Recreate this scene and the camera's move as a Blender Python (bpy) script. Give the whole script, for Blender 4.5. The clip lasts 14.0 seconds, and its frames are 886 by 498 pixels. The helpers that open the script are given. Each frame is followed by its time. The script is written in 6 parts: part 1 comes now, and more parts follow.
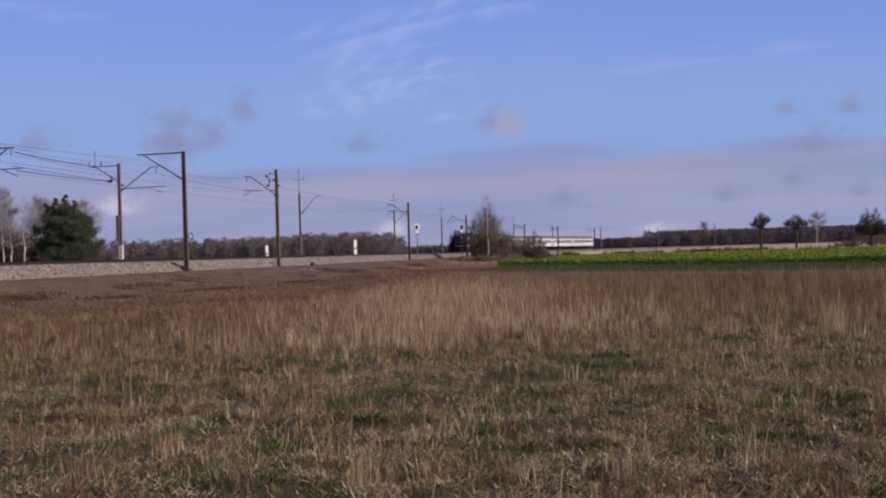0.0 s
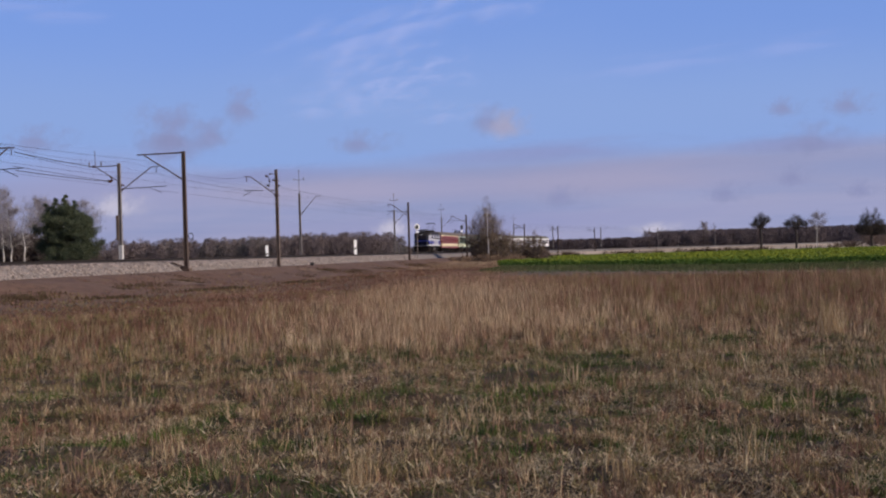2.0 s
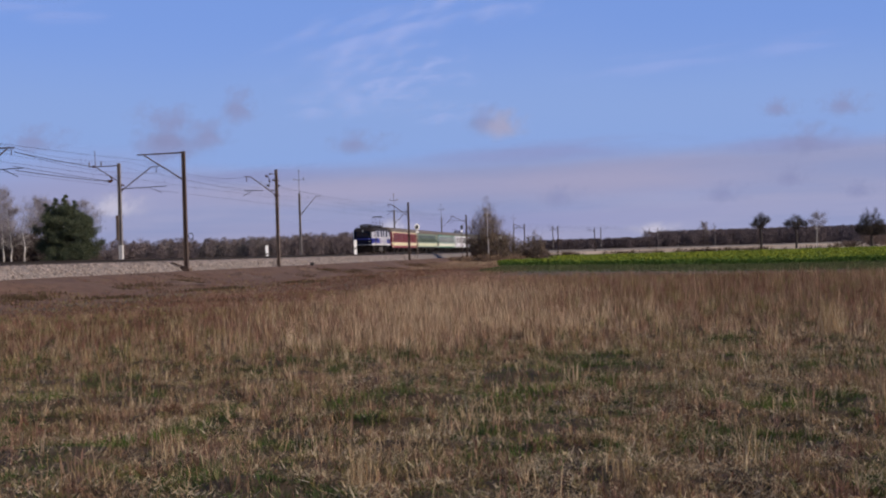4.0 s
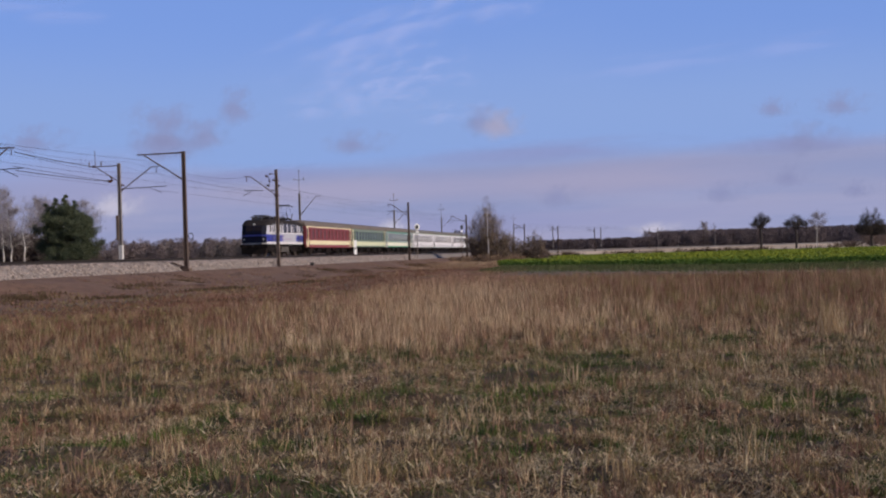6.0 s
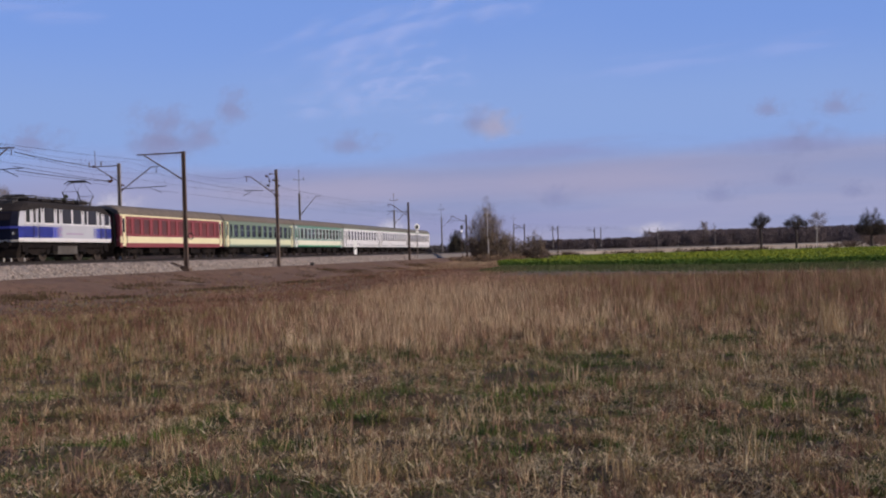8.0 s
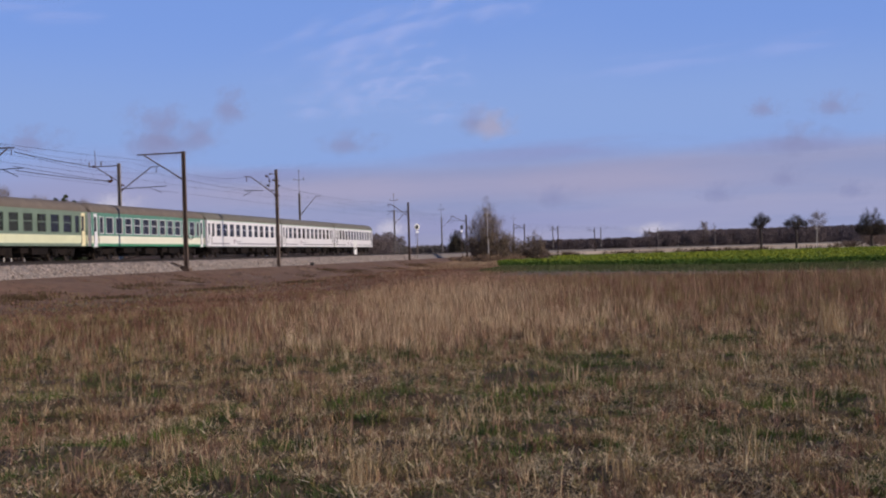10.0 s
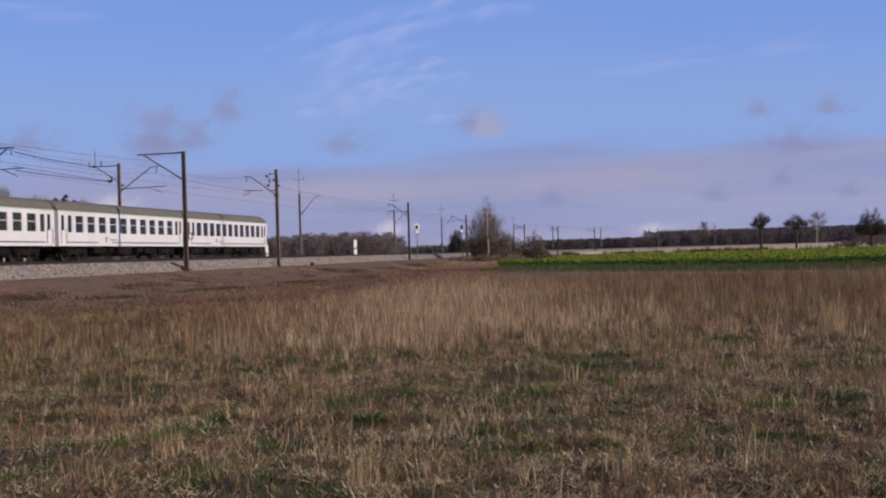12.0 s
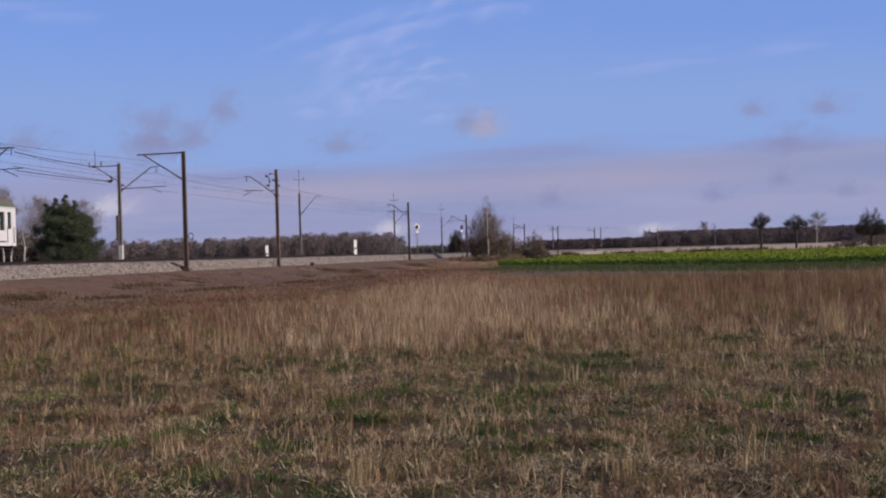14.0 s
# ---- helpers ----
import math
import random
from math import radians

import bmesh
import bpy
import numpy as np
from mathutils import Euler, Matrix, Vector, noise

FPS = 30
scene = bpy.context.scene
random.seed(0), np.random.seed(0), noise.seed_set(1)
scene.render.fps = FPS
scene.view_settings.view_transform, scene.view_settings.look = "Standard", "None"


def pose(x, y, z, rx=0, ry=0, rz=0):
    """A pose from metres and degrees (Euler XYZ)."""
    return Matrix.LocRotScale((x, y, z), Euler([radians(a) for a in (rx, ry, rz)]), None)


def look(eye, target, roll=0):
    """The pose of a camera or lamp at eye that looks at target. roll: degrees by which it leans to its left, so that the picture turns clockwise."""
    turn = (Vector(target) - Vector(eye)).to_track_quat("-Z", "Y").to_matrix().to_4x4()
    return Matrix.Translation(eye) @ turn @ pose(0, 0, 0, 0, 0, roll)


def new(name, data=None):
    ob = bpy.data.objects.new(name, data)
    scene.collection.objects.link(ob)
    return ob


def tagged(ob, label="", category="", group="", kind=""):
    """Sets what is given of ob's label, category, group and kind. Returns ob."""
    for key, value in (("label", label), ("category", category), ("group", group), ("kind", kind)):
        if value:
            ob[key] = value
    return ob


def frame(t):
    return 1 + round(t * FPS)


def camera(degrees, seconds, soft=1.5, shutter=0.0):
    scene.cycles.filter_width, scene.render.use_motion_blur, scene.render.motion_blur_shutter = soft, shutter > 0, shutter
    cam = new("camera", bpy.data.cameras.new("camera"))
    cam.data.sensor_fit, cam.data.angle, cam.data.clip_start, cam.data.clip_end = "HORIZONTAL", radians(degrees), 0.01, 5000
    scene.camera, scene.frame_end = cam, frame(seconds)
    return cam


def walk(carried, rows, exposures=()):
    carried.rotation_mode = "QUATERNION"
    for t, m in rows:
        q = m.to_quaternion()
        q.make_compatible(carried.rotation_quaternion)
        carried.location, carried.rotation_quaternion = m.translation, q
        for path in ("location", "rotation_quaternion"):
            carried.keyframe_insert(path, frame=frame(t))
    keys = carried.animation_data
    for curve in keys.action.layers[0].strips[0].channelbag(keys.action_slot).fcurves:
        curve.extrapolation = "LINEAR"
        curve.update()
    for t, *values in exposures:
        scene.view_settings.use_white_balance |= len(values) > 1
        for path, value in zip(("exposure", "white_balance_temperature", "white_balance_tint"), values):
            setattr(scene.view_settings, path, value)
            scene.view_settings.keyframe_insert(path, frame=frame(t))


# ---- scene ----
# ---------- camera: stands still on the meadow, eye 1.6 m above it ----------
EYE = (0.0, 0.0, 1.6)
cam = camera(36.17, 14.0, soft=2.1)
VIEW = look(EYE, (0.0, 100.0, 1.95), -1.70)
walk(cam, [(0.0, VIEW), (14.0, VIEW)], exposures=[(0.0, 0.0, 6350, 13), (14.0, 0.0, 6350, 13)])

# ---------- daylight ----------
SUN_AZ, SUN_EL = 114.0, 25.0          # degrees clockwise from +y, degrees up
SUN_DIR = Vector((math.sin(radians(SUN_AZ)) * math.cos(radians(SUN_EL)),
                  math.cos(radians(SUN_AZ)) * math.cos(radians(SUN_EL)), math.sin(radians(SUN_EL))))
world = bpy.data.worlds.new("sky")
scene.world = world
world.use_nodes = True
wn = world.node_tree
sky = wn.nodes.new("ShaderNodeTexSky")
sky.sky_type, sky.sun_disc = "NISHITA", False
sky.sun_elevation, sky.sun_rotation = radians(SUN_EL), radians(SUN_AZ)
sky.altitude, sky.air_density, sky.dust_density, sky.ozone_density = 100.0, 1.0, 0.0, 2.0
tint = wn.nodes.new("ShaderNodeMix")
tint.data_type, tint.blend_type = "RGBA", "MULTIPLY"
tint.inputs[0].default_value, tint.inputs[7].default_value = 1.0, (0.92, 0.88, 1.12, 1.0)
wn.links.new(sky.outputs["Color"], tint.inputs[6])
wn.links.new(tint.outputs[2], wn.nodes["Background"].inputs["Color"])
wn.nodes["Background"].inputs["Strength"].default_value = 0.085
sun = new("sun", bpy.data.lights.new("sun", "SUN"))
sun.data.energy, sun.data.angle, sun.data.color = 4.0, radians(0.6), (1.0, 0.86, 0.68)
sun.matrix_world = look((0, 0, 60), Vector((0, 0, 60)) - SUN_DIR)

# ---------- small helpers ----------
RNG = np.random.default_rng(7)


def mat(name, color, rough=0.7, metal=0.0, vary=0.15, scale=8.0, stain=None, stain_scale=1.2, stain_amount=0.5,
        bump=0.0, bump_scale=60.0, island=0.0, obj=0.0, spec=0.5, coord="Object"):
    """Procedural surface: base colour with grain and stains, optional relief and variation per piece."""
    m = bpy.data.materials.new(name)
    m.use_nodes = True
    nt = m.node_tree
    b = nt.nodes["Principled BSDF"]
    b.inputs["Roughness"].default_value, b.inputs["Metallic"].default_value = rough, metal
    b.inputs["Specular IOR Level"].default_value = spec
    tc = nt.nodes.new("ShaderNodeTexCoord")

    def noise_node(sc, detail=5.0):
        n = nt.nodes.new("ShaderNodeTexNoise")
        n.inputs["Scale"].default_value, n.inputs["Detail"].default_value = sc, detail
        nt.links.new(tc.outputs[coord], n.inputs["Vector"])
        return n.outputs["Fac"]

    def ramp(src, lo, hi, c0, c1):
        r = nt.nodes.new("ShaderNodeValToRGB")
        e = r.color_ramp.elements
        e[0].position, e[1].position = lo, hi
        e[0].color, e[1].color = c0, c1
        nt.links.new(src, r.inputs["Fac"])
        return r.outputs["Color"]

    def blend(fac, a, bb, kind="MIX"):
        x = nt.nodes.new("ShaderNodeMix")
        x.data_type, x.blend_type = "RGBA", kind
        for key, v in ((0, fac), (6, a), (7, bb)):
            if isinstance(v, (float, int, tuple)):
                x.inputs[key].default_value = v
            else:
                nt.links.new(v, x.inputs[key])
        return x.outputs[2]

    c = (*color, 1.0)
    dark = tuple(v * (1 - vary) for v in color) + (1.0,)
    light = tuple(min(1.0, v * (1 + vary)) for v in color) + (1.0,)
    out = ramp(noise_node(scale), 0.3, 0.7, dark, light)
    if stain:
        f = ramp(noise_node(stain_scale, 6.0), 0.45, 0.7, (0, 0, 0, 1), (stain_amount,) * 3 + (1,))
        out = blend(f, out, (*stain, 1.0))
    if island or obj:
        node = nt.nodes.new("ShaderNodeNewGeometry" if island else "ShaderNodeObjectInfo")
        k = island or obj
        src = node.outputs["Random Per Island" if island else "Random"]
        out = blend(1.0, out, ramp(src, 0.0, 1.0, (1 - k,) * 3 + (1,), (1 + k,) * 3 + (1,)), "MULTIPLY")
    nt.links.new(out, b.inputs["Base Color"])
    if bump:
        bp = nt.nodes.new("ShaderNodeBump")
        bp.inputs["Strength"].default_value, bp.inputs["Distance"].default_value = bump, 0.02
        nt.links.new(noise_node(bump_scale, 4.0), bp.inputs["Height"])
        nt.links.new(bp.outputs["Normal"], b.inputs["Normal"])
    return m


def glass_mat(name, tint, see):
    """Window glass: tinted, mirror-like at its surface."""
    m = bpy.data.materials.new(name)
    m.use_nodes = True
    nt = m.node_tree
    nt.nodes.remove(nt.nodes["Principled BSDF"])
    t, g, mx, lw = (nt.nodes.new("ShaderNode" + k) for k in ("BsdfTransparent", "BsdfGlossy", "MixShader", "LayerWeight"))
    t.inputs["Color"].default_value = (*[v * see for v in tint], 1)
    g.inputs["Roughness"].default_value = 0.04
    lw.inputs["Blend"].default_value = 0.34
    nt.links.new(lw.outputs["Fresnel"], mx.inputs[0])
    nt.links.new(t.outputs[0], mx.inputs[1])
    nt.links.new(g.outputs[0], mx.inputs[2])
    nt.links.new(mx.outputs[0], nt.nodes["Material Output"].inputs["Surface"])
    return m


def box(bm, x0, x1, y0, y1, z0, z1):
    v = [bm.verts.new(p) for p in ((x0, y0, z0), (x1, y0, z0), (x1, y1, z0), (x0, y1, z0),
                                   (x0, y0, z1), (x1, y0, z1), (x1, y1, z1), (x0, y1, z1))]
    for f in ((0, 3, 2, 1), (4, 5, 6, 7), (0, 1, 5, 4), (1, 2, 6, 5), (2, 3, 7, 6), (3, 0, 4, 7)):
        bm.faces.new([v[i] for i in f])
    return bm


def rod(bm, a, b, r0, r1=None, n=6):
    """A round bar from a to b."""
    a, b = Vector(a), Vector(b)
    r1 = r0 if r1 is None else r1
    q = (b - a).to_track_quat("Z", "Y")
    rings = []
    for p, r in ((a, r0), (b, r1)):
        rings.append([bm.verts.new(p + q @ Vector((r * math.cos(2 * math.pi * i / n), r * math.sin(2 * math.pi * i / n), 0)))
                      for i in range(n)])
    for i in range(n):
        bm.faces.new((rings[0][i], rings[0][(i + 1) % n], rings[1][(i + 1) % n], rings[1][i]))
    bm.faces.new(rings[0][::-1])
    bm.faces.new(rings[1])
    return bm


def loft(bm, rings, closed=True, caps=True):
    """Skin through rings of points with equal counts."""
    rv = [[bm.verts.new(p) for p in ring] for ring in rings]
    n = len(rv[0])
    for a, b in zip(rv, rv[1:]):
        for i in range(n if closed else n - 1):
            bm.faces.new((a[i], a[(i + 1) % n], b[(i + 1) % n], b[i]))
    if caps and closed:
        bm.faces.new(rv[0][::-1])
        bm.faces.new(rv[-1])
    return bm


def bevelled(bm, w=0.02):
    bmesh.ops.bevel(bm, geom=[e for e in bm.edges if len(e.link_faces) == 2 and e.calc_face_angle() > 0.5], offset=w, segments=1,
                    affect="EDGES", clamp_overlap=True)
    return bm


def to_mesh(name, bm, material, smooth=False):
    me = bpy.data.meshes.new(name)
    bmesh.ops.recalc_face_normals(bm, faces=bm.faces)
    bm.to_mesh(me)
    bm.free()
    me.materials.append(material)
    if smooth:
        for p in me.polygons:
            p.use_smooth = True
    return me


def part(name, bm, material, parent, label="", m=None, smooth=False):
    """One mesh object under a thing or a part."""
    ob = new(name, bm if isinstance(bm, bpy.types.Mesh) else to_mesh(name, bm, material, smooth))
    ob.parent = parent
    if m is not None:
        ob.matrix_basis = m
    return tagged(ob, label)


def thing(name, label, category, m=None, group="", kind="", data=None):
    ob = new(name, data)
    if m is not None:
        ob.matrix_basis = m
    return tagged(ob, label, category, group, kind)


def sheet(name, verts, faces, material, smooth=False):
    """A mesh from arrays: verts n x 3, faces m x 3 or m x 4."""
    verts, faces = np.asarray(verts, np.float32), np.asarray(faces, np.int32)
    me = bpy.data.meshes.new(name)
    k = faces.shape[1]
    me.vertices.add(len(verts))
    me.vertices.foreach_set("co", verts.ravel())
    me.loops.add(faces.size)
    me.loops.foreach_set("vertex_index", faces.ravel())
    me.polygons.add(len(faces))
    me.polygons.foreach_set("loop_start", np.arange(0, faces.size, k, dtype=np.int32))
    me.polygons.foreach_set("loop_total", np.full(len(faces), k, np.int32))
    if smooth:
        me.polygons.foreach_set("use_smooth", np.ones(len(faces), bool))
    me.update(calc_edges=True)
    me.materials.append(material)
    return me


# ---------- the railway line: s runs away from the camera, offset grows towards it ----------
RAIL = 1.855                             # top of rail above the meadow
KNOT_S = (0, 40, 80, 130, 190, 260, 340, 420, 900)
KNOT_K = (0.00013, 0.00016, -0.0002, -0.00014, 0.00006, 0.00134, 0.00151, 0.00124, 0.0011)
S_MIN, S_MAX = -220, 1100
_s = np.arange(S_MIN, S_MAX + 1.0)
_k = np.interp(_s, KNOT_S, KNOT_K)
_a = np.concatenate([[0], np.cumsum((_k[1:] + _k[:-1]) / 2)])
_a += 0.143535 - np.interp(0, _s, _a)
_mid = (_a[1:] + _a[:-1]) / 2
_x = np.concatenate([[0], np.cumsum(np.sin(_mid))])
_y = np.concatenate([[0], np.cumsum(np.cos(_mid))])
_x += -31.138 - np.interp(0, _s, _x)
_y += 53.752 - np.interp(0, _s, _y)


def line_at(s, o=0.0):
    """Place and heading of the line at s, o metres towards the camera from the far track's centre."""
    a = np.interp(s, _s, _a)
    return np.interp(s, _s, _x) + o * np.cos(a), np.interp(s, _s, _y) - o * np.sin(a), a


def line_pose(s, o=0.0, z=0.0):
    """Local y runs along the line away from the camera, local x towards the camera's side."""
    x, y, a = line_at(s, o)
    return pose(float(x), float(y), z, 0, 0, -math.degrees(float(a)))


def sweep(profile, s0, s1, step, z=0.0):
    """Skin of a cross-section (offset, height) along the line."""
    st = np.arange(s0, s1 + step * 0.5, step)
    n = len(profile)
    v = []
    for s in st:
        for o, h in profile:
            x, y, _ = line_at(s, o)
            v.append((x, y, z + h))
    f = []
    for i in range(len(st) - 1):
        for j in range(n - 1):
            f.append((i * n + j, i * n + j + 1, (i + 1) * n + j + 1, (i + 1) * n + j))
    return np.array(v), np.array(f)
# ---------- train ----------
M_ROOF = mat("coach_roof", (0.135, 0.108, 0.09), 0.75, vary=0.2, scale=1.5, stain=(0.09, 0.075, 0.06), stain_scale=0.6)
M_ROOF_G = mat("coach_roof_grey", (0.128, 0.118, 0.10), 0.75, vary=0.2, scale=1.5, stain=(0.09, 0.082, 0.07), stain_scale=0.6)
M_ROOF_L = mat("loco_roof", (0.024, 0.020, 0.020), 0.85, vary=0.3, scale=3.0, spec=0.15)
M_UNDER = mat("underframe", (0.010, 0.008, 0.008), 0.85, vary=0.4, scale=3.0, stain=(0.025, 0.017, 0.013), spec=0.1)
M_STEEL = mat("wheel_steel", (0.05, 0.036, 0.028), 0.7, 0.3, vary=0.3, scale=5.0)
M_RUBBER = mat("rubber", (0.012, 0.012, 0.012), 0.8, spec=0.1, vary=0.3, scale=4.0)
M_WHITE = mat("white_paint", (0.69, 0.67, 0.70), 0.4, vary=0.05, scale=1.0, stain=(0.5, 0.47, 0.45), stain_scale=0.5, stain_amount=0.35)
M_STRIPE = mat("stripe_grey", (0.12, 0.112, 0.155), 0.45, vary=0.1)
M_PALEGREEN = mat("pale_green_paint", (0.42, 0.54, 0.45), 0.45, vary=0.06, scale=1.0)
M_RED = mat("red_paint", (0.225, 0.044, 0.05), 0.45, vary=0.12, scale=1.5, stain=(0.17, 0.036, 0.038))
M_CREAM = mat("cream_paint", (0.74, 0.66, 0.42), 0.45, vary=0.06, scale=1.0, stain=(0.6, 0.52, 0.36), stain_amount=0.3)
M_IVORY = mat("ivory_paint", (0.72, 0.70, 0.57), 0.45, vary=0.06, scale=1.0, stain=(0.6, 0.56, 0.44), stain_amount=0.3)
M_MINT = mat("mint_paint", (0.082, 0.215, 0.16), 0.45, vary=0.1, scale=1.2)
M_GREEN = mat("green_paint", (0.05, 0.22, 0.12), 0.45, vary=0.12, scale=1.2)
M_DGREEN = mat("sage_paint", (0.145, 0.195, 0.148), 0.45, vary=0.12, scale=1.2)
M_PALECREAM = mat("greenish_cream_paint", (0.62, 0.63, 0.43), 0.45, vary=0.06, scale=1.0, stain=(0.5, 0.5, 0.34), stain_amount=0.3)
M_BLUE = mat("blue_paint", (0.055, 0.07, 0.42), 0.35, vary=0.1, scale=1.5)
# navy of the loco ends, darkened beyond its own tone for their shade
M_NAVY = mat("shaded_navy_paint", (0.008, 0.010, 0.032), 0.5, vary=0.15, scale=1.5, spec=0.2)
M_GREY = mat("light_grey_paint", (0.41, 0.41, 0.465), 0.4, vary=0.06, scale=1.0, stain=(0.45, 0.44, 0.48), stain_amount=0.35)
M_IRON = mat("roof_gear", (0.06, 0.055, 0.055), 0.6, 0.4, vary=0.3)
M_GLASS = glass_mat("window_glass", (0.80, 0.80, 0.82), 0.72)
M_GLASS_RED = mat("curtained_pane", (0.125, 0.040, 0.042), 0.5, vary=0.3, scale=2.0, spec=0.2)
M_GLASS_BROWN = mat("shaded_pane", (0.095, 0.032, 0.032), 0.35, vary=0.3, scale=2.0, spec=0.25)
M_INSIDE = mat("coach_interior", (0.50, 0.45, 0.42), 0.8, vary=0.2)
M_BOX = mat("equipment_grey", (0.075, 0.066, 0.06), 0.8, vary=0.25, scale=3.0, stain=(0.05, 0.04, 0.035))
M_LAMP = mat("lamp_glass", (0.5, 0.5, 0.48), 0.15, vary=0.02)
M_FADED = mat("faded_red_mark", (0.24, 0.16, 0.21), 0.5, vary=0.15)
M_MAUVE = mat("faded_mark", (0.34, 0.25, 0.38), 0.5, vary=0.15)
M_REDMARK = mat("red_mark", (0.42, 0.1, 0.16), 0.5, vary=0.1)

HALF_W = 1.415                            # coach half width
Z_SOLE, Z_WIN0, Z_WIN1, Z_EAVE, Z_TOP = 0.98, 1.86, 3.02, 3.30, 4.02
_window_cache = {}


def rect_ring(bm, x0, x1, z0, z1, w, y0, y1):
    box(bm, x0, x1, y0, y1, z0, z0 + w)
    box(bm, x0, x1, y0, y1, z1 - w, z1)
    box(bm, x0, x0 + w, y0, y1, z0 + w, z1 - w)
    box(bm, x1 - w, x1, y0, y1, z0 + w, z1 - w)
    return bm


def coach_window(parent, x, side, width, height, zc, bar, frame_mat, glass):
    """A window unit set in an opening of the side wall: pane, frame and a middle bar."""
    key = (round(width, 2), round(height, 2), bar, frame_mat.name, glass.name)
    if key not in _window_cache:
        w, h = width / 2, height / 2
        pane = to_mesh("pane", box(bmesh.new(), -w + 0.03, w - 0.03, -0.045, -0.03, -h + 0.03, h - 0.03), glass)
        frm = to_mesh("window_frame", bevelled(rect_ring(bmesh.new(), -w - 0.02, w + 0.02, -h - 0.02, h + 0.02, 0.045, -0.06, 0.018), 0.008), frame_mat)
        cross = to_mesh("window_bar", box(bmesh.new(), -w + 0.03, w - 0.03, -0.03, 0.012, h * 0.08, h * 0.08 + 0.04), frame_mat) if bar else None
        _window_cache[key] = (pane, frm, cross)
    pane, frm, cross = _window_cache[key]
    m = pose(x, side * HALF_W, zc, 0, 0, 0 if side > 0 else 180)
    win = part("window", frm, None, parent, m=m)
    part("pane", pane, None, win)
    if cross:
        part("window_bar", cross, None, win)
    return win


def wall_run(bm, x0, x1, z0, z1, side, gaps=(), t=0.05):
    """A stretch of side wall with gaps (x0, x1) left open over its whole height."""
    cuts = [x0]
    for a, b in sorted(gaps):
        cuts += [a, b]
    cuts.append(x1)
    for a, b in zip(cuts[::2], cuts[1::2]):
        if b - a > 0.005:
            y = sorted((side * HALF_W, side * (HALF_W - t)))
            box(bm, a, b, y[0], y[1], z0, z1)
    return bm


def wall_grid(x0, x1, zs, side, full, holes, t=0.05):
    """One sheet of side wall, zs upward: full gaps run its whole height, holes only its lowest band."""
    xs = sorted({x0, x1, *(v for g in list(full) + list(holes) for v in g)})
    inside = lambda x, gaps: any(a < x < b for a, b in gaps)
    bm = bmesh.new()
    grid = {}
    for k in range(2):
        y = side * (HALF_W - t * k)
        for i, x in enumerate(xs):
            for j, z in enumerate(zs):
                grid[k, i, j] = bm.verts.new((x, y, z))
    solid = {(i, j) for i in range(len(xs) - 1) for j in range(len(zs) - 1)
             if not inside((xs[i] + xs[i + 1]) / 2, full) and not (j == 0 and inside((xs[i] + xs[i + 1]) / 2, holes))}
    for i, j in solid:
        q = ((i, j), (i + 1, j), (i + 1, j + 1), (i, j + 1))
        for k in range(2):
            bm.faces.new([grid[k, a, b] for a, b in (q if k == 0 else q[::-1])])
        for (a, b), near in ((((i, j), (i + 1, j)), (i, j - 1)), (((i + 1, j), (i + 1, j + 1)), (i + 1, j)),
                             (((i, j + 1), (i + 1, j + 1)), (i, j + 1)), (((i, j), (i, j + 1)), (i - 1, j))):
            if near not in solid:
                bm.faces.new((grid[0, *a], grid[0, *b], grid[1, *b], grid[1, *a]))
    for v in [v for v in bm.verts if not v.link_faces]:
        bm.verts.remove(v)
    return bm


def roof_arc(half, z0, z1, n=14):
    """Points across a rounded roof from one eave to the other."""
    pts = []
    for i in range(n + 1):
        a = math.pi * i / n
        c, s = math.cos(a), math.sin(a)
        pts.append((half * math.copysign(abs(c) ** 0.72, c), z0 + (z1 - z0) * s ** 0.8))
    return pts


def bogie(parent, x, wheel_r=0.46, base=2.5, loco=False):
    b = part("bogie", bevelled(box(bmesh.new(), -base / 2 - 0.6, base / 2 + 0.6, -0.95, 0.95, 0.52, 0.78), 0.04), M_UNDER, parent, m=pose(x, 0, 0))
    bm = bmesh.new()
    for side in (-1, 1):
        pts = [(-base / 2 - 0.55, 0.62), (-base / 2, 0.70), (-0.5, 0.42), (0.5, 0.42), (base / 2, 0.70), (base / 2 + 0.55, 0.62),
               (base / 2 + 0.55, 0.80), (-base / 2 - 0.55, 0.80)]
        loft(bm, [[(px, side * 1.0, pz) for px, pz in pts], [(px, side * 1.12, pz) for px, pz in pts]])
        for ax in (-base / 2, base / 2):
            box(bm, ax - 0.18, ax + 0.18, side * 1.10 - 0.09, side * 1.10 + 0.09, wheel_r - 0.16, wheel_r + 0.2)
            for dx in (-0.3, 0.3):
                rod(bm, (ax + dx, side * 1.1, wheel_r - 0.05), (ax + dx, side * 1.1, 0.84), 0.075, n=8)
    part("side_frame", bm, M_UNDER, b)
    for ax in (-base / 2, base / 2):
        bm = bmesh.new()
        rod(bm, (ax, -0.98, wheel_r), (ax, 0.98, wheel_r), 0.08, n=8)
        for side in (-1, 1):
            rod(bm, (ax, side * 0.69, wheel_r), (ax, side * 0.80, wheel_r), wheel_r, wheel_r - 0.01, n=24)
        part("wheelset", bm, M_STEEL, b)
    return b


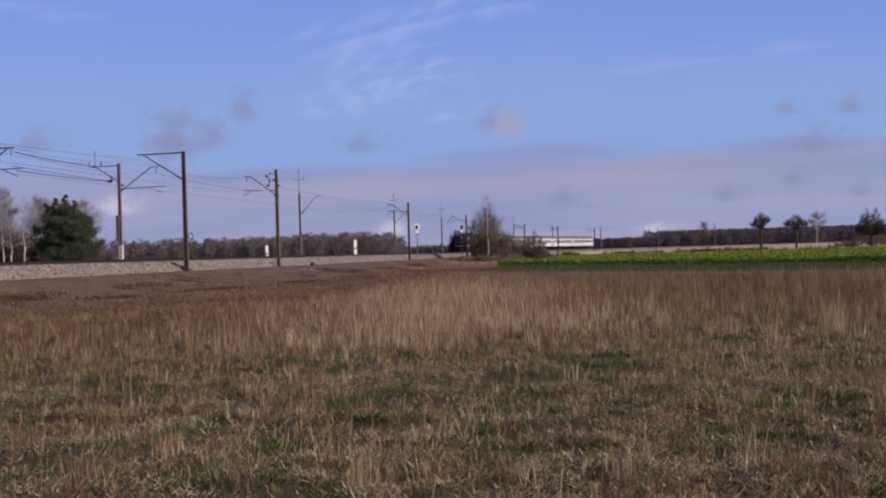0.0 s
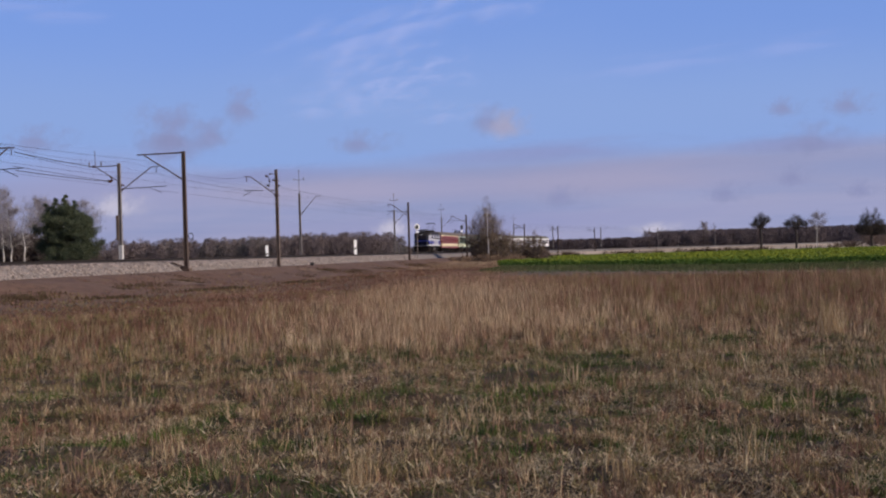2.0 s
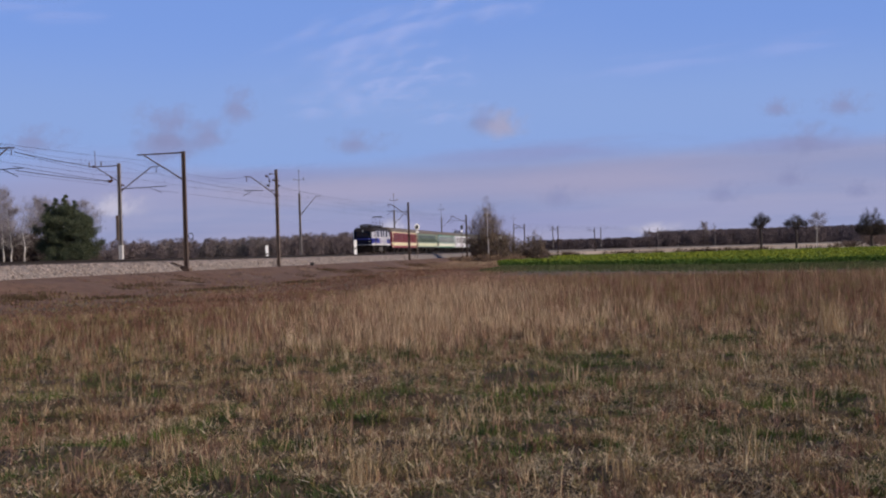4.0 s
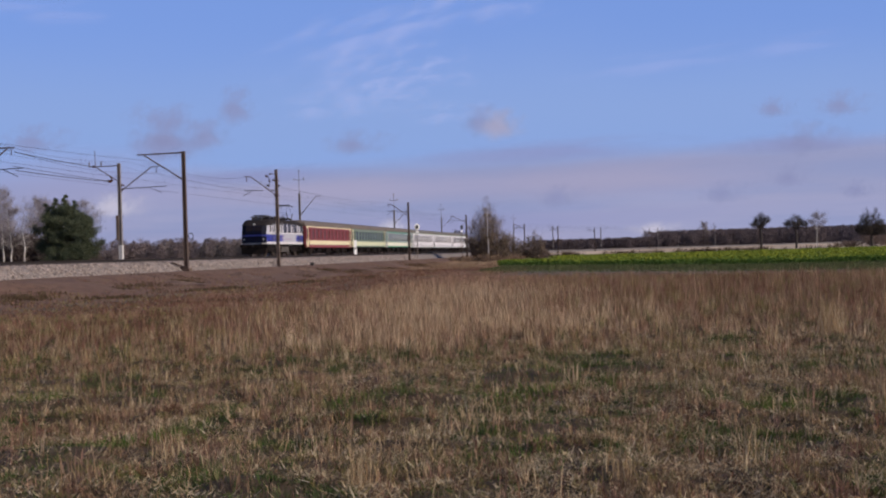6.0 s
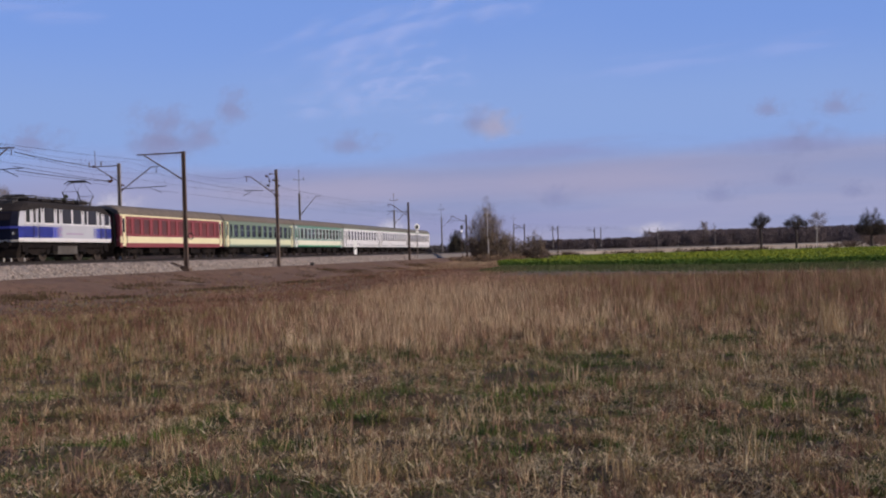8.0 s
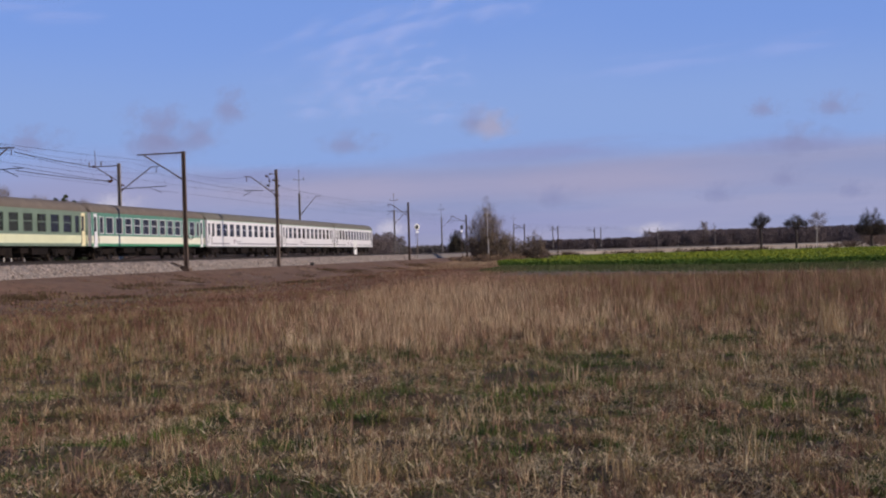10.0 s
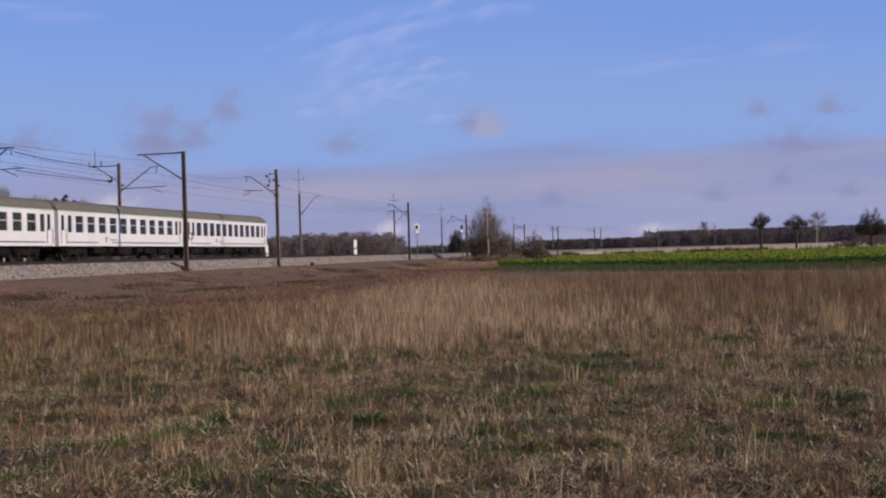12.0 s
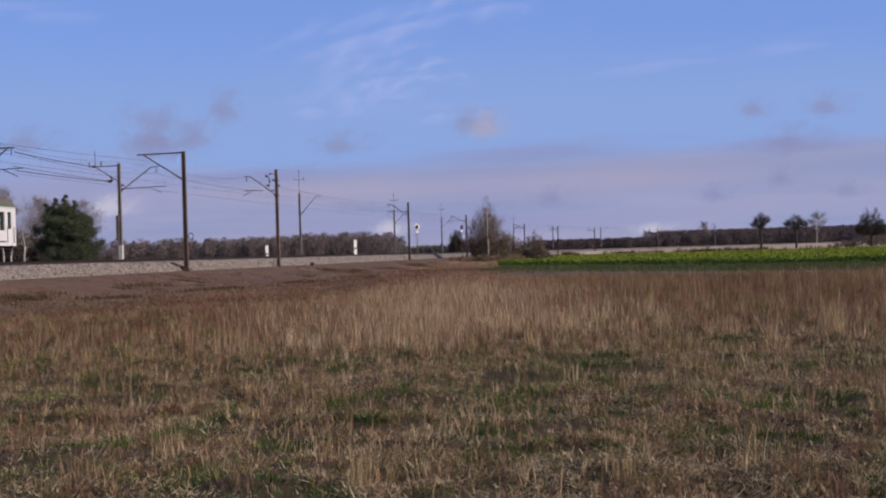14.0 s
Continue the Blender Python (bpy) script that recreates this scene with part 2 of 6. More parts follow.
def buffers(parent, xe, sign, reach=0.5):
    for y in (-0.875, 0.875):
        bm = bmesh.new()
        rod(bm, (xe - sign * reach, y, 1.06), (xe - sign * 0.06, y, 1.06), 0.10, n=10)
        rod(bm, (xe - sign * 0.06, y, 1.06), (xe, y, 1.06), 0.23, n=16)
        part("buffer", bm, M_UNDER, parent)
    bm = bmesh.new()
    rod(bm, (xe - sign * reach, 0, 1.02), (xe + sign * 0.1, 0, 0.98), 0.06, n=8)
    part("coupling", bm, M_UNDER, parent)


LIVERY = {
    "red": dict(low=M_RED, belt=M_CREAM, band=M_RED, line=M_CREAM, door=M_CREAM, end=M_RED, frame=M_RED, glass=M_GLASS_RED, stripe=False),
    "sage": dict(low=M_DGREEN, belt=M_PALECREAM, band=M_DGREEN, line=M_DGREEN, door=M_CREAM, end=M_CREAM, frame=M_DGREEN, glass=M_GLASS, stripe=False),
    "mint": dict(low=M_GREEN, belt=M_IVORY, band=M_MINT, line=M_MINT, door=M_WHITE, end=M_WHITE, frame=M_WHITE, glass=M_GLASS, stripe=False),
    "white": dict(low=M_WHITE, belt=M_WHITE, band=M_WHITE, line=M_PALEGREEN, door=M_WHITE, end=M_WHITE, frame=M_WHITE, glass=M_GLASS, stripe=True),
}


def coach(livery, label, bars=True, big=2, count=10):
    """A passenger coach 24.5 m over buffers; +x is the way it travels."""
    L = LIVERY[livery]
    root = thing("passenger_coach", label, "train car", group="coaches of the train")
    hl = 11.98
    doors = [(-hl + 0.42, -hl + 1.12), (hl - 1.12, hl - 0.42)]
    small = [(-hl + 1.42, -hl + 2.14), (hl - 2.14, hl - 1.42)]
    w0, w1 = -hl + 2.35, hl - 2.35
    pitch = (w1 - w0) / count
    half = 0.66
    wins = [(w0 + pitch * (i + 0.5) - half, w0 + pitch * (i + 0.5) + half) for i in range(count)]
    for side, sname in ((1, "side"), (-1, "side")):
        bm = bmesh.new()
        wall_run(bm, -hl, hl, Z_SOLE - (0.08 if livery == "red" else 0.0), 1.22 if livery == "red" else 1.16, side, doors)
        part("sill_panel", bm, L["low"], root)
        bm = bmesh.new()
        wall_run(bm, -hl, hl, 1.22 if livery == "red" else 1.16, Z_WIN0 - 0.16 if not L["stripe"] else Z_WIN0, side, doors)
        part("belt_panel", bm, L["belt"], root)
        if not L["stripe"]:
            bm = bmesh.new()
            wall_run(bm, -hl, hl, Z_WIN0 - 0.16, Z_WIN0, side, doors)
            part("waist_panel", bm, L["band"], root)
        part("window_band", wall_grid(-hl, hl, (Z_WIN0, Z_WIN1, Z_EAVE - 0.07), side, doors, small + wins), L["band"], root)
        bm = bmesh.new()
        y = sorted((side * (HALF_W + 0.012), side * (HALF_W - 0.05)))
        box(bm, -hl, hl, y[0], y[1], Z_EAVE - (0.12 if livery == "red" else 0.07), Z_EAVE)
        part("cornice", bm, L["line"], root)
        if L["stripe"]:
            for a, b in ((-hl + 1.3, 3.2), (5.6, hl - 1.3)):
                y = sorted((side * HALF_W, side * (HALF_W + 0.006)))
                part("stripe", box(bmesh.new(), a, b, y[0], y[1], 1.18, 1.275), M_STRIPE, root)
            y = sorted((side * HALF_W, side * (HALF_W + 0.006)))
            bm = bmesh.new()
            box(bm, 4.05, 4.32, y[0], y[1], 1.25, 1.62)
            box(bm, 3.75, 4.05, y[0], y[1], 1.52, 1.62)
            part("emblem", bm, M_FADED, root, "small faded red emblem")
            part("lettering", box(bmesh.new(), 2.1, 3.55, y[0], y[1], 1.38, 1.46), M_STRIPE, root, "unreadable line of dark lettering")
        for i, (a, b) in enumerate(wins):
            n_from_front = count - 1 - i
            coach_window(root, (a + b) / 2, side, b - a, Z_WIN1 - Z_WIN0, (Z_WIN0 + Z_WIN1) / 2,
                         bars and n_from_front >= big, L["frame"], M_GLASS_BROWN if livery == "red" and n_from_front <= 3 else L["glass"])
        for a, b in small:
            coach_window(root, (a + b) / 2, side, b - a, Z_WIN1 - Z_WIN0, (Z_WIN0 + Z_WIN1) / 2, False, L["frame"], L["glass"])
        for a, b in doors:
            ya, yb = sorted((side * (HALF_W - 0.03), side * (HALF_W - 0.08)))
            bm = bmesh.new()
            box(bm, a, b, ya, yb, 0.92 if livery == "mint" else 0.99, 2.0)
            box(bm, a, b, ya, yb, 3.0, Z_EAVE - 0.07)
            box(bm, a, a + 0.12, ya, yb, 2.0, 3.0)
            box(bm, b - 0.12, b, ya, yb, 2.0, 3.0)
            d = part("door", bm, L["door"], root)
            yg = side * (HALF_W - 0.055)
            part("pane", box(bmesh.new(), a + 0.12, b - 0.12, yg - 0.006, yg + 0.006, 2.0, 3.0), M_GLASS, d)
            for xx in (a - 0.07, b + 0.07):
                part("grab_rail", rod(bmesh.new(), (xx, side * (HALF_W + 0.05), 1.15), (xx, side * (HALF_W + 0.05), 2.1), 0.018), M_STEEL, d)
            for zz in (0.42, 0.70):
                y = sorted((side * (HALF_W - 0.28), side * (HALF_W - 0.03)))
                part("door_step", box(bmesh.new(), a + 0.03, b - 0.03, y[0], y[1], zz, zz + 0.03), M_UNDER, d)
    # ends, roof, floor
    prof = [(HALF_W + 0.02, Z_EAVE - 0.002)] + roof_arc(HALF_W + 0.02, Z_EAVE, Z_TOP)[1:-1] + [(-HALF_W - 0.02, Z_EAVE - 0.002)]
    rings = []
    for x, k, dz in ((-hl, 0.80, -0.30), (-hl + 0.25, 0.95, -0.10), (-hl + 0.8, 1.0, 0.0), (hl - 0.8, 1.0, 0.0), (hl - 0.25, 0.95, -0.10), (hl, 0.80, -0.30)):
        rings.append([(x, y if abs(y) > HALF_W else y * (0.7 + 0.3 * k), Z_EAVE + (z - Z_EAVE) * (Z_TOP - Z_EAVE + dz) / (Z_TOP - Z_EAVE)) for y, z in prof])
    roof = part("roof", loft(bmesh.new(), rings), M_ROOF_G if L["stripe"] else M_ROOF, root, smooth=False)
    for i in range(9):
        x = -hl + 1.6 + i * (2 * hl - 3.2) / 8
        part("roof_vent", loft(bmesh.new(), [[(x + dx * k, dy * k, Z_TOP + h) for dx, dy in ((-0.22, -0.22), (0.22, -0.22), (0.22, 0.22), (-0.22, 0.22))] for k, h in ((1.0, -0.08), (0.8, 0.012), (0.4, 0.025))]), M_ROOF, roof)
    for sg in (-1, 1):
        x = sorted((sg * hl, sg * (hl - 0.05)))
        bm = bmesh.new()
        for a, b in ((-HALF_W, -0.55), (0.55, HALF_W)):
            box(bm, x[0], x[1], a, b, Z_SOLE, Z_EAVE)
        box(bm, x[0], x[1], -0.55, 0.55, Z_SOLE, 1.15)
        box(bm, x[0], x[1], -0.55, 0.55, 3.15, Z_EAVE)
        end = part("end_wall", bm, L["end"], root)
        bm = bmesh.new()
        xs = sorted((sg * hl, sg * (hl + 0.26)))
        arch = [(-1.02, 1.08), (-1.02, 2.9), (-0.9, 3.32), (-0.55, 3.56), (0.55, 3.56), (0.9, 3.32), (1.02, 2.9), (1.02, 1.08)]
        for (ya, za), (yb, zb) in zip(arch, arch[1:]):
            rod(bm, ((xs[0] + xs[1]) / 2, ya, za), ((xs[0] + xs[1]) / 2, yb, zb), 0.125, n=8)
        part("gangway_bellows", bm, M_RUBBER, end)
        bm = bmesh.new()
        x = sorted((sg * (hl - 0.02), sg * (hl - 0.05)))
        part("gangway_door", box(bm, x[0], x[1], -0.55, 0.55, 1.15, 3.15), M_INSIDE, end)
        for y in (-1.15, 1.15):
            part("tail_lamp", rod(bmesh.new(), (sg * hl, y, 1.45), (sg * (hl + 0.05), y, 1.45), 0.09, n=12), M_REDMARK, end)
        buffers(root, sg * 12.25, sg)
    bm = bmesh.new()
    box(bm, -hl + 0.06, hl - 0.06, -HALF_W + 0.06, HALF_W - 0.06, 1.12, 1.24)
    box(bm, -hl + 0.06, hl - 0.06, 0.53, 0.57, 1.24, Z_EAVE)
    for a, b in zip(wins, wins[1:]):
        x = (a[1] + b[0]) / 2
        box(bm, x - 0.02, x + 0.02, -HALF_W + 0.06, 0.53, 1.24, Z_EAVE)
    part("interior", bm, M_INSIDE, root)
    for a, b, zz in ((-6.2, -3.9, 0.45), (-3.4, -2.3, 0.55), (-1.2, 1.3, 0.42), (2.2, 3.0, 0.6), (3.5, 5.6, 0.5)):
        part("underfloor_box", bevelled(box(bmesh.new(), a, b, -1.15, 1.15, zz, 0.98), 0.05), M_UNDER, root)
    # added filler: a dark box standing in for the shade under the coach
    part("underframe_trough", bevelled(box(bmesh.new(), -10.6, 10.6, -0.6, 0.6, 0.28, 0.97), 0.05), M_UNDER, root)
    bm = bmesh.new()
    for y in (-1.2, 1.12):
        box(bm, -hl + 0.2, hl - 0.2, y, y + 0.08, 0.86, 0.985)
    part("sole_bar", bm, M_UNDER, root)
    for x in (-8.6, 8.6):
        bogie(root, x)
    return root


def loco_outline(z, half=1.42):
    """Plan of the locomotive body at height z, front at +x; the ends are faceted and lean back above the waist."""
    lean = max(0.0, z - 2.15) * 0.26
    f = 7.40 - lean
    nose = [(f, 0.84), (f - 0.27, half - 0.17), (f - 0.72, half)]
    right = nose + [(-x, y) for x, y in nose[::-1]]
    return [(f, -0.84)] + right + [(x, -y) for x, y in right[:0:-1]]


def ring_at(z, k=1.0, half=1.42):
    return [(x * k, y * k, z) for x, y in loco_outline(z, half)]


def locomotive():
    root = thing("electric_locomotive", "blue and light grey four-axle electric locomotive with a raised pantograph", "locomotive")
    part("frame_skirt", loft(bmesh.new(), [ring_at(0.98, 0.985), ring_at(1.08, 1.0), ring_at(1.08, 1.0), ring_at(1.24, 1.0)]), M_WHITE, root, "white lower band")
    body = part("body", loft(bmesh.new(), [ring_at(1.24, 0.999), ring_at(2.15, 0.999), ring_at(3.05, 0.999), ring_at(3.32, 0.999)]), M_GREY, root)
    part("cant_band", loft(bmesh.new(), [ring_at(3.22, 1.003), ring_at(3.34, 1.003)]), M_ROOF_L, root, "dark band under the roof")
    # coloured cab panels wrapped round both ends
    for sg in (1, -1):
        bm = bmesh.new()
        for z0, z1 in ((1.245, 2.0),):
            pa, pb = loco_outline(z0), loco_outline(z1)
            idx = (10, 11, 0, 1, 2, 3)
            pts = []
            for P, z in ((pa, z0), (pb, z1)):
                q = [P[i] for i in idx]
                q = [(2.4 if sg > 0 else 4.7, -1.42)] + q + [(2.4 if sg > 0 else 4.7, 1.42)]
                pts.append([(sg * x * 1.0035, y * 1.0035, z) for x, y in q])
            loft(bm, pts, closed=False, caps=False)
        bmesh.ops.solidify(bm, geom=bm.faces[:], thickness=0.004)
        part("cab_panel", bm, M_BLUE, body, "bright blue panel")
        # navy front with its shade put into the paint: below and round the windscreen
        bm = bmesh.new()
        loft(bm, [[(sg * P[i][0] * 1.006, P[i][1] * 1.006, z) for i in (11, 0, 1, 2)] for z, P in ((z, loco_outline(z)) for z in (1.12, 2.15, 3.23))], closed=False, caps=False)
        bmesh.ops.solidify(bm, geom=bm.faces[:], thickness=0.004)
        part("front_panel", bm, M_NAVY, body, "navy blue front, darkened for its shade")
        bm = bmesh.new()
        loft(bm, [[(sg * P[i][0] * 1.007, P[i][1] * 1.007, z) for i in (11, 0, 1, 2)] for z, P in ((z, loco_outline(z)) for z in (1.84, 1.99))], closed=False, caps=False)
        bmesh.ops.solidify(bm, geom=bm.faces[:], thickness=0.004)
        part("front_stripe", bm, M_BLUE, body, "bright blue stripe")
        # windscreens
        for y0, y1 in ((-0.82, -0.06), (0.06, 0.82)):
            bm = bmesh.new()
            z0, z1 = 2.38, 3.10
            x0, x1 = loco_outline(z0)[0][0] * 1.008, loco_outline(z1)[0][0] * 1.008
            loft(bm, [[(sg * x0, y0, z0), (sg * x0, y1, z0), (sg * x1, y1, z1), (sg * x1, y0, z1)],
                      [(sg * (x0 + 0.02), y0, z0), (sg * (x0 + 0.02), y1, z0), (sg * (x1 + 0.02), y1, z1), (sg * (x1 + 0.02), y0, z1)]])
            part("windscreen", bm, M_PANE, body, "dark windscreen")
        for y in (-0.98, 0.98):
            x = 7.31
            h = part("headlight", rod(bmesh.new(), (sg * (x - 0.1), y, 1.52), (sg * (x + 0.06), y, 1.52), 0.14, 0.125, n=16), M_IRON, body)
            part("lens", rod(bmesh.new(), (sg * (x + 0.06), y, 1.52), (sg * (x + 0.075), y, 1.52), 0.09, n=16), M_LAMP, h)
        part("top_light", rod(bmesh.new(), (sg * 6.9, 0, 3.42), (sg * 7.12, 0, 3.42), 0.11, n=14), M_LAMP, body)
        bm = bmesh.new()
        x = sorted((sg * 7.40, sg * 7.52))
        box(bm, x[0], x[1], -1.42, 1.42, 0.92, 1.22)
        part("buffer_beam", bevelled(bm, 0.03), M_UNDER, root)
        bm = bmesh.new()
        loft(bm, [[(sg * 7.2, -1.35, 0.25), (sg * 7.5, -1.2, 0.25), (sg * 7.5, 1.2, 0.25), (sg * 7.2, 1.35, 0.25)],
                  [(sg * 7.15, -1.4, 0.92), (sg * 7.42, -1.3, 0.92), (sg * 7.42, 1.3, 0.92), (sg * 7.15, 1.4, 0.92)]])
        part("rail_guard", bm, M_UNDER, root)
        buffers(root, sg * 8.60, sg, 0.9)
    # side windows, doors and pillars
    for side in (1, -1):
        ys = side * 1.423
        spans = [(6.40, 5.78), (5.30, 4.85), (4.45, 4.12), (3.55, 2.35), (1.85, 1.52), (0.95, -0.2), (-0.62, -1.75), (-2.3, -2.72), (-2.98, -4.2), (-4.75, -5.1), (-5.62, -6.35)]
        for b, a in spans:
            grow = 0.1 if b - a > 0.7 else 0.02
            a, b = a - grow, b + grow
            yy = sorted((ys, ys + side * 0.012))
            bm = bmesh.new()
            box(bm, a - 0.10, b + 0.10, yy[0], yy[1], 2.14, 2.24)
            for xa in (a - 0.10, b):
                box(bm, xa, xa + 0.10, yy[0], yy[1], 2.24, 3.2)
            w = part("side_window", bm, M_WHITE, body)
            part("pane", box(bmesh.new(), a, b, yy[0], yy[1] - 0.004, 2.24, 3.23), M_PANE, w)
        for x in (4.9, -5.3):
            yy = sorted((ys, ys + side * 0.03))
            d = part("cab_door", rect_ring(bmesh.new(), x - 0.33, x + 0.33, 1.28, 3.0, 0.03, *yy), M_GREY, body)
            for xx in (x - 0.42, x + 0.42):
                part("grab_rail", rod(bmesh.new(), (xx, ys + side * 0.06, 1.2), (xx, ys + side * 0.06, 2.1), 0.018), M_STEEL, d)
        yy = sorted((ys, ys + side * 0.006))
        for x0, step, sign in ((2.4, 0.17, -1), (-4.7, 0.13, 1)):
            bm = bmesh.new()
            for k in range(8):
                xa = x0 + sign * step * (k + 0.15)
                xb = xa + sign * step * (0.82 - 0.095 * k)
                box(bm, min(xa, xb), max(xa, xb), yy[0], yy[1], 1.27, 1.99)
            part("fading_panel", bm, M_BLUE, body, "blue bars thinning out into the grey side")
        bm = bmesh.new()
        box(bm, 1.5, 1.75, yy[0], yy[1], 1.40, 1.95)
        box(bm, 1.05, 1.5, yy[0], yy[1], 1.78, 1.95)
        box(bm, 1.05, 1.5, yy[0], yy[1], 1.40, 1.55)
        part("emblem", bm, M_MAUVE, body, "faded mauve emblem")
        part("lettering", box(bmesh.new(), -2.1, 0.5, yy[0], yy[1], 1.50, 1.60), M_MAUVE, body, "unreadable line of dark lettering")
    # roof
    rf = [[(x * kx, y * ky, z) for x, y in loco_outline(3.33)] for z, kx, ky in ((3.33, 1.004, 1.004), (3.50, 0.955, 0.985), (3.68, 0.90, 0.93), (3.80, 0.84, 0.78))]
    roof = part("roof", loft(bmesh.new(), rf), M_ROOF_L, root)
    bm = bmesh.new()
    for x in (3.7, 1.9, 0.1, -1.7, -3.6):
        box(bm, x - 0.6, x + 0.6, -0.75, 0.75, 3.76, 3.92)
    part("roof_hatch", bevelled(bm, 0.05), M_ROOF_L, roof)
    bm = bmesh.new()
    for x in (4.6, 2.8, 1.0, -0.8, -2.7):
        for y in (-0.5, 0.5):
            rod(bm, (x, y, 3.90), (x, y, 4.09), 0.06, 0.04, n=8)
        rod(bm, (x, -0.6, 4.09), (x, 0.6, 4.09), 0.02)
    for y in (-0.5, 0.5):
        rod(bm, (4.6, y, 4.10), (-2.7, y, 4.10), 0.018)
    part("roof_conductor", bm, M_IRON, roof)
    bm = bmesh.new()
    box(bm, 5.4, 6.2, -0.5, 0.5, 3.72, 3.92)
    part("siren_box", bevelled(bm, 0.06), M_IRON, roof)
    for name, x, head, lab in (("pantograph", -4.6, 5.52, "raised diamond pantograph"), ("pantograph", 4.9, 4.16, "folded pantograph")):
        bm = bmesh.new()
        for y in (-0.55, 0.55):
            box(bm, x - 0.85, x + 0.85, y - 0.04, y + 0.04, 3.98, 4.06)
        for xx in (x - 0.75, x + 0.75):
            box(bm, xx - 0.04, xx + 0.04, -0.6, 0.6, 3.98, 4.06)
            for y in (-0.5, 0.5):
                rod(bm, (xx, y, 3.78), (xx, y, 3.99), 0.06, n=8)
        pan = part(name, bm, M_IRON, roof, lab)
        knee = 4.06 + (head - 4.06) * 0.42
        spread = 1.30 if head > 5 else 1.6
        bm = bmesh.new()
        for sg in (-1, 1):
            for y in (-0.5, 0.5):
                rod(bm, (x + sg * 0.75, y, 4.06), (x + sg * spread, y * 1.1, knee), 0.042)
                rod(bm, (x + sg * spread, y * 1.1, knee), (x + sg * 0.12, y * 0.8, head - 0.1), 0.014)
            rod(bm, (x + sg * spread, -0.6, knee), (x + sg * spread, 0.6, knee), 0.016)
        part("pantograph_arms", bm, M_IRON, pan)
        bm = bmesh.new()
        for dx in (-0.2, 0.2):
            rod(bm, (x + dx, -0.62, head), (x + dx, 0.62, head), 0.05)
            for sg in (-1, 1):
                rod(bm, (x + dx, sg * 0.62, head), (x + dx, sg * 0.92, head - 0.2), 0.03)
        rod(bm, (x - 0.2, -0.4, head - 0.08), (x + 0.2, -0.4, head - 0.08), 0.02)
        rod(bm, (x - 0.2, 0.4, head - 0.08), (x + 0.2, 0.4, head - 0.08), 0.02)
        part("contact_strip", bm, M_IRON, pan)
    bm = bmesh.new()
    box(bm, -1.5, 1.5, -1.25, 1.25, 0.45, 0.98)
    part("equipment_box", bevelled(bm, 0.05), M_BOX, root, "grey equipment box")
    # the body sits a little above the frame
    low = ("buffer", "coupling", "rail_guard", "buffer_beam", "equipment_box")
    for ob in root.children_recursive:
        if ob.name.split(".")[0] not in ("buffer", "coupling"):
            ob.data.transform(Matrix.Diagonal((1.035, 1, 1, 1)))
        for v in ob.data.vertices:              # a short front overhang
            v.co.x -= 0.15 * max(0.0, v.co.x - 4.6)
        if not ob.name.split(".")[0] in low:
            for v in ob.data.vertices:          # both cab roofs dip towards the ends
                v.co.z -= 0.32 * min(1.0, max(0.0, (abs(v.co.x) - 4.4) / 2.4)) * min(1.0, max(0.0, (v.co.z - 2.5) / 0.8))
            ob.data.transform(Matrix.Translation((0, 0, 0.3046)) @ Matrix.Diagonal((1, 1, 0.9462, 1)))
    for x in (-4.35, 4.35):
        bogie(root, x, wheel_r=0.62, base=3.05, loco=True)
    bm = bmesh.new()
    box(bm, -6.9, 6.9, -1.2, 1.2, 0.86, 1.26)
    # added dark filler in place of the shade below the frame
    box(bm, -6.6, 6.6, -0.55, 0.55, 0.3, 0.86)
    part("main_frame", bm, M_UNDER, root)
    for x in (-6.3, -2.0, 2.0, 6.3):
        part("sand_box", bevelled(box(bmesh.new(), x - 0.35, x + 0.35, -1.32, 1.32, 0.62, 1.02), 0.05), M_UNDER, root)
    return root


M_PANE = mat("dark_pane", (0.018, 0.014, 0.015), 0.12, vary=0.1, spec=0.25)
loco = locomotive()
COACHES = [
    coach("red", "red and cream passenger coach with a grey roof", bars=False, big=0),
    coach("sage", "dark green and cream passenger coach with a grey roof", bars=True, big=0, count=10),
    coach("mint", "mint green and cream passenger coach with white-framed windows", bars=True, big=2, count=11),
    coach("white", "white passenger coach with a thin grey stripe and barred windows", bars=True, big=0, count=10),
    coach("white", "white passenger coach with a thin grey stripe in mid-train", bars=True, big=0, count=10),
    coach("white", "white tail coach with plain single-pane windows", bars=False, big=0, count=11),
]


def rear_of_loco(t):
    """Where along the line the locomotive's rear buffers are at t seconds."""
    return 57.927 - 27.0142 * (t - 7.5) - 0.01723 * (t - 7.5) ** 2


def vehicle_rows(shift, base, o=0.0):
    rows = []
    for i in range(57):
        t = i * 0.25
        s = rear_of_loco(t) + shift
        ax, ay, _ = line_at(s - base, o)
        bx, by, _ = line_at(s + base, o)
        yaw = math.degrees(math.atan2(float(ay - by), float(ax - bx)))
        rows.append((t, pose(float(ax + bx) / 2, float(ay + by) / 2, RAIL, 0, 0, yaw)))
    return rows
# ---------- ground ----------
M_SOIL = mat("meadow_soil", (0.105, 0.068, 0.04), 0.95, vary=0.35, scale=1.5, stain=(0.06, 0.07, 0.025), stain_scale=0.25, stain_amount=0.6, bump=0.6, bump_scale=9.0)
M_BANK = mat("bank_earth", (0.126, 0.066, 0.040), 0.95, vary=0.35, scale=2.2, stain=(0.185, 0.113, 0.072), stain_scale=0.5, stain_amount=0.7, bump=0.7, bump_scale=9.0)
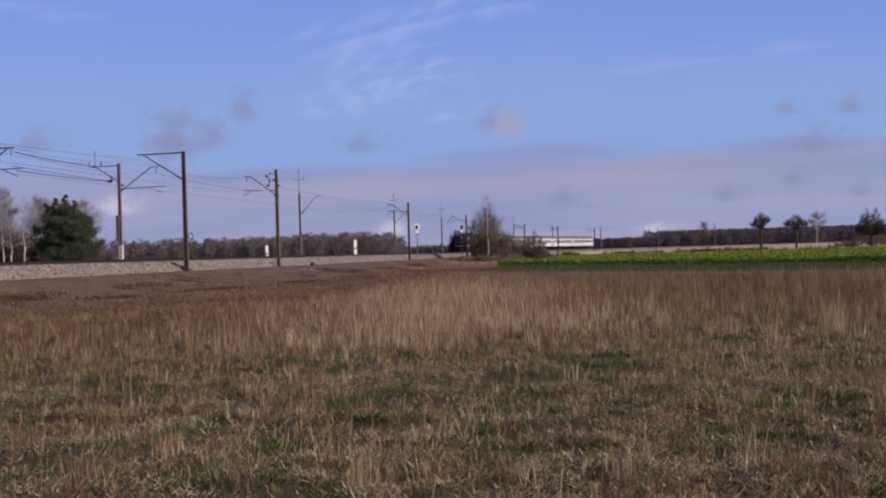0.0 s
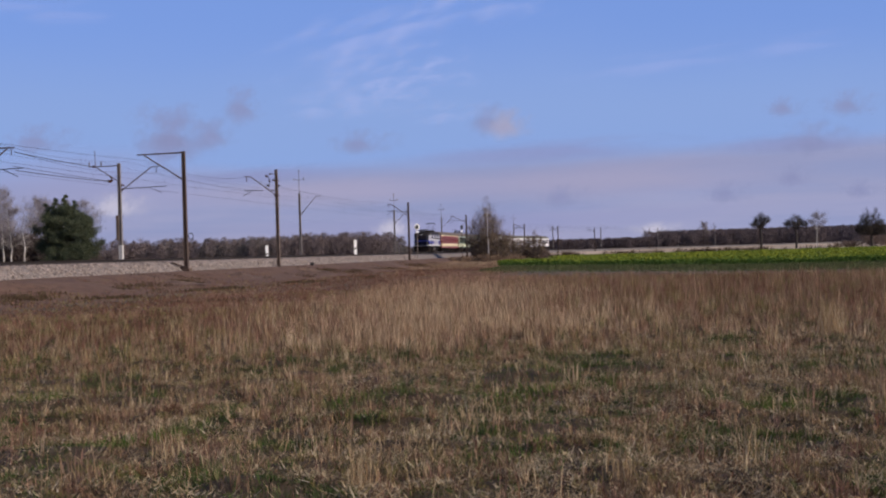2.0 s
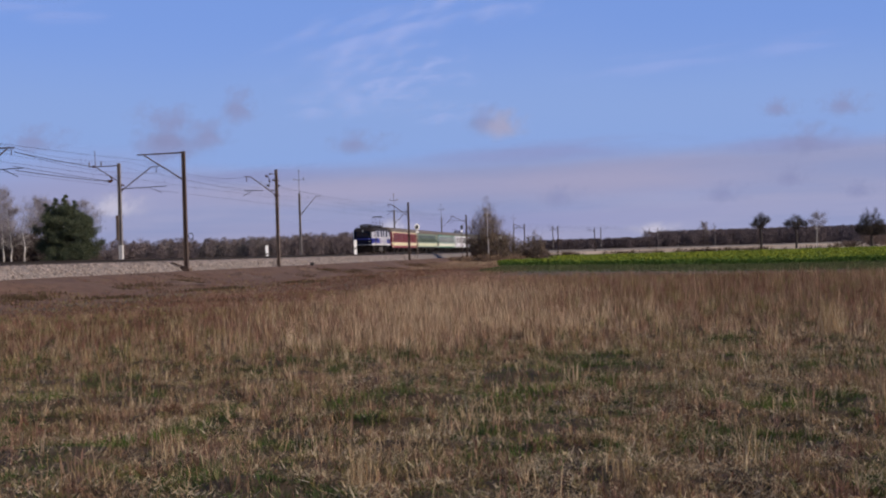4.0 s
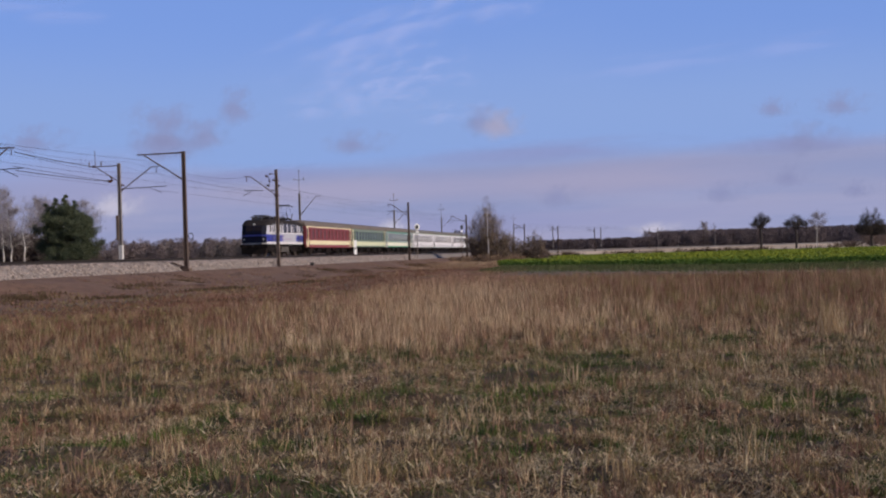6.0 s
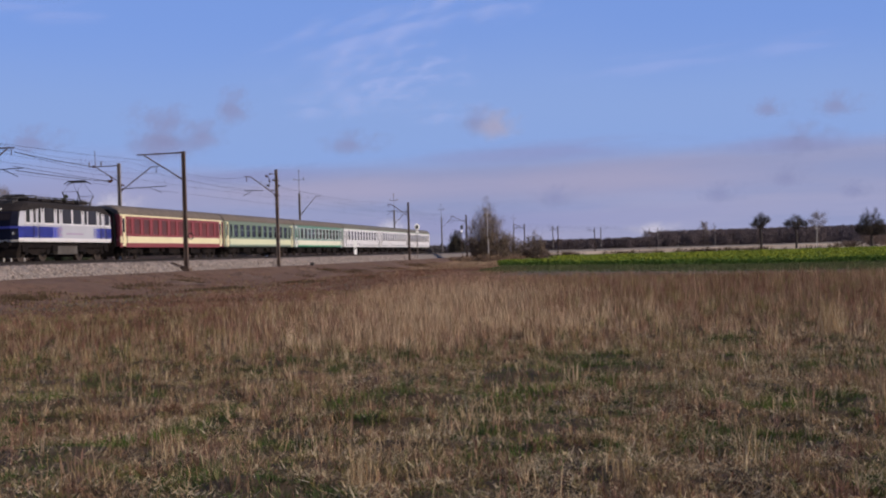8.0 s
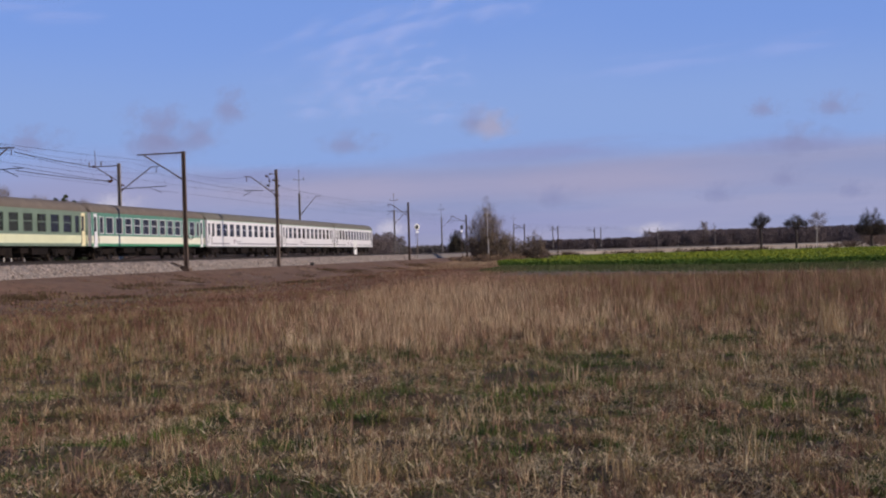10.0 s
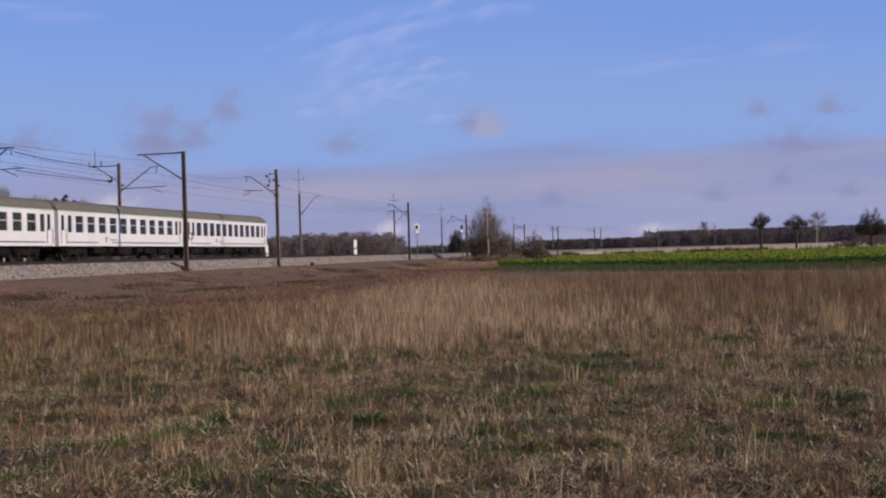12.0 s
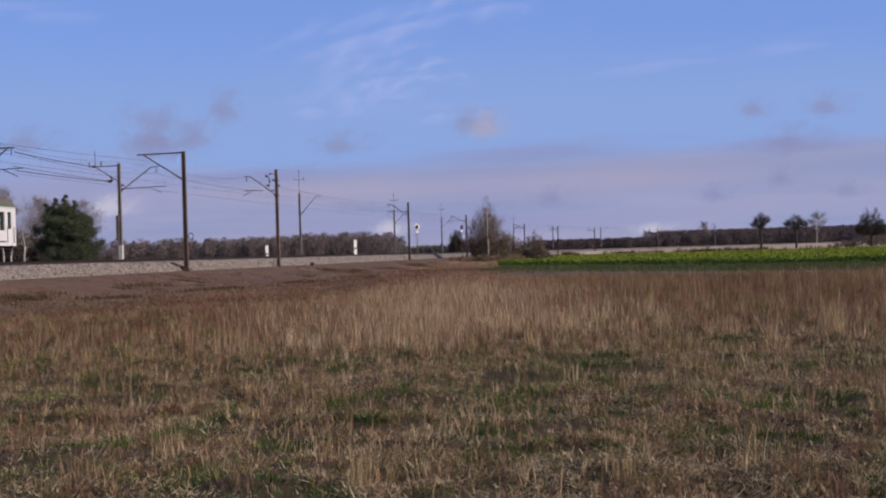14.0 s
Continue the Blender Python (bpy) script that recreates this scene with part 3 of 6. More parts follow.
M_BALLAST = mat("ballast", (0.195, 0.168, 0.152), 0.9, vary=0.35, scale=14.0, stain=(0.19, 0.15, 0.125), stain_scale=0.4, stain_amount=0.5, bump=1.0, bump_scale=18.0)
M_STONE = mat("ballast_stone", (0.275, 0.226, 0.205), 0.9, vary=0.15, scale=20.0, island=0.42)
M_DRYFIELD = mat("dry_field", (0.46, 0.36, 0.26), 0.95, vary=0.25, scale=0.3, stain=(0.24, 0.18, 0.12), stain_scale=0.03, stain_amount=0.7)
M_RAIL = mat("rail_steel", (0.028, 0.02, 0.017), 0.7, 0.4, vary=0.25, scale=6.0)
M_CONCRETE = mat("sleeper_concrete", (0.13, 0.105, 0.092), 0.9, vary=0.2, scale=4.0, obj=0.2)

g = 4600.0
xs = np.concatenate([[-g, -1500, -600], np.arange(-300, 301, 20), [600, 1500, g]])
ys = np.concatenate([[-g, -1500, -400], np.arange(-120, 501, 20), [700, 1200, 2200, g]])
gv = np.array([(x, y, 0.0) for y in ys for x in xs])
nx = len(xs)
gf = np.array([(j * nx + i, j * nx + i + 1, (j + 1) * nx + i + 1, (j + 1) * nx + i) for j in range(len(ys) - 1) for i in range(nx - 1)])
tagged(new("ground", sheet("ground", gv, gf, M_SOIL)), "flat meadow of dry brown grass and soil", "ground", kind="structure")

# embankment and ballast, swept along the line
BANK = [(-13.0, 0.004), (-9.0, 0.5), (-5.2, 0.95), (-3.7, 1.0), (6.2, 0.96), (7.4, 0.88), (8.3, 0.78), (9.4, 0.50), (11.2, 0.24), (14.0, 0.004)]


def bank_mesh():
    st = np.arange(-220, 1001, 2.0)
    v, f = [], []
    n = len(BANK)
    for s in st:
        for j, (o, h) in enumerate(BANK):
            wob = noise.noise((s * 0.09, o * 0.3, 3.0)) if j > 5 else 0.0
            x, y, _ = line_at(s, o + wob * 0.7)
            v.append((x, y, max(h + (0.16 * wob if 0 < j < n - 1 else 0.0), 0.004)))
    for i in range(len(st) - 1):
        for j in range(n - 1):
            f.append((i * n + j, i * n + j + 1, (i + 1) * n + j + 1, (i + 1) * n + j))
    return sheet("embankment", v, f, M_BANK)


tagged(new("embankment", bank_mesh()), "low earth railway bank with bare brown slope", "embankment", kind="structure")
BAL = [(-3.6, -0.75), (-2.3, -0.36), (-1.0, -0.28), (1.0, -0.28), (2.0, -0.33), (3.0, -0.27), (5.0, -0.27), (5.6, -0.28), (6.1, -0.55), (6.55, -0.84), (6.9, -1.06)]


def ballast_mesh():
    st = np.arange(-220, 1001, 0.5)
    n = len(BAL)
    o = np.array([b[0] for b in BAL])
    h = np.array([b[1] for b in BAL])
    S, O = np.meshgrid(st, o, indexing="ij")
    jit = RNG.normal(0, 1, S.shape)
    O = O + 0.06 * jit * (O > 5.2)
    x, y, _ = line_at(S.ravel(), 0.0)
    a = np.interp(S.ravel(), _s, _a)
    x, y = x + O.ravel() * np.cos(a), y - O.ravel() * np.sin(a)
    z = RAIL + np.broadcast_to(h, S.shape) + 0.018 * RNG.normal(0, 1, S.shape)
    v = np.column_stack([x, y, z.ravel()])
    i, j = np.meshgrid(np.arange(len(st) - 1), np.arange(n - 1), indexing="ij")
    b = (i * n + j).ravel()
    return sheet("ballast", v, np.column_stack([b, b + 1, b + n + 1, b + n]), M_BALLAST)


tagged(new("ballast", ballast_mesh()), "pale crushed-stone ballast under two tracks", "ballast", kind="structure")


def loose_stones():
    """Angular stones over the shoulder that faces the meadow."""
    n = 17000
    s = -5 + 150 * RNG.random(n) ** 1.3
    o = 5.2 + 1.85 * RNG.random(n)
    h = np.interp(o, [b[0] for b in BAL], [b[1] for b in BAL])
    x, y, _ = line_at(s, 0.0)
    a = np.interp(s, _s, _a)
    x, y = x + o * np.cos(a), y - o * np.sin(a)
    z = RAIL + h + 0.01
    r = 0.04 + 0.075 * RNG.random(n) ** 1.7
    octa = np.array([(1, 0, 0), (0, 1, 0), (-1, 0, 0), (0, -1, 0), (0, 0, 1), (0, 0, -1)], float)
    tri = np.array([(0, 1, 4), (1, 2, 4), (2, 3, 4), (3, 0, 4), (1, 0, 5), (2, 1, 5), (3, 2, 5), (0, 3, 5)])
    jit = 1 + 0.5 * (RNG.random((n, 6, 3)) - 0.5)
    th = RNG.random(n) * 6.28
    loc = octa[None] * jit * r[:, None, None]
    c, sn = np.cos(th)[:, None], np.sin(th)[:, None]
    v = np.stack([loc[..., 0] * c - loc[..., 1] * sn + x[:, None], loc[..., 0] * sn + loc[..., 1] * c + y[:, None], loc[..., 2] * 0.8 + z[:, None]], -1)
    f = (np.arange(n)[:, None, None] * 6 + tri[None]).reshape(-1, 3)
    return sheet("ballast_stones", v.reshape(-1, 3), f, M_STONE)


tagged(new("ballast_stones", loose_stones()), "loose pale crushed stones on the ballast shoulder", "stones", kind="stuff")

# rails and sleepers
RAILP = [(-0.07, 0.0), (-0.07, 0.02), (-0.012, 0.04), (-0.012, 0.13), (-0.036, 0.145), (-0.036, 0.18), (0.036, 0.18), (0.036, 0.145), (0.012, 0.13), (0.012, 0.04), (0.07, 0.02), (0.07, 0.0)]
for o_track, lab in ((0.0, "far track"), (4.0, "near track")):
    tr = thing("railway_track", "standard gauge railway track with rusty rails on concrete sleepers", "railway track", kind="structure")
    for dy in (-0.7535, 0.7535):
        v, f = sweep([(o_track + dy + p[0], p[1]) for p in RAILP], -220, 1000, 4.0, RAIL - 0.18)
        part("rail", sheet("rail", v, f, M_RAIL), None, tr)
    sl = to_mesh("sleeper", loft(bmesh.new(), [[(x, y, z) for x, y in ((-1.3, -0.13 * k), (1.3, -0.13 * k), (1.3, 0.13 * k), (-1.3, 0.13 * k))] for z, k in ((-0.2, 1.0), (0.0, 0.75))]), M_CONCRETE)
    for i in range(150):
        part("sleeper", sl, None, tr, m=line_pose(20 + i * 0.62, o_track, RAIL - 0.17))

# pale dry field beyond the green crop
v, f = sweep([(7.6, 0.98), (8.4, 0.94), (9.5, 0.76), (11.3, 0.48), (14.2, 0.10), (30, 0.0), (60, 0.0), (120, 0.0)], 270, 1000, 10, 0.03)
tagged(new("dry_field", sheet("dry_field", v, f, M_DRYFIELD)), "pale dry grass strip beside the railway bank", "field", kind="structure")

# ---------- overhead line ----------
M_POLE = mat("pole_brown", (0.085, 0.055, 0.042), 0.8, vary=0.25, scale=3.0, stain=(0.16, 0.11, 0.08), stain_scale=1.0)
M_POLE_T = mat("pole_tan", (0.125, 0.088, 0.068), 0.85, vary=0.3, scale=2.0, stain=(0.22, 0.17, 0.14), stain_scale=1.3)
M_POLE_L = mat("pole_concrete", (0.20, 0.175, 0.165), 0.85, vary=0.2, scale=3.0, stain=(0.16, 0.12, 0.11), stain_scale=1.0)
M_WIRE = mat("wire", (0.05, 0.045, 0.045), 0.6, 0.3, vary=0.1)
M_POLE_W = mat("worn_white_paint", (0.5, 0.47, 0.45), 0.8, vary=0.2, scale=4.0)
M_SIGNW = mat("sign_white", (0.80, 0.80, 0.80), 0.5, vary=0.04)
M_BLACK = mat("sign_black", (0.015, 0.015, 0.017), 0.6, vary=0.1)
M_INSUL = mat("insulator_brown", (0.07, 0.03, 0.02), 0.25, vary=0.1)


def i_beam(bm, z0, z1, w0, w1, d0, d1):
    """A tapered steel mast: two flanges, a web and cross battens."""
    for sg in (-1, 1):
        loft(bm, [[(sg * w - 0.035 * 1, -d, z), (sg * w + 0.035, -d, z), (sg * w + 0.035, d, z), (sg * w - 0.035, d, z)] for z, w, d in ((z0, w0, d0), (z1, w1, d1))])
    loft(bm, [[(-w, -0.03, z), (w, -0.03, z), (w, 0.03, z), (-w, 0.03, z)] for z, w in ((z0, w0), (z1, w1))])
    return bm


def insulator(bm, a, b, r=0.06):
    a, b = Vector(a), Vector(b)
    for i in range(5):
        p = a.lerp(b, (i + 0.15) / 5)
        rod(bm, p, a.lerp(b, (i + 0.6) / 5), r, r * 0.5, n=8)
    rod(bm, a, b, r * 0.4, n=6)
    return bm


def mast(s, o, zb, zt, reach, label, top_arm=False, feeder=False, light=False, strut_drop=1.5, lift=0.0, block=False, tail=True, strings=False, coil=False, shade=None):
    """An overhead-line mast at s, o; reach: signed length of its bracket towards its track."""
    root = thing("overhead_line_mast", label, "mast", line_pose(s, o, 0.0), group="overhead line masts along the railway")
    z0, z1 = RAIL + zb, RAIL + zt
    sg = 1 if reach > 0 else -1
    part("shaft", i_beam(bmesh.new(), z0 - 0.4, z1, 0.11, 0.085, 0.13, 0.10), shade or (M_POLE_L if light else M_POLE), root)
    part("footing", bevelled(box(bmesh.new(), -0.30, 0.30, -0.30, 0.30, z0 - 0.6, z0 - 0.08), 0.05), M_POLE_L if light else M_POLE, root)
    bm = bmesh.new()
    zt2 = z1 - 0.08 + lift
    if top_arm:
        rod(bm, (0, 0, zt2), (reach, 0, zt2 - 0.04), 0.06, 0.05)
        rod(bm, (0, 0, zt2 - strut_drop - 0.45), (reach * 0.86, 0, zt2 - 0.06), 0.055, 0.045)
    else:
        rod(bm, (0, 0, zt2 - strut_drop), (reach * 0.8, 0, zt2 - 0.05), 0.05, 0.045)
        rod(bm, (reach * 0.8, 0, zt2 - 0.05), (reach, 0, zt2 - 0.02), 0.04)
    part("bracket", bm, M_POLE, root)
    if tail:
        bm = bmesh.new()
        zr = RAIL + 5.75
        rod(bm, (reach * 0.42 if strings else sg * 0.15, 0, zr), (reach * (1.18 if block or top_arm else 1.02), 0, zr + 0.1), 0.032)
        rod(bm, (reach * 0.75, 0, zr + 0.06), (reach * 1.05, 0, zr - 0.42), 0.025)
        part("registration_arm", bm, M_WIRE, root)
        part("insulator", insulator(bmesh.new(), (sg * 0.12, 0, zr), (sg * 0.55, 0, zr + 0.02)), M_INSUL, root)
        part("insulator", insulator(bmesh.new(), (reach * 0.93, 0, zt2 - 0.1), (reach * 0.93, 0, zt2 - 0.5), 0.05), M_INSUL, root)
    if feeder:
        bm = bmesh.new()
        rod(bm, (0, 0, z1 - 0.5), (0, 0, z1 + 2.9), 0.045, 0.03)
        rod(bm, (-0.62, 0, z1 + 1.65), (0.62, 0, z1 + 1.65), 0.035)
        rod(bm, (-0.12, 0, z1 + 2.75), (0.12, 0, z1 + 2.75), 0.04)
        for x in (-0.62, 0.62):
            rod(bm, (x, 0, z1 + 1.65), (x, 0, z1 + 1.95), 0.06, 0.045)
        part("top_spar", bm, M_POLE_L, root)
    if strings:
        for xa, za, xb, zb in ((-0.98, -0.52, -0.66, -0.62), (-0.66, -0.84, -0.60, -1.12), (-0.62, -1.42, -0.92, -1.34)):
            part("insulator", insulator(bmesh.new(), (xa, 0, z1 + za), (xb, 0, z1 + zb), 0.11), M_INSUL, root)
        for xa, za, xb, zb in ((-0.66, -0.62, -0.66, -0.84), (-0.60, -1.12, -0.62, -1.42), (-0.3, -0.9, -0.15, -0.9)):
            part("link", rod(bmesh.new(), (xa, 0, z1 + za), (xb, 0, z1 + zb), 0.02), M_WIRE, root)
        part("insulator", insulator(bmesh.new(), (-0.12, 0, z1 - 0.9), (-0.36, 0, z1 - 0.92), 0.10), M_INSUL, root)
        part("insulator", insulator(bmesh.new(), (0.12, 0, z1 - 1.38), (0.32, 0, z1 - 1.40), 0.08), M_INSUL, root)
        bm = bmesh.new()
        rod(bm, (-0.62, 0, z1 - 0.38), (0.1, 0, z1 - 0.38), 0.03)
        rod(bm, (-0.60, 0, z1 - 0.38), (-0.45, 0, z1 - 0.36), 0.07)
        for dz in (-1.0, -2.35):
            box(bm, -0.2, 0.2, -0.2, 0.2, z1 + dz, z1 + dz + 0.09)
        part("clamp", bm, M_POLE, root)
        part("warning_band", box(bmesh.new(), -0.15, 0.15, -0.15, 0.15, RAIL + 1.8, RAIL + 1.95), M_POLE_L, root, "pale worn band")
    if coil:
        bm = bmesh.new()
        n = 14
        pts = [(0.38 + 0.16 * math.cos(2 * math.pi * i / n), 0, RAIL + 1.5 + 0.24 * math.sin(2 * math.pi * i / n)) for i in range(n)]
        for p, q in zip(pts, pts[1:] + pts[:1]):
            rod(bm, p, q, 0.028, n=5)
        rod(bm, (0.1, 0, RAIL + 1.5), (0.24, 0, RAIL + 1.5), 0.03)
        part("wire_coil", bm, M_WIRE, root)
        bm = bmesh.new()
        rod(bm, (-1.0, -0.2, z0 + 0.35), (0, 0, z0 - 0.05), 0.06)
        rod(bm, (-0.55, 0.1, z0 - 0.05), (0.1, 0, z0 + 0.02), 0.08)
        part("foot_strut", bm, M_POLE, root)
    if block:
        bm = bmesh.new()
        rod(bm, (0, 0, z1 - 0.2), (-2.55, 0, z1 - 0.2), 0.045)
        rod(bm, (-0.1, 0, z1 - 1.45), (-2.0, 0, z1 - 0.22), 0.04)
        rod(bm, (-2.0, 0, z1 - 0.2), (-2.0, 0, z1 + 1.1), 0.03)
        for xx in (-1.5, -2.52):
            rod(bm, (xx, 0, z1 - 0.2), (xx, 0, z1 + 0.2), 0.06, 0.04)
        part("outer_arm", bm, M_POLE, root)
        part("insulator", insulator(bmesh.new(), (-0.75, 0, z1 - 1.0), (-0.55, 0, z1 - 1.45), 0.09), M_INSUL, root)
        part("insulator", insulator(bmesh.new(), (0.1, 0, z1 - 1.75), (0.4, 0, z1 - 1.8), 0.08), M_INSUL, root)
        part("switch_box", bevelled(box(bmesh.new(), -0.30, -0.12, -0.2, 0.2, RAIL + 1.6, RAIL + 3.6), 0.03), M_POLE, root, "dark tall box on the mast")
        part("painted_foot", box(bmesh.new(), -0.14, 0.15, -0.17, 0.17, z0, RAIL + 1.2), M_POLE_W, root, "white painted foot")
    return root


NEAR = "dark brown steel overhead line mast beside the near track"
FAR = "weathered grey overhead line mast beyond the tracks"
mast(43, 6.9, -0.66, 7.47, -3.4, "dark brown steel anchor mast with a long horizontal top arm", top_arm=True, strut_drop=1.5, tail=False, coil=True)
mast(67, 6.9, -0.85, 7.57, -2.9, "brown steel overhead line mast with brown insulators", strut_drop=1.8, lift=-0.42, strings=True, shade=M_POLE_T)
mast(135, 6.9, -0.94, 6.97, -2.9, NEAR, strut_drop=1.75, lift=-0.1)
mast(201, 6.9, -0.6, 6.80, -2.9, NEAR, strut_drop=1.3, lift=-0.1)
for s in (294, 341, 388, 455, 520, 585):
    mast(s, 6.9, -0.8, 6.7, -2.6, NEAR, strut_drop=1.4)
mast(-22, 6.9, -0.8, 7.4, -2.6, NEAR)
mast(31, -3.12, -0.4, 7.6, 3.3, FAR, light=True, top_arm=True, strut_drop=1.75, lift=-0.35)
mast(56, -3.12, -0.4, 7.83, 3.4, "weathered grey overhead line mast with dark box and white foot", light=True, strut_drop=2.0, lift=-0.28, block=True)
mast(114, -3.12, -0.4, 7.70, 2.6, "weathered grey overhead line mast with a bare top spar", light=True, feeder=True, strut_drop=2.4, lift=-0.3, tail=False)
mast(181, -3.12, -0.4, 7.50, 2.6, "weathered grey overhead line mast with a bare top spar", light=True, feeder=True, strut_drop=2.0, lift=-0.3, tail=False)
mast(237, -3.12, -0.4, 7.49, 2.6, "weathered grey overhead line mast with a bare top spar", light=True, feeder=True, strut_drop=1.8, lift=-0.3, tail=False)
for s in (329, 375, 430, 495, 560):
    mast(s, -3.12, -0.4, 7.3, 2.6, FAR, light=True, feeder=(s < 340), tail=False)
mast(-36, -3.12, -0.4, 7.6, 2.7, FAR, light=True)


def wire_run(name, label, o, supports, z, sag, r=0.011, parent=None):
    """A wire hung between supports, sagging in each span."""
    pts = []
    for a, b in zip(supports, supports[1:]):
        for i in range(8):
            u = i / 8
            x, y, _ = line_at(a + (b - a) * u, o)
            pts.append((float(x), float(y), z - 4 * sag * u * (1 - u)))
    bm = bmesh.new()
    prev = None
    for p, q in zip(pts, pts[1:]):
        d = (Vector(q) - Vector(p)).to_track_quat("Z", "Y")
        ring = [bm.verts.new(Vector(p) + d @ Vector((r * math.cos(k), r * math.sin(k), 0))) for k in (0, 2.094, 4.189)]
        if prev:
            for k in range(3):
                bm.faces.new((prev[k], prev[(k + 1) % 3], ring[(k + 1) % 3], ring[k]))
        prev = ring
    if parent is None:
        return tagged(new(name, to_mesh(name, bm, M_WIRE)), label, "overhead wire")
    return part(name, bm, M_WIRE, parent)


NS = (-90, -22, 43, 67, 135, 201, 294, 341, 388, 455, 520, 585)
FS = (-100, -36, 31, 56, 114, 181, 237, 329, 375, 430, 495, 560)
for o, sup in ((4.0, NS), (0.0, FS)):
    cat = thing("catenary", "thin dark overhead contact and messenger wires", "overhead wire")
    wire_run("contact_wire", "", o, sup, RAIL + 5.55, 0.04, 0.010, cat)
    wire_run("messenger_wire", "", o, sup, RAIL + 6.95, 0.5, 0.011, cat)
    for a, b in zip(sup[1:], sup[2:8]):
        for i in range(1, 6):
            u = i / 6
            x, y, _ = line_at(a + (b - a) * u, o)
            zt = RAIL + 6.95 - 2.4 * u * (1 - u)
            part("dropper", rod(bmesh.new(), (x, y, RAIL + 5.54), (x, y, max(zt, RAIL + 5.65)), 0.006, n=3), M_WIRE, cat)
for o, z, lab in ((-4.3, RAIL + 7.9, "feeder"), (-2.5, RAIL + 7.95, "feeder")):
    wire_run("feeder_wire", "thin dark feeder wire along the mast tops", o, FS, z, 0.5, 0.009)

def anchor_wire(sa, oa, za, sb, ob, zb, sag, r=0.034):
    """A tensioned wire from one mast to the next, ending in a string of insulators."""
    (xa, ya, _), (xb, yb, _) = line_at(sa, oa), line_at(sb, ob)
    a, b = Vector((float(xa), float(ya), za)), Vector((float(xb), float(yb), zb))
    root = thing("anchor_wire", "dark anchored overhead wire ending in brown insulators", "overhead wire")
    bm = bmesh.new()
    pts = [a.lerp(b, i / 10) - Vector((0, 0, 4 * sag * (i / 10) * (1 - i / 10))) for i in range(11)]
    for p, q in zip(pts, pts[1:]):
        rod(bm, p, q, r, n=5)
    part("wire", bm, M_WIRE, root)
    part("insulator", insulator(bmesh.new(), a.lerp(b, 0.955), b, 0.085), M_INSUL, root)


anchor_wire(31, 0.2, RAIL + 6.85, 56, -5.1, RAIL + 7.6, 0.05, 0.027)
anchor_wire(31, 0.2, RAIL + 5.72, 56, -3.75, RAIL + 6.35, 0.05, 0.027)
anchor_wire(31, 0.0, RAIL + 6.0, 56, -3.75, RAIL + 6.4, 0.03, 0.018)

# ---------- signals and boards ----------


def marker_board(s, o, zt, label):
    root = thing("marker_board", label, "railway sign", line_pose(s, o, 0.0) @ pose(0, 0, 0, 0, 0, 28), group="white marker boards by the tracks")
    z1 = RAIL + zt
    part("post", rod(bmesh.new(), (0, 0.04, RAIL - 1.0), (0, 0.04, z1 - 0.2), 0.035, n=8), M_POLE_L, root)
    b = part("board", bevelled(box(bmesh.new(), -0.165, 0.165, -0.015, 0.015, z1 - 1.6, z1), 0.008), M_SIGNW, root)
    bm = bmesh.new()
    loft(bm, [[(-0.165, y, z1 - 1.08), (0.165, y, z1 - 0.92), (0.165, y, z1 - 0.78), (-0.165, y, z1 - 0.94)] for y in (-0.022, -0.016)])
    part("stripe", bm, M_BLACK, b, "black diagonal stripe")


marker_board(99, 6.9, 1.56, "tall white board with a black diagonal stripe by the near track")
marker_board(95, -2.1, 1.22, "tall white board with a black diagonal stripe beyond the far track")


def light_signal(s, o, zh, label, rim=False):
    root = thing("light_signal", label, "railway signal", line_pose(s, o, 0.0) @ pose(0, 0, 0, 0, 0, 28), group="railway light signals")
    part("mast", rod(bmesh.new(), (0, 0, RAIL - 1.0), (0, 0, RAIL + zh), 0.045, n=8), M_POLE_L if rim else M_POLE, root)
    oval = lambda a, b, y0, y1: loft(bmesh.new(), [[(a * math.cos(2 * math.pi * i / 20), y, RAIL + zh + b * math.sin(2 * math.pi * i / 20)) for i in range(20)] for y in (y0, y1)])
    h = part("signal_head", oval(*((0.19, 0.28) if rim else (0.24, 0.38)), -0.16, -0.06), M_BLACK, root, "tall oval black backing plate")
    if rim:
        part("rim", oval(0.40, 0.46, -0.06, -0.045), M_SIGNW, h, "white border of the plate")
    for dz in (-0.13, 0.13):
        part("lamp_hood", rod(bmesh.new(), (0, -0.30, RAIL + zh + dz), (0, -0.16, RAIL + zh + dz), 0.11, n=12), M_BLACK, h)
    bm = bmesh.new()
    box(bm, -0.2, 0.2, -0.09, -0.07, RAIL + zh - 0.86, RAIL + zh - 0.58)
    part("number_plate", bm, M_SIGNW, root, "small white plate")
    bm = bmesh.new()
    for y in (0.12, 0.5):
        rod(bm, (-0.2 if y < 0.3 else 0.2, y, RAIL - 0.9), (-0.2 if y < 0.3 else 0.2, 0.12, RAIL + zh - 0.6), 0.012)
    part("ladder", bm, M_POLE, root)


light_signal(144, 6.6, 3.72, "railway light signal with a white-rimmed black head", True)
light_signal(196, 6.6, 4.45, "railway light signal with a black head on a dark mast")
cab = thing("trackside_box", "small dark trackside cable box at the foot of the ballast", "cable box", line_pose(77, 7.4, 0))
part("case", bevelled(box(bmesh.new(), -0.14, 0.14, -0.16, 0.16, 0.6, 1.10), 0.05), M_BLACK, cab)
part("case_lid", bevelled(box(bmesh.new(), -0.17, 0.17, -0.19, 0.19, 1.10, 1.15), 0.02), M_BLACK, cab)
# ---------- vegetation ----------


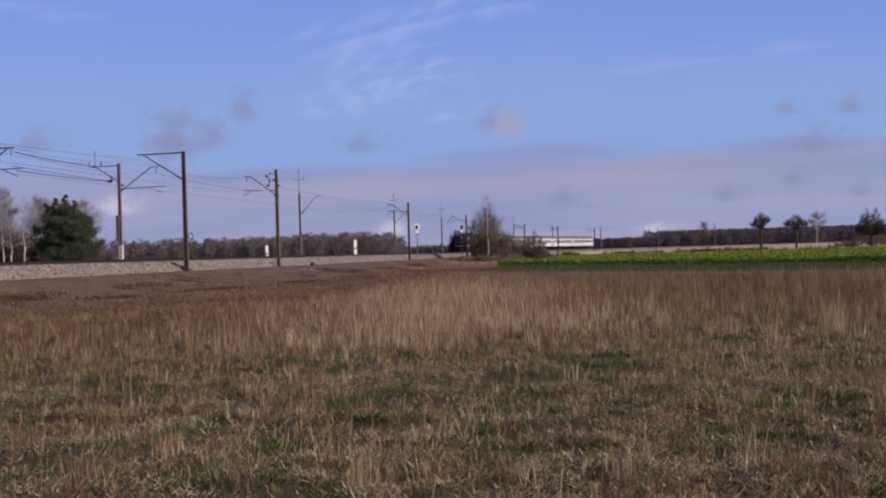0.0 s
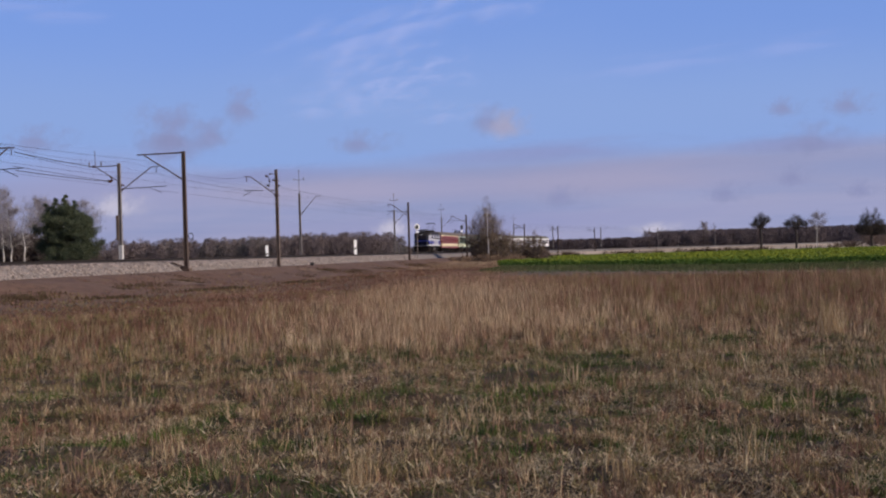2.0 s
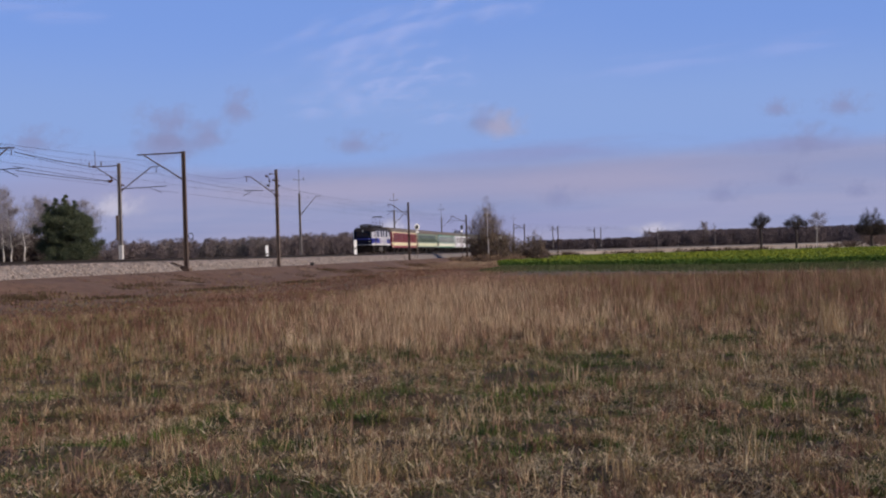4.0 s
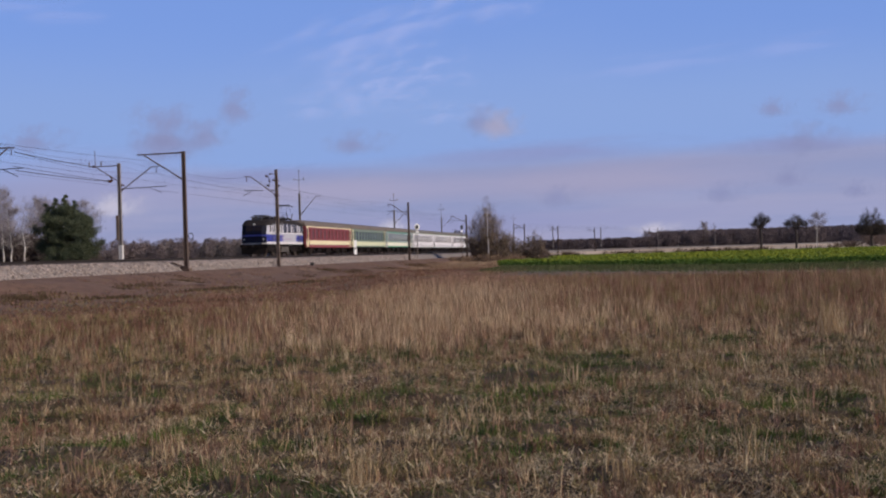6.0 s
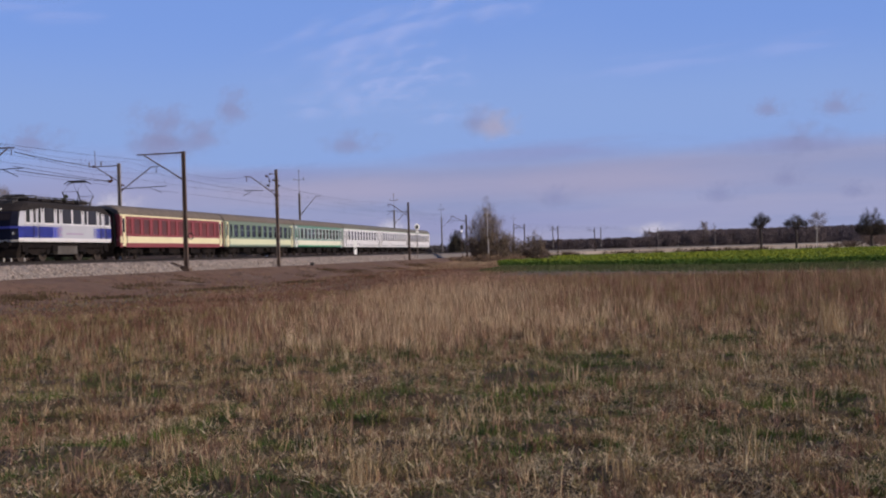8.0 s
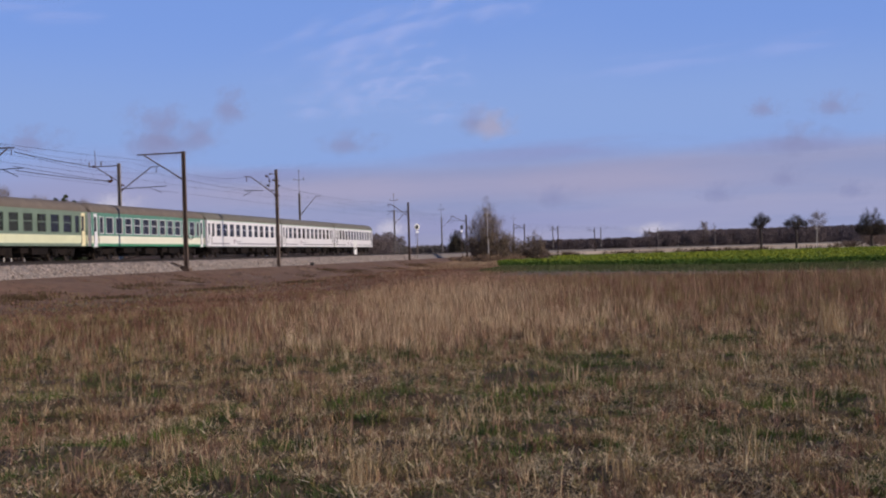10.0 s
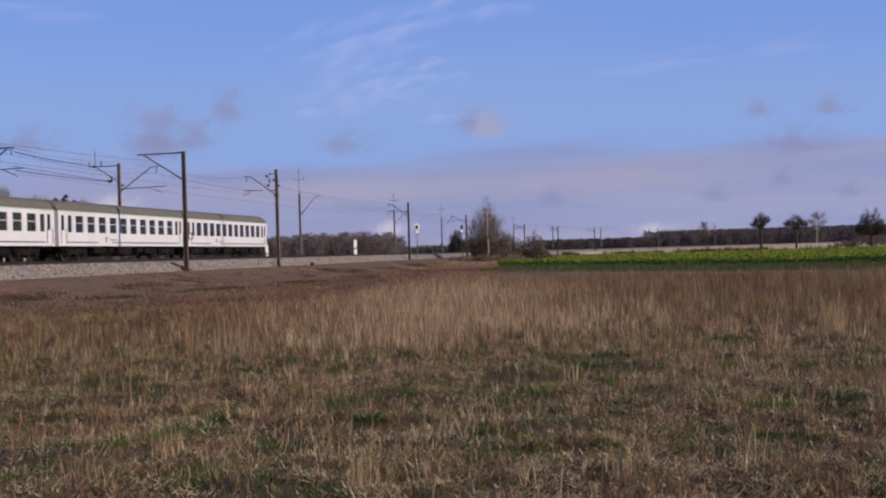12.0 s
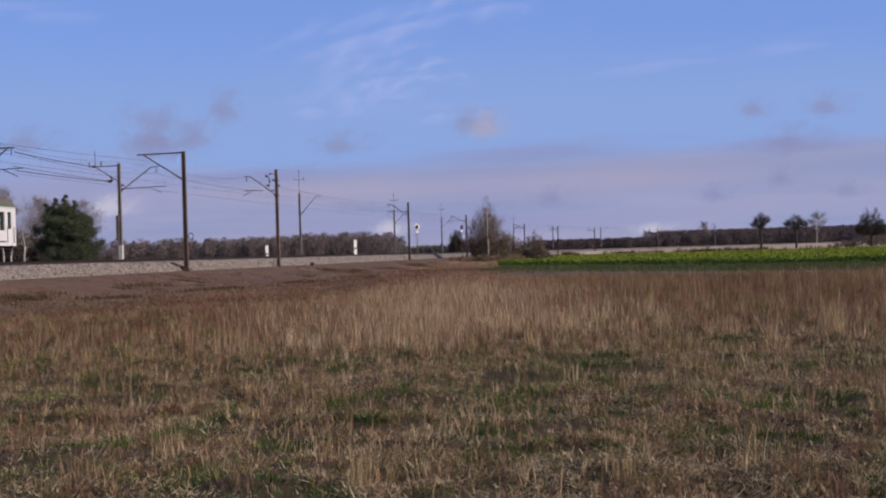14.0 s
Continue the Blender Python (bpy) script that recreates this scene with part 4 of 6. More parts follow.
def vnoise(x, y, cell, seed):
    """Smooth random field over the plan, 0 to 1."""
    r = np.random.default_rng(seed).random((256, 256))
    u, v = np.asarray(x) / cell + 97.3, np.asarray(y) / cell + 41.7
    i, j = np.floor(u).astype(int), np.floor(v).astype(int)
    a, b = u - i, v - j
    a, b = a * a * (3 - 2 * a), b * b * (3 - 2 * b)
    q = lambda di, dj: r[(i + di) % 256, (j + dj) % 256]
    return (q(0, 0) * (1 - a) + q(1, 0) * a) * (1 - b) + (q(0, 1) * (1 - a) + q(1, 1) * a) * b


def plant_mat(name, colours, patch=None, patch_scale=0.15, patch_amount=0.6, rough=0.9, through_light=0.25, tints=()):
    """Colour from piece to piece along a ramp, with patches over the plan, and some light let through."""
    m = bpy.data.materials.new(name)
    m.use_nodes = True
    nt = m.node_tree
    b = nt.nodes["Principled BSDF"]
    b.inputs["Roughness"].default_value = rough
    b.inputs["Specular IOR Level"].default_value = 0.15
    geo = nt.nodes.new("ShaderNodeNewGeometry")
    r = nt.nodes.new("ShaderNodeValToRGB")
    e = r.color_ramp.elements
    while len(e) < len(colours):
        e.new(0.5)
    for k, c in enumerate(colours):
        e[k].position = k / max(1, len(colours) - 1)
        e[k].color = (*c, 1)
    nt.links.new(geo.outputs["Random Per Island"], r.inputs["Fac"])
    out = r.outputs["Color"]
    tc = nt.nodes.new("ShaderNodeTexCoord")
    for k, (tone, size, amount) in enumerate(([(patch, patch_scale, patch_amount)] if patch else []) + list(tints)):
        mp = nt.nodes.new("ShaderNodeMapping")
        mp.inputs["Location"].default_value = (17.0 * k, 31.0 * k, 5.0 * k)
        nt.links.new(tc.outputs["Object"], mp.inputs["Vector"])
        n = nt.nodes.new("ShaderNodeTexNoise")
        n.inputs["Scale"].default_value, n.inputs["Detail"].default_value = size, 3.0
        nt.links.new(mp.outputs[0], n.inputs["Vector"])
        pr = nt.nodes.new("ShaderNodeValToRGB")
        pr.color_ramp.elements[0].position, pr.color_ramp.elements[1].position = 0.48, 0.64
        pr.color_ramp.elements[1].color = (amount,) * 3 + (1,)
        nt.links.new(n.outputs["Fac"], pr.inputs["Fac"])
        x = nt.nodes.new("ShaderNodeMix")
        x.data_type = "RGBA"
        nt.links.new(pr.outputs["Color"], x.inputs[0])
        nt.links.new(out, x.inputs[6])
        x.inputs[7].default_value = (*tone, 1)
        out = x.outputs[2]
    nt.links.new(out, b.inputs["Base Color"])
    if through_light:
        tr = nt.nodes.new("ShaderNodeBsdfTranslucent")
        mx = nt.nodes.new("ShaderNodeMixShader")
        mx.inputs[0].default_value = through_light
        nt.links.new(out, tr.inputs["Color"])
        nt.links.new(b.outputs[0], mx.inputs[1])
        nt.links.new(tr.outputs[0], mx.inputs[2])
        nt.links.new(mx.outputs[0], nt.nodes["Material Output"].inputs["Surface"])
    return m


STRAW, PALE, TAN, BROWN, RUST, DARK = (0.50, 0.36, 0.20), (0.66, 0.52, 0.33), (0.34, 0.22, 0.115), (0.18, 0.105, 0.058), (0.28, 0.125, 0.07), (0.06, 0.042, 0.025)
OLIVE, GREEN = (0.13, 0.125, 0.04), (0.075, 0.125, 0.025)
M_TURF = plant_mat("turf_blades", [DARK, BROWN, OLIVE, BROWN, DARK, TAN, DARK, OLIVE, TAN, PALE], patch=(0.085, 0.095, 0.027), patch_scale=1.1, patch_amount=0.7, tints=[((0.20, 0.105, 0.08), 1.6, 0.6), ((0.34, 0.26, 0.155), 2.6, 0.4), ((0.035, 0.027, 0.018), 2.0, 0.8)])
M_LITTER = plant_mat("dry_litter", [BROWN, TAN, (0.62, 0.50, 0.33), DARK, (0.50, 0.40, 0.27), PALE, OLIVE, (0.75, 0.63, 0.45)], patch=(0.17, 0.14, 0.06), patch_scale=0.5, patch_amount=0.4)
M_SWATH = plant_mat("pale_swath", [(0.24, 0.155, 0.10), (0.36, 0.25, 0.16), (0.48, 0.35, 0.23), (0.30, 0.20, 0.13)], tints=[((0.27, 0.15, 0.12), 0.8, 0.6), ((0.52, 0.40, 0.26), 1.1, 0.5)])
M_CLUMP = plant_mat("dead_clumps", [DARK, (0.09, 0.06, 0.035), (0.11, 0.07, 0.04), (0.08, 0.07, 0.035), (0.14, 0.09, 0.055)])
M_PALE = plant_mat("pale_stalks", [TAN, BROWN, STRAW, (0.40, 0.28, 0.16), PALE, (0.58, 0.44, 0.28)])
M_REDDRY = plant_mat("rusty_grass", [(0.10, 0.058, 0.038), (0.17, 0.092, 0.06), (0.22, 0.135, 0.085), (0.15, 0.075, 0.05), (0.12, 0.075, 0.05), (0.24, 0.155, 0.10), (0.30, 0.21, 0.14)], patch=(0.30, 0.20, 0.13), patch_scale=0.07, patch_amount=0.4, tints=[((0.24, 0.125, 0.105), 0.55, 0.6), ((0.36, 0.25, 0.155), 0.9, 0.6), ((0.085, 0.06, 0.035), 0.8, 0.55), ((0.14, 0.125, 0.055), 0.35, 0.4)])
M_MARGIN = plant_mat("margin_green", [(0.085, 0.10, 0.042), (0.078, 0.108, 0.042), (0.13, 0.12, 0.06), (0.09, 0.12, 0.045)])
M_FRESH = plant_mat("fresh_grass", [OLIVE, GREEN, (0.12, 0.19, 0.035), GREEN, (0.18, 0.24, 0.07)])


def line_offset(x, y):
    """Rough signed distance of a place from the far track, towards the camera's side."""
    return (x - np.interp(y, _y[:700], _x[:700])) * np.cos(np.interp(y, _y[:700], _a[:700]))


def bank_height(x, y):
    o = line_offset(x, y)
    return np.interp(o, [b[0] for b in BANK], [b[1] for b in BANK])


def away(x, y):
    """Distance past the low, grazed belt beside the railway bank."""
    return line_offset(x, y) - np.interp(y, [33, 45, 60, 90, 140], [21.5, 27.5, 28.3, 27.3, 20.5])


def hummock(x, y):
    """Low swells of the meadow before the camera."""
    rim = np.clip((y - 4.5) / 3, 0, 1) * np.clip((44 - y) / 8, 0, 1) * np.clip((16 - np.abs(x)) / 2, 0, 1)
    return 0.004 + rim * (0.10 * np.maximum(0, vnoise(x, y, 1.1, 71) - 0.3) + 0.17 * np.maximum(0, vnoise(x, y, 0.45, 72) - 0.4))


def blades(name, label, x, y, height, width, lean, material, curve=0.5, seg=2, category="grass", z=None, tone=None):
    """Tapering curved blades rooted at x, y."""
    n = len(x)
    th = RNG.random(n) * 2 * np.pi
    face = RNG.random(n) * np.pi
    lx, ly = np.cos(th) * lean * height, np.sin(th) * lean * height
    wx, wy = np.cos(face) * width / 2, np.sin(face) * width / 2
    z0 = np.maximum(bank_height(x, y), hummock(x, y)) - 0.02 if z is None else z
    levels = [0.0, 0.55, 1.0] if seg == 2 else [0.0, 1.0]
    v = []
    for u in levels:
        k = u ** (1 + curve)
        px, py = x + lx * k, y + ly * k
        pz = z0 + height * u * np.sqrt(np.maximum(0.05, 1 - (lean * k) ** 2 * 0.8))
        if u < 1.0:
            w = 1.0 - 0.35 * u
            v += [np.stack([px - wx * w, py - wy * w, pz], -1), np.stack([px + wx * w, py + wy * w, pz], -1)]
        else:
            v.append(np.stack([px, py, pz], -1))
    k = len(v)
    v = np.stack(v, 1).reshape(-1, 3)
    tri = np.array([(0, 1, 3), (0, 3, 2), (2, 3, 4)] if seg == 2 else [(0, 1, 2)])
    f = (np.arange(n)[:, None, None] * k + tri[None]).reshape(-1, 3)
    me = sheet(name, v, f, material)
    if tone is not None:
        me.attributes.new("tone", "FLOAT", "POINT").data.foreach_set("value", np.repeat(tone, k).astype(np.float32))
    return tagged(new(name, me), label, category, kind="stuff")


def sward_mat():
    """Grass whose kind, from rust over straw to green, goes from clump to clump, each blade lighter or darker."""
    m = bpy.data.materials.new("sward")
    m.use_nodes = True
    nt = m.node_tree
    b = nt.nodes["Principled BSDF"]
    b.inputs["Roughness"].default_value, b.inputs["Specular IOR Level"].default_value = 0.9, 0.15
    at, geo, r, br, mul = (nt.nodes.new("ShaderNode" + k) for k in ("Attribute", "NewGeometry", "ValToRGB", "ValToRGB", "Mix"))
    at.attribute_name = "tone"
    e = r.color_ramp.elements
    for p, c in SWARD[1:-1]:
        e.new(p)
    for el, (p, c) in zip(e, SWARD):
        el.position, el.color = p, (*c, 1)
    br.color_ramp.elements[0].color, br.color_ramp.elements[1].color = (0.42, 0.43, 0.44, 1), (1.50, 1.50, 1.50, 1)
    mul.data_type, mul.blend_type = "RGBA", "MULTIPLY"
    mul.inputs[0].default_value = 1.0
    nt.links.new(at.outputs["Fac"], r.inputs["Fac"])
    nt.links.new(geo.outputs["Random Per Island"], br.inputs["Fac"])
    nt.links.new(r.outputs[0], mul.inputs[6])
    nt.links.new(br.outputs[0], mul.inputs[7])
    nt.links.new(mul.outputs[2], b.inputs["Base Color"])
    tr, mx = nt.nodes.new("ShaderNodeBsdfTranslucent"), nt.nodes.new("ShaderNodeMixShader")
    mx.inputs[0].default_value = 0.25
    nt.links.new(mul.outputs[2], tr.inputs["Color"])
    nt.links.new(b.outputs[0], mx.inputs[1])
    nt.links.new(tr.outputs[0], mx.inputs[2])
    nt.links.new(mx.outputs[0], nt.nodes["Material Output"].inputs["Surface"])
    return m


SWARD = [(0.0, (0.085, 0.055, 0.036)), (0.12, (0.222, 0.107, 0.067)), (0.25, (0.30, 0.175, 0.135)), (0.36, (0.35, 0.218, 0.136)), (0.47, (0.475, 0.335, 0.208)),
         (0.57, (0.59, 0.455, 0.302)), (0.65, (0.30, 0.225, 0.095)), (0.75, (0.156, 0.153, 0.055)), (0.88, (0.082, 0.134, 0.036)), (1.0, (0.05, 0.075, 0.025))]
M_SWARD = sward_mat()


def stand(name, label, cx, cy, tall, tones, per, spread, lean, thick, seg=1, grow=0.00016, curve=0.7):
    """Clumps of grass at cx, cy, each of one height and one kind."""
    n = len(cx)
    size = 0.45 + 0.75 * RNG.random(n) ** 1.5
    tone = tones[0] + (tones[1] - tones[0]) * RNG.random(n) if isinstance(tones, tuple) else tones
    sour = (RNG.random(n) < 0.88 * np.clip(-(cx + 2.1) / 2.8, 0, 1) * (cy > 15)) & (tone > 0.28) & (tone < 0.62)
    tone = np.where(sour, np.where(RNG.random(n) < 0.55, 0.605 + 0.09 * RNG.random(n), 0.10 + 0.24 * RNG.random(n)), tone)
    dull = (RNG.random(n) < 0.42 * np.clip((cx - 1.5) / 5, 0, 1) * np.clip((cy - 24) / 8, 0, 1)) & (tone < 0.62)
    tone = np.where(dull, np.where(RNG.random(n) < 0.5, 0.64 + 0.11 * RNG.random(n), 0.04 + 0.10 * RNG.random(n)), tone)
    k = (n, per)
    r = (spread * size * (0.8 + cy / 60))[:, None]
    x, y = (cx[:, None] + RNG.normal(0, 1, k) * r).ravel(), (cy[:, None] + RNG.normal(0, 1, k) * r).ravel()
    h = ((tall * size)[:, None] * (0.35 + 0.65 * RNG.random(k))).ravel()
    t = np.clip(np.repeat(tone, per) + RNG.normal(0, 0.025, n * per), 0, 1)
    return blades(name, label, x, y, h, thick * (0.6 + 0.8 * RNG.random(len(x))) + grow * y, lean * (0.1 + RNG.random(len(x)) ** 1.3), M_SWARD, curve=curve, seg=seg, tone=t)


def wedge(n, d0, d1, half=0.345, power=1.0):
    """n places spread evenly over the stretch of meadow before the camera between two distances."""
    d = np.sqrt(d0 ** 2 + (d1 ** 2 - d0 ** 2) * RNG.random(n) ** power)
    return d * half * (2 * RNG.random(n) - 1), d


# sod colour is darkened to stand for the shade between the tussocks
M_SOD = mat("shade_dark_sod", (0.050, 0.029, 0.013), 0.95, vary=0.4, scale=6.0, stain=(0.09, 0.056, 0.028), stain_scale=2.0, stain_amount=0.7, bump=0.8, bump_scale=25.0)
# uneven ground under the near turf
gx, gy = np.arange(-17, 17.01, 0.16), np.arange(-14, 46.01, 0.16)
X, Y = np.meshgrid(gx, gy)
k = len(gx)
i, j = np.meshgrid(np.arange(k - 1), np.arange(len(gy) - 1))
b = (j * k + i).ravel()
tagged(new("ground", sheet("meadow_swells", np.column_stack([X.ravel(), Y.ravel(), hummock(X.ravel(), Y.ravel())]), np.column_stack([b, b + 1, b + k + 1, b + k]), M_SOD)),
       "uneven soil under the turf, darkened for shade between tussocks", "ground", kind="structure")

def hollow(x, y):
    """Bare dark hollows between the tussocks, 0 to 1."""
    return np.clip((vnoise(x, y * 0.32, 0.30, 81) * 0.6 + vnoise(x, y * 0.32, 0.9, 82) * 0.5 - 0.60) / 0.08, 0, 0.85) * (y < 27)


# short turf near the camera, with bare gaps
x, y = wedge(250000, 7.0, 30.0, power=1.3)
keep = vnoise(x, y, 0.32, 3) * 0.6 + vnoise(x, y, 1.1, 4) * 0.5 > np.where(y < 15, 0.16, 0.30)
keep &= RNG.random(len(x)) > 0.5 * hollow(x, y)
x, y = x[keep], y[keep]
h = (0.035 + 0.10 * RNG.random(len(x))) * (0.5 + 1.0 * vnoise(x, y, 0.5, 1)) * (0.8 + y / 40)
blades("turf", "short matted turf of brown, straw and olive grass", x, y, h, 0.005 + 0.006 * RNG.random(len(x)) + 0.0002 * y, 0.5 + 1.3 * RNG.random(len(x)), M_TURF, seg=1)


def kinds(x, y, green):
    """A kind of grass for each clump: mostly by chance, a little by the patch that it stands in."""
    u = 0.75 * RNG.random(len(x)) + 0.25 * np.clip(1.5 * vnoise(x, y * 0.5, 0.45, 101) - 0.25, 0, 1)
    tone = np.interp(u, [0.0, 0.10, 0.22, 0.34, 0.48, 0.60, 0.64, 1.0], [0.0, 0.06, 0.16, 0.28, 0.44, 0.55, 0.62, 0.84])
    lush = RNG.random(len(x)) < green * np.where(x > -1.2, 1.5, 1.0) * np.clip(3.2 * (0.6 * vnoise(x, y * 0.5, 0.35, 131) + 0.4 * vnoise(x, y * 0.5, 1.2, 132) - 0.42), 0, 1)
    return np.where(lush, 0.78 + 0.20 * RNG.random(len(x)), tone)


def sward(label, count, d0, d1, tall, per, spread, lean, thick, seg, green, seed):
    """Upright tufts of every kind side by side, thin over the hollows."""
    cx, cy = wedge(count, d0, d1)
    ok = RNG.random(count) > 0.62 * hollow(cx, cy)
    cx, cy = cx[ok], cy[ok]
    tone = kinds(cx, cy, green)
    h = tall * (0.55 + 0.9 * vnoise(cx, cy * 0.6, 0.7, seed)) * np.where(tone > 0.72, 0.8, 1.0) * np.where(tone < 0.06, 0.7, 1.0)
    return stand("tussocks", label, cx, cy, h, tone, per, spread, lean, thick, seg)


sward("low mixed rust, straw and olive cushions close to the camera", 4300, 7.2, 14.0, 0.13, 40, 0.050, 1.4, 0.0048, 2, 1.0, 141)
sward("mixed rust, straw and olive tufts in the meadow", 8000, 13.0, 22.0, 0.18, 18, 0.050, 1.0, 0.0060, 1, 1.0, 143)
sward("mixed rust and straw tussocks before the tall grass", 5600, 20.0, 40.0, 0.32, 17, 0.050, 0.5, 0.0062, 1, 0.6, 145)
cx, cy = wedge(760, 8.0, 26.0)
stand("tussocks", "thin upright straw-coloured tufts in the turf", cx, cy, 0.24 + 0.14 * RNG.random(len(cx)), (0.10, 0.60), 10, 0.022, 0.42, 0.0045, 2)
cx, cy = wedge(2600, 7.2, 26.0)
keep = hollow(cx, cy) > 0.3
stand("tussocks", "low dark grass in the hollows of the meadow", cx[keep], cy[keep], 0.13, (0.88, 1.0), 22, 0.09, 1.2, 0.006, 1)

# curled dry litter lying in the turf
x, y = wedge(150000, 7.0, 24.0, power=1.35)
keep = RNG.random(len(x)) < 0.06 + 1.9 * np.maximum(0, vnoise(x, y, 0.4, 17) - 0.42) * np.where(x > -1.2, 1.9, 0.9)
x, y = x[keep], y[keep]
blades("dry_litter", "curled pale dry leaves lying in the turf", x, y, 0.03 + 0.07 * RNG.random(len(x)), 0.006 + 0.009 * RNG.random(len(x)), 0.7 + 0.9 * RNG.random(len(x)), M_LITTER, curve=0.3, seg=1,
       z=hummock(x, y) + 0.01 + 0.06 * RNG.random(len(x)))

# a few tussocks and green patches that stand out
def patch(name, label, material, places, tall, spread, per, lean, thick):
    c = np.array(places)
    k = (len(c), per)
    x, y = (c[:, :1] + RNG.normal(0, spread, k)).ravel(), (c[:, 1:] + RNG.normal(0, spread * 1.6, k)).ravel()
    blades(name, label, x, y, tall * (0.35 + 0.65 * RNG.random(len(x))), thick * (0.6 + 0.8 * RNG.random(len(x))), lean * RNG.random(len(x)), material, curve=0.6)


patch("pale_tussocks", "tall bleached grass tussocks near the camera", M_PALE, [(-0.62, 9.0), (-0.60, 9.2), (-0.57, 9.1), (1.12, 8.9), (2.05, 9.3), (-2.2, 10.6)], 0.40, 0.05, 42, 0.40, 0.0052)
patch("pale_tussocks", "tall bleached plumes of grass at the edge of the turf", M_PALE, [(6.45, 22.8), (6.55, 23.2), (6.38, 22.6), (6.7, 23.0), (3.95, 25.0), (5.0, 20.6), (1.35, 21.5)], 0.62, 0.07, 60, 0.30, 0.0075)
patch("rust_tussocks", "upright rust-ochre tussocks near the camera", M_REDDRY, [(1.15, 8.6), (1.4, 8.3), (2.5, 9.6), (0.35, 9.4), (-1.4, 8.8), (3.0, 11.4), (-2.6, 9.4), (1.9, 13.2), (-0.9, 13.8), (4.2, 14.6)], 0.30, 0.07, 46, 0.45, 0.0055)
patch("pale_tussocks", "low bleached grass in the turf", M_PALE, [(-0.3, 10.2), (-0.75, 10.9), (-0.1, 11.6), (-1.3, 12.0), (0.4, 12.8), (0.9, 17.0), (-0.6, 18.0), (1.8, 20.0)], 0.19, 0.24, 130, 0.9, 0.006)
patch("green_patches", "fresh green grass patches in the turf", M_FRESH, [(0.6, 10.3), (1.93, 11.7), (0.57, 14.3), (0.95, 14.6), (-2.75, 11.5), (-2.4, 11.8), (-1.7, 9.9), (-1.1, 14.5), (-2.9, 21.0), (-2.2, 22.0), (3.1, 12.6), (0.2, 19.0), (3.6, 17.5), (-4.6, 15.5)], 0.16, 0.16, 260, 0.9, 0.007)

# thin cover over the rest of the meadow, round and behind the camera
x, y = -45 + 90 * RNG.random(60000), -30 + 110 * RNG.random(60000)
keep = (line_offset(x, y) > 16) & ((np.abs(x) > 0.345 * y) | (y < 7))
x, y = x[keep], y[keep]
blades("meadow_grass", "thin dry brown grass over the rest of the meadow", x, y, 0.10 + 0.25 * RNG.random(len(x)), 0.012 + 0.012 * RNG.random(len(x)), 0.2 + 0.7 * RNG.random(len(x)), M_REDDRY, seg=1)

cx, cy = -14 + 28 * RNG.random(2600), -12 + 20.5 * RNG.random(2600)
keep = np.abs(cx) > 0.33 * cy
cx, cy = cx[keep & (np.hypot(cx, cy) > 0.6)], cy[keep & (np.hypot(cx, cy) > 0.6)]
stand("tussocks", "mixed dry and olive tussocks around the camera", cx, cy, np.full(len(cx), 0.17), np.where(RNG.random(len(cx)) < 0.6, 0.08 + 0.5 * RNG.random(len(cx)), 0.68 + 0.25 * RNG.random(len(cx))), 14, 0.07, 0.9, 0.008)

# thin single stalks, sparse near the camera
x, y = wedge(2200, 8.0, 26.0)
h = (0.18 + 0.30 * RNG.random(len(x))) * (0.5 + 0.8 * vnoise(x, y, 2.0, 6)) * np.clip(y / 20, 0.6, 1.2)
blades("straw_stalks", "thin pale straw stalks standing in the turf", x, y, h, 0.003 + 0.003 * RNG.random(len(x)), 0.05 + 0.3 * RNG.random(len(x)), M_PALE)

# the tall dry stand in the middle distance
def stand_places(n, d0, d1, power, keep_at):
    x, y = wedge(n, d0, d1, power=power)
    ok = RNG.random(n) < keep_at(x, y)
    return x[ok], y[ok]


def tall_here(x, y):
    o = line_offset(x, y)
    return np.clip((y - 17.5) / 10, 0.04, 1) * (0.35 + 1.3 * vnoise(x, y, 0.8, 7) * vnoise(x, y, 3.0, 8)) * np.clip((o - 16) / 8, 0.08, 1) * (o > 13)


def tall_height(x, y):
    return np.clip((y - 6) / 26, 0.5, 1) * np.clip((away(x, y) + 5) / 14, 0.28, 1) * (0.6 + 0.7 * vnoise(x, y, 2.2, 9))


def straw_zone(x, y):
    """Where bleached straw stands thick: a broad swath away from the camera and a strip across the meadow."""
    return np.clip((away(x, y) + 1.5) / 4, 0.04, 1) * (0.3 + 1.5 * vnoise(x, y * 0.35, 1.5, 93) * vnoise(x, y * 0.35, 5.0, 94) * 1.6) * np.clip(0.14 + 1.05 * np.exp(-((x + 0.1 + 2.0 * (vnoise(x, y, 4.0, 91) - 0.5)) / 3.2) ** 2) + 0.5 * (x > 0) * np.clip((37 - y) / 6, 0, 1), 0, 1)


def rust_tone(x):
    """Orange rust towards the railway, mauve rust towards the crop."""
    return np.clip(0.15 + 0.035 * np.tanh((x + 2) / 7) + RNG.normal(0, 0.085, len(x)), 0.0, 0.36)


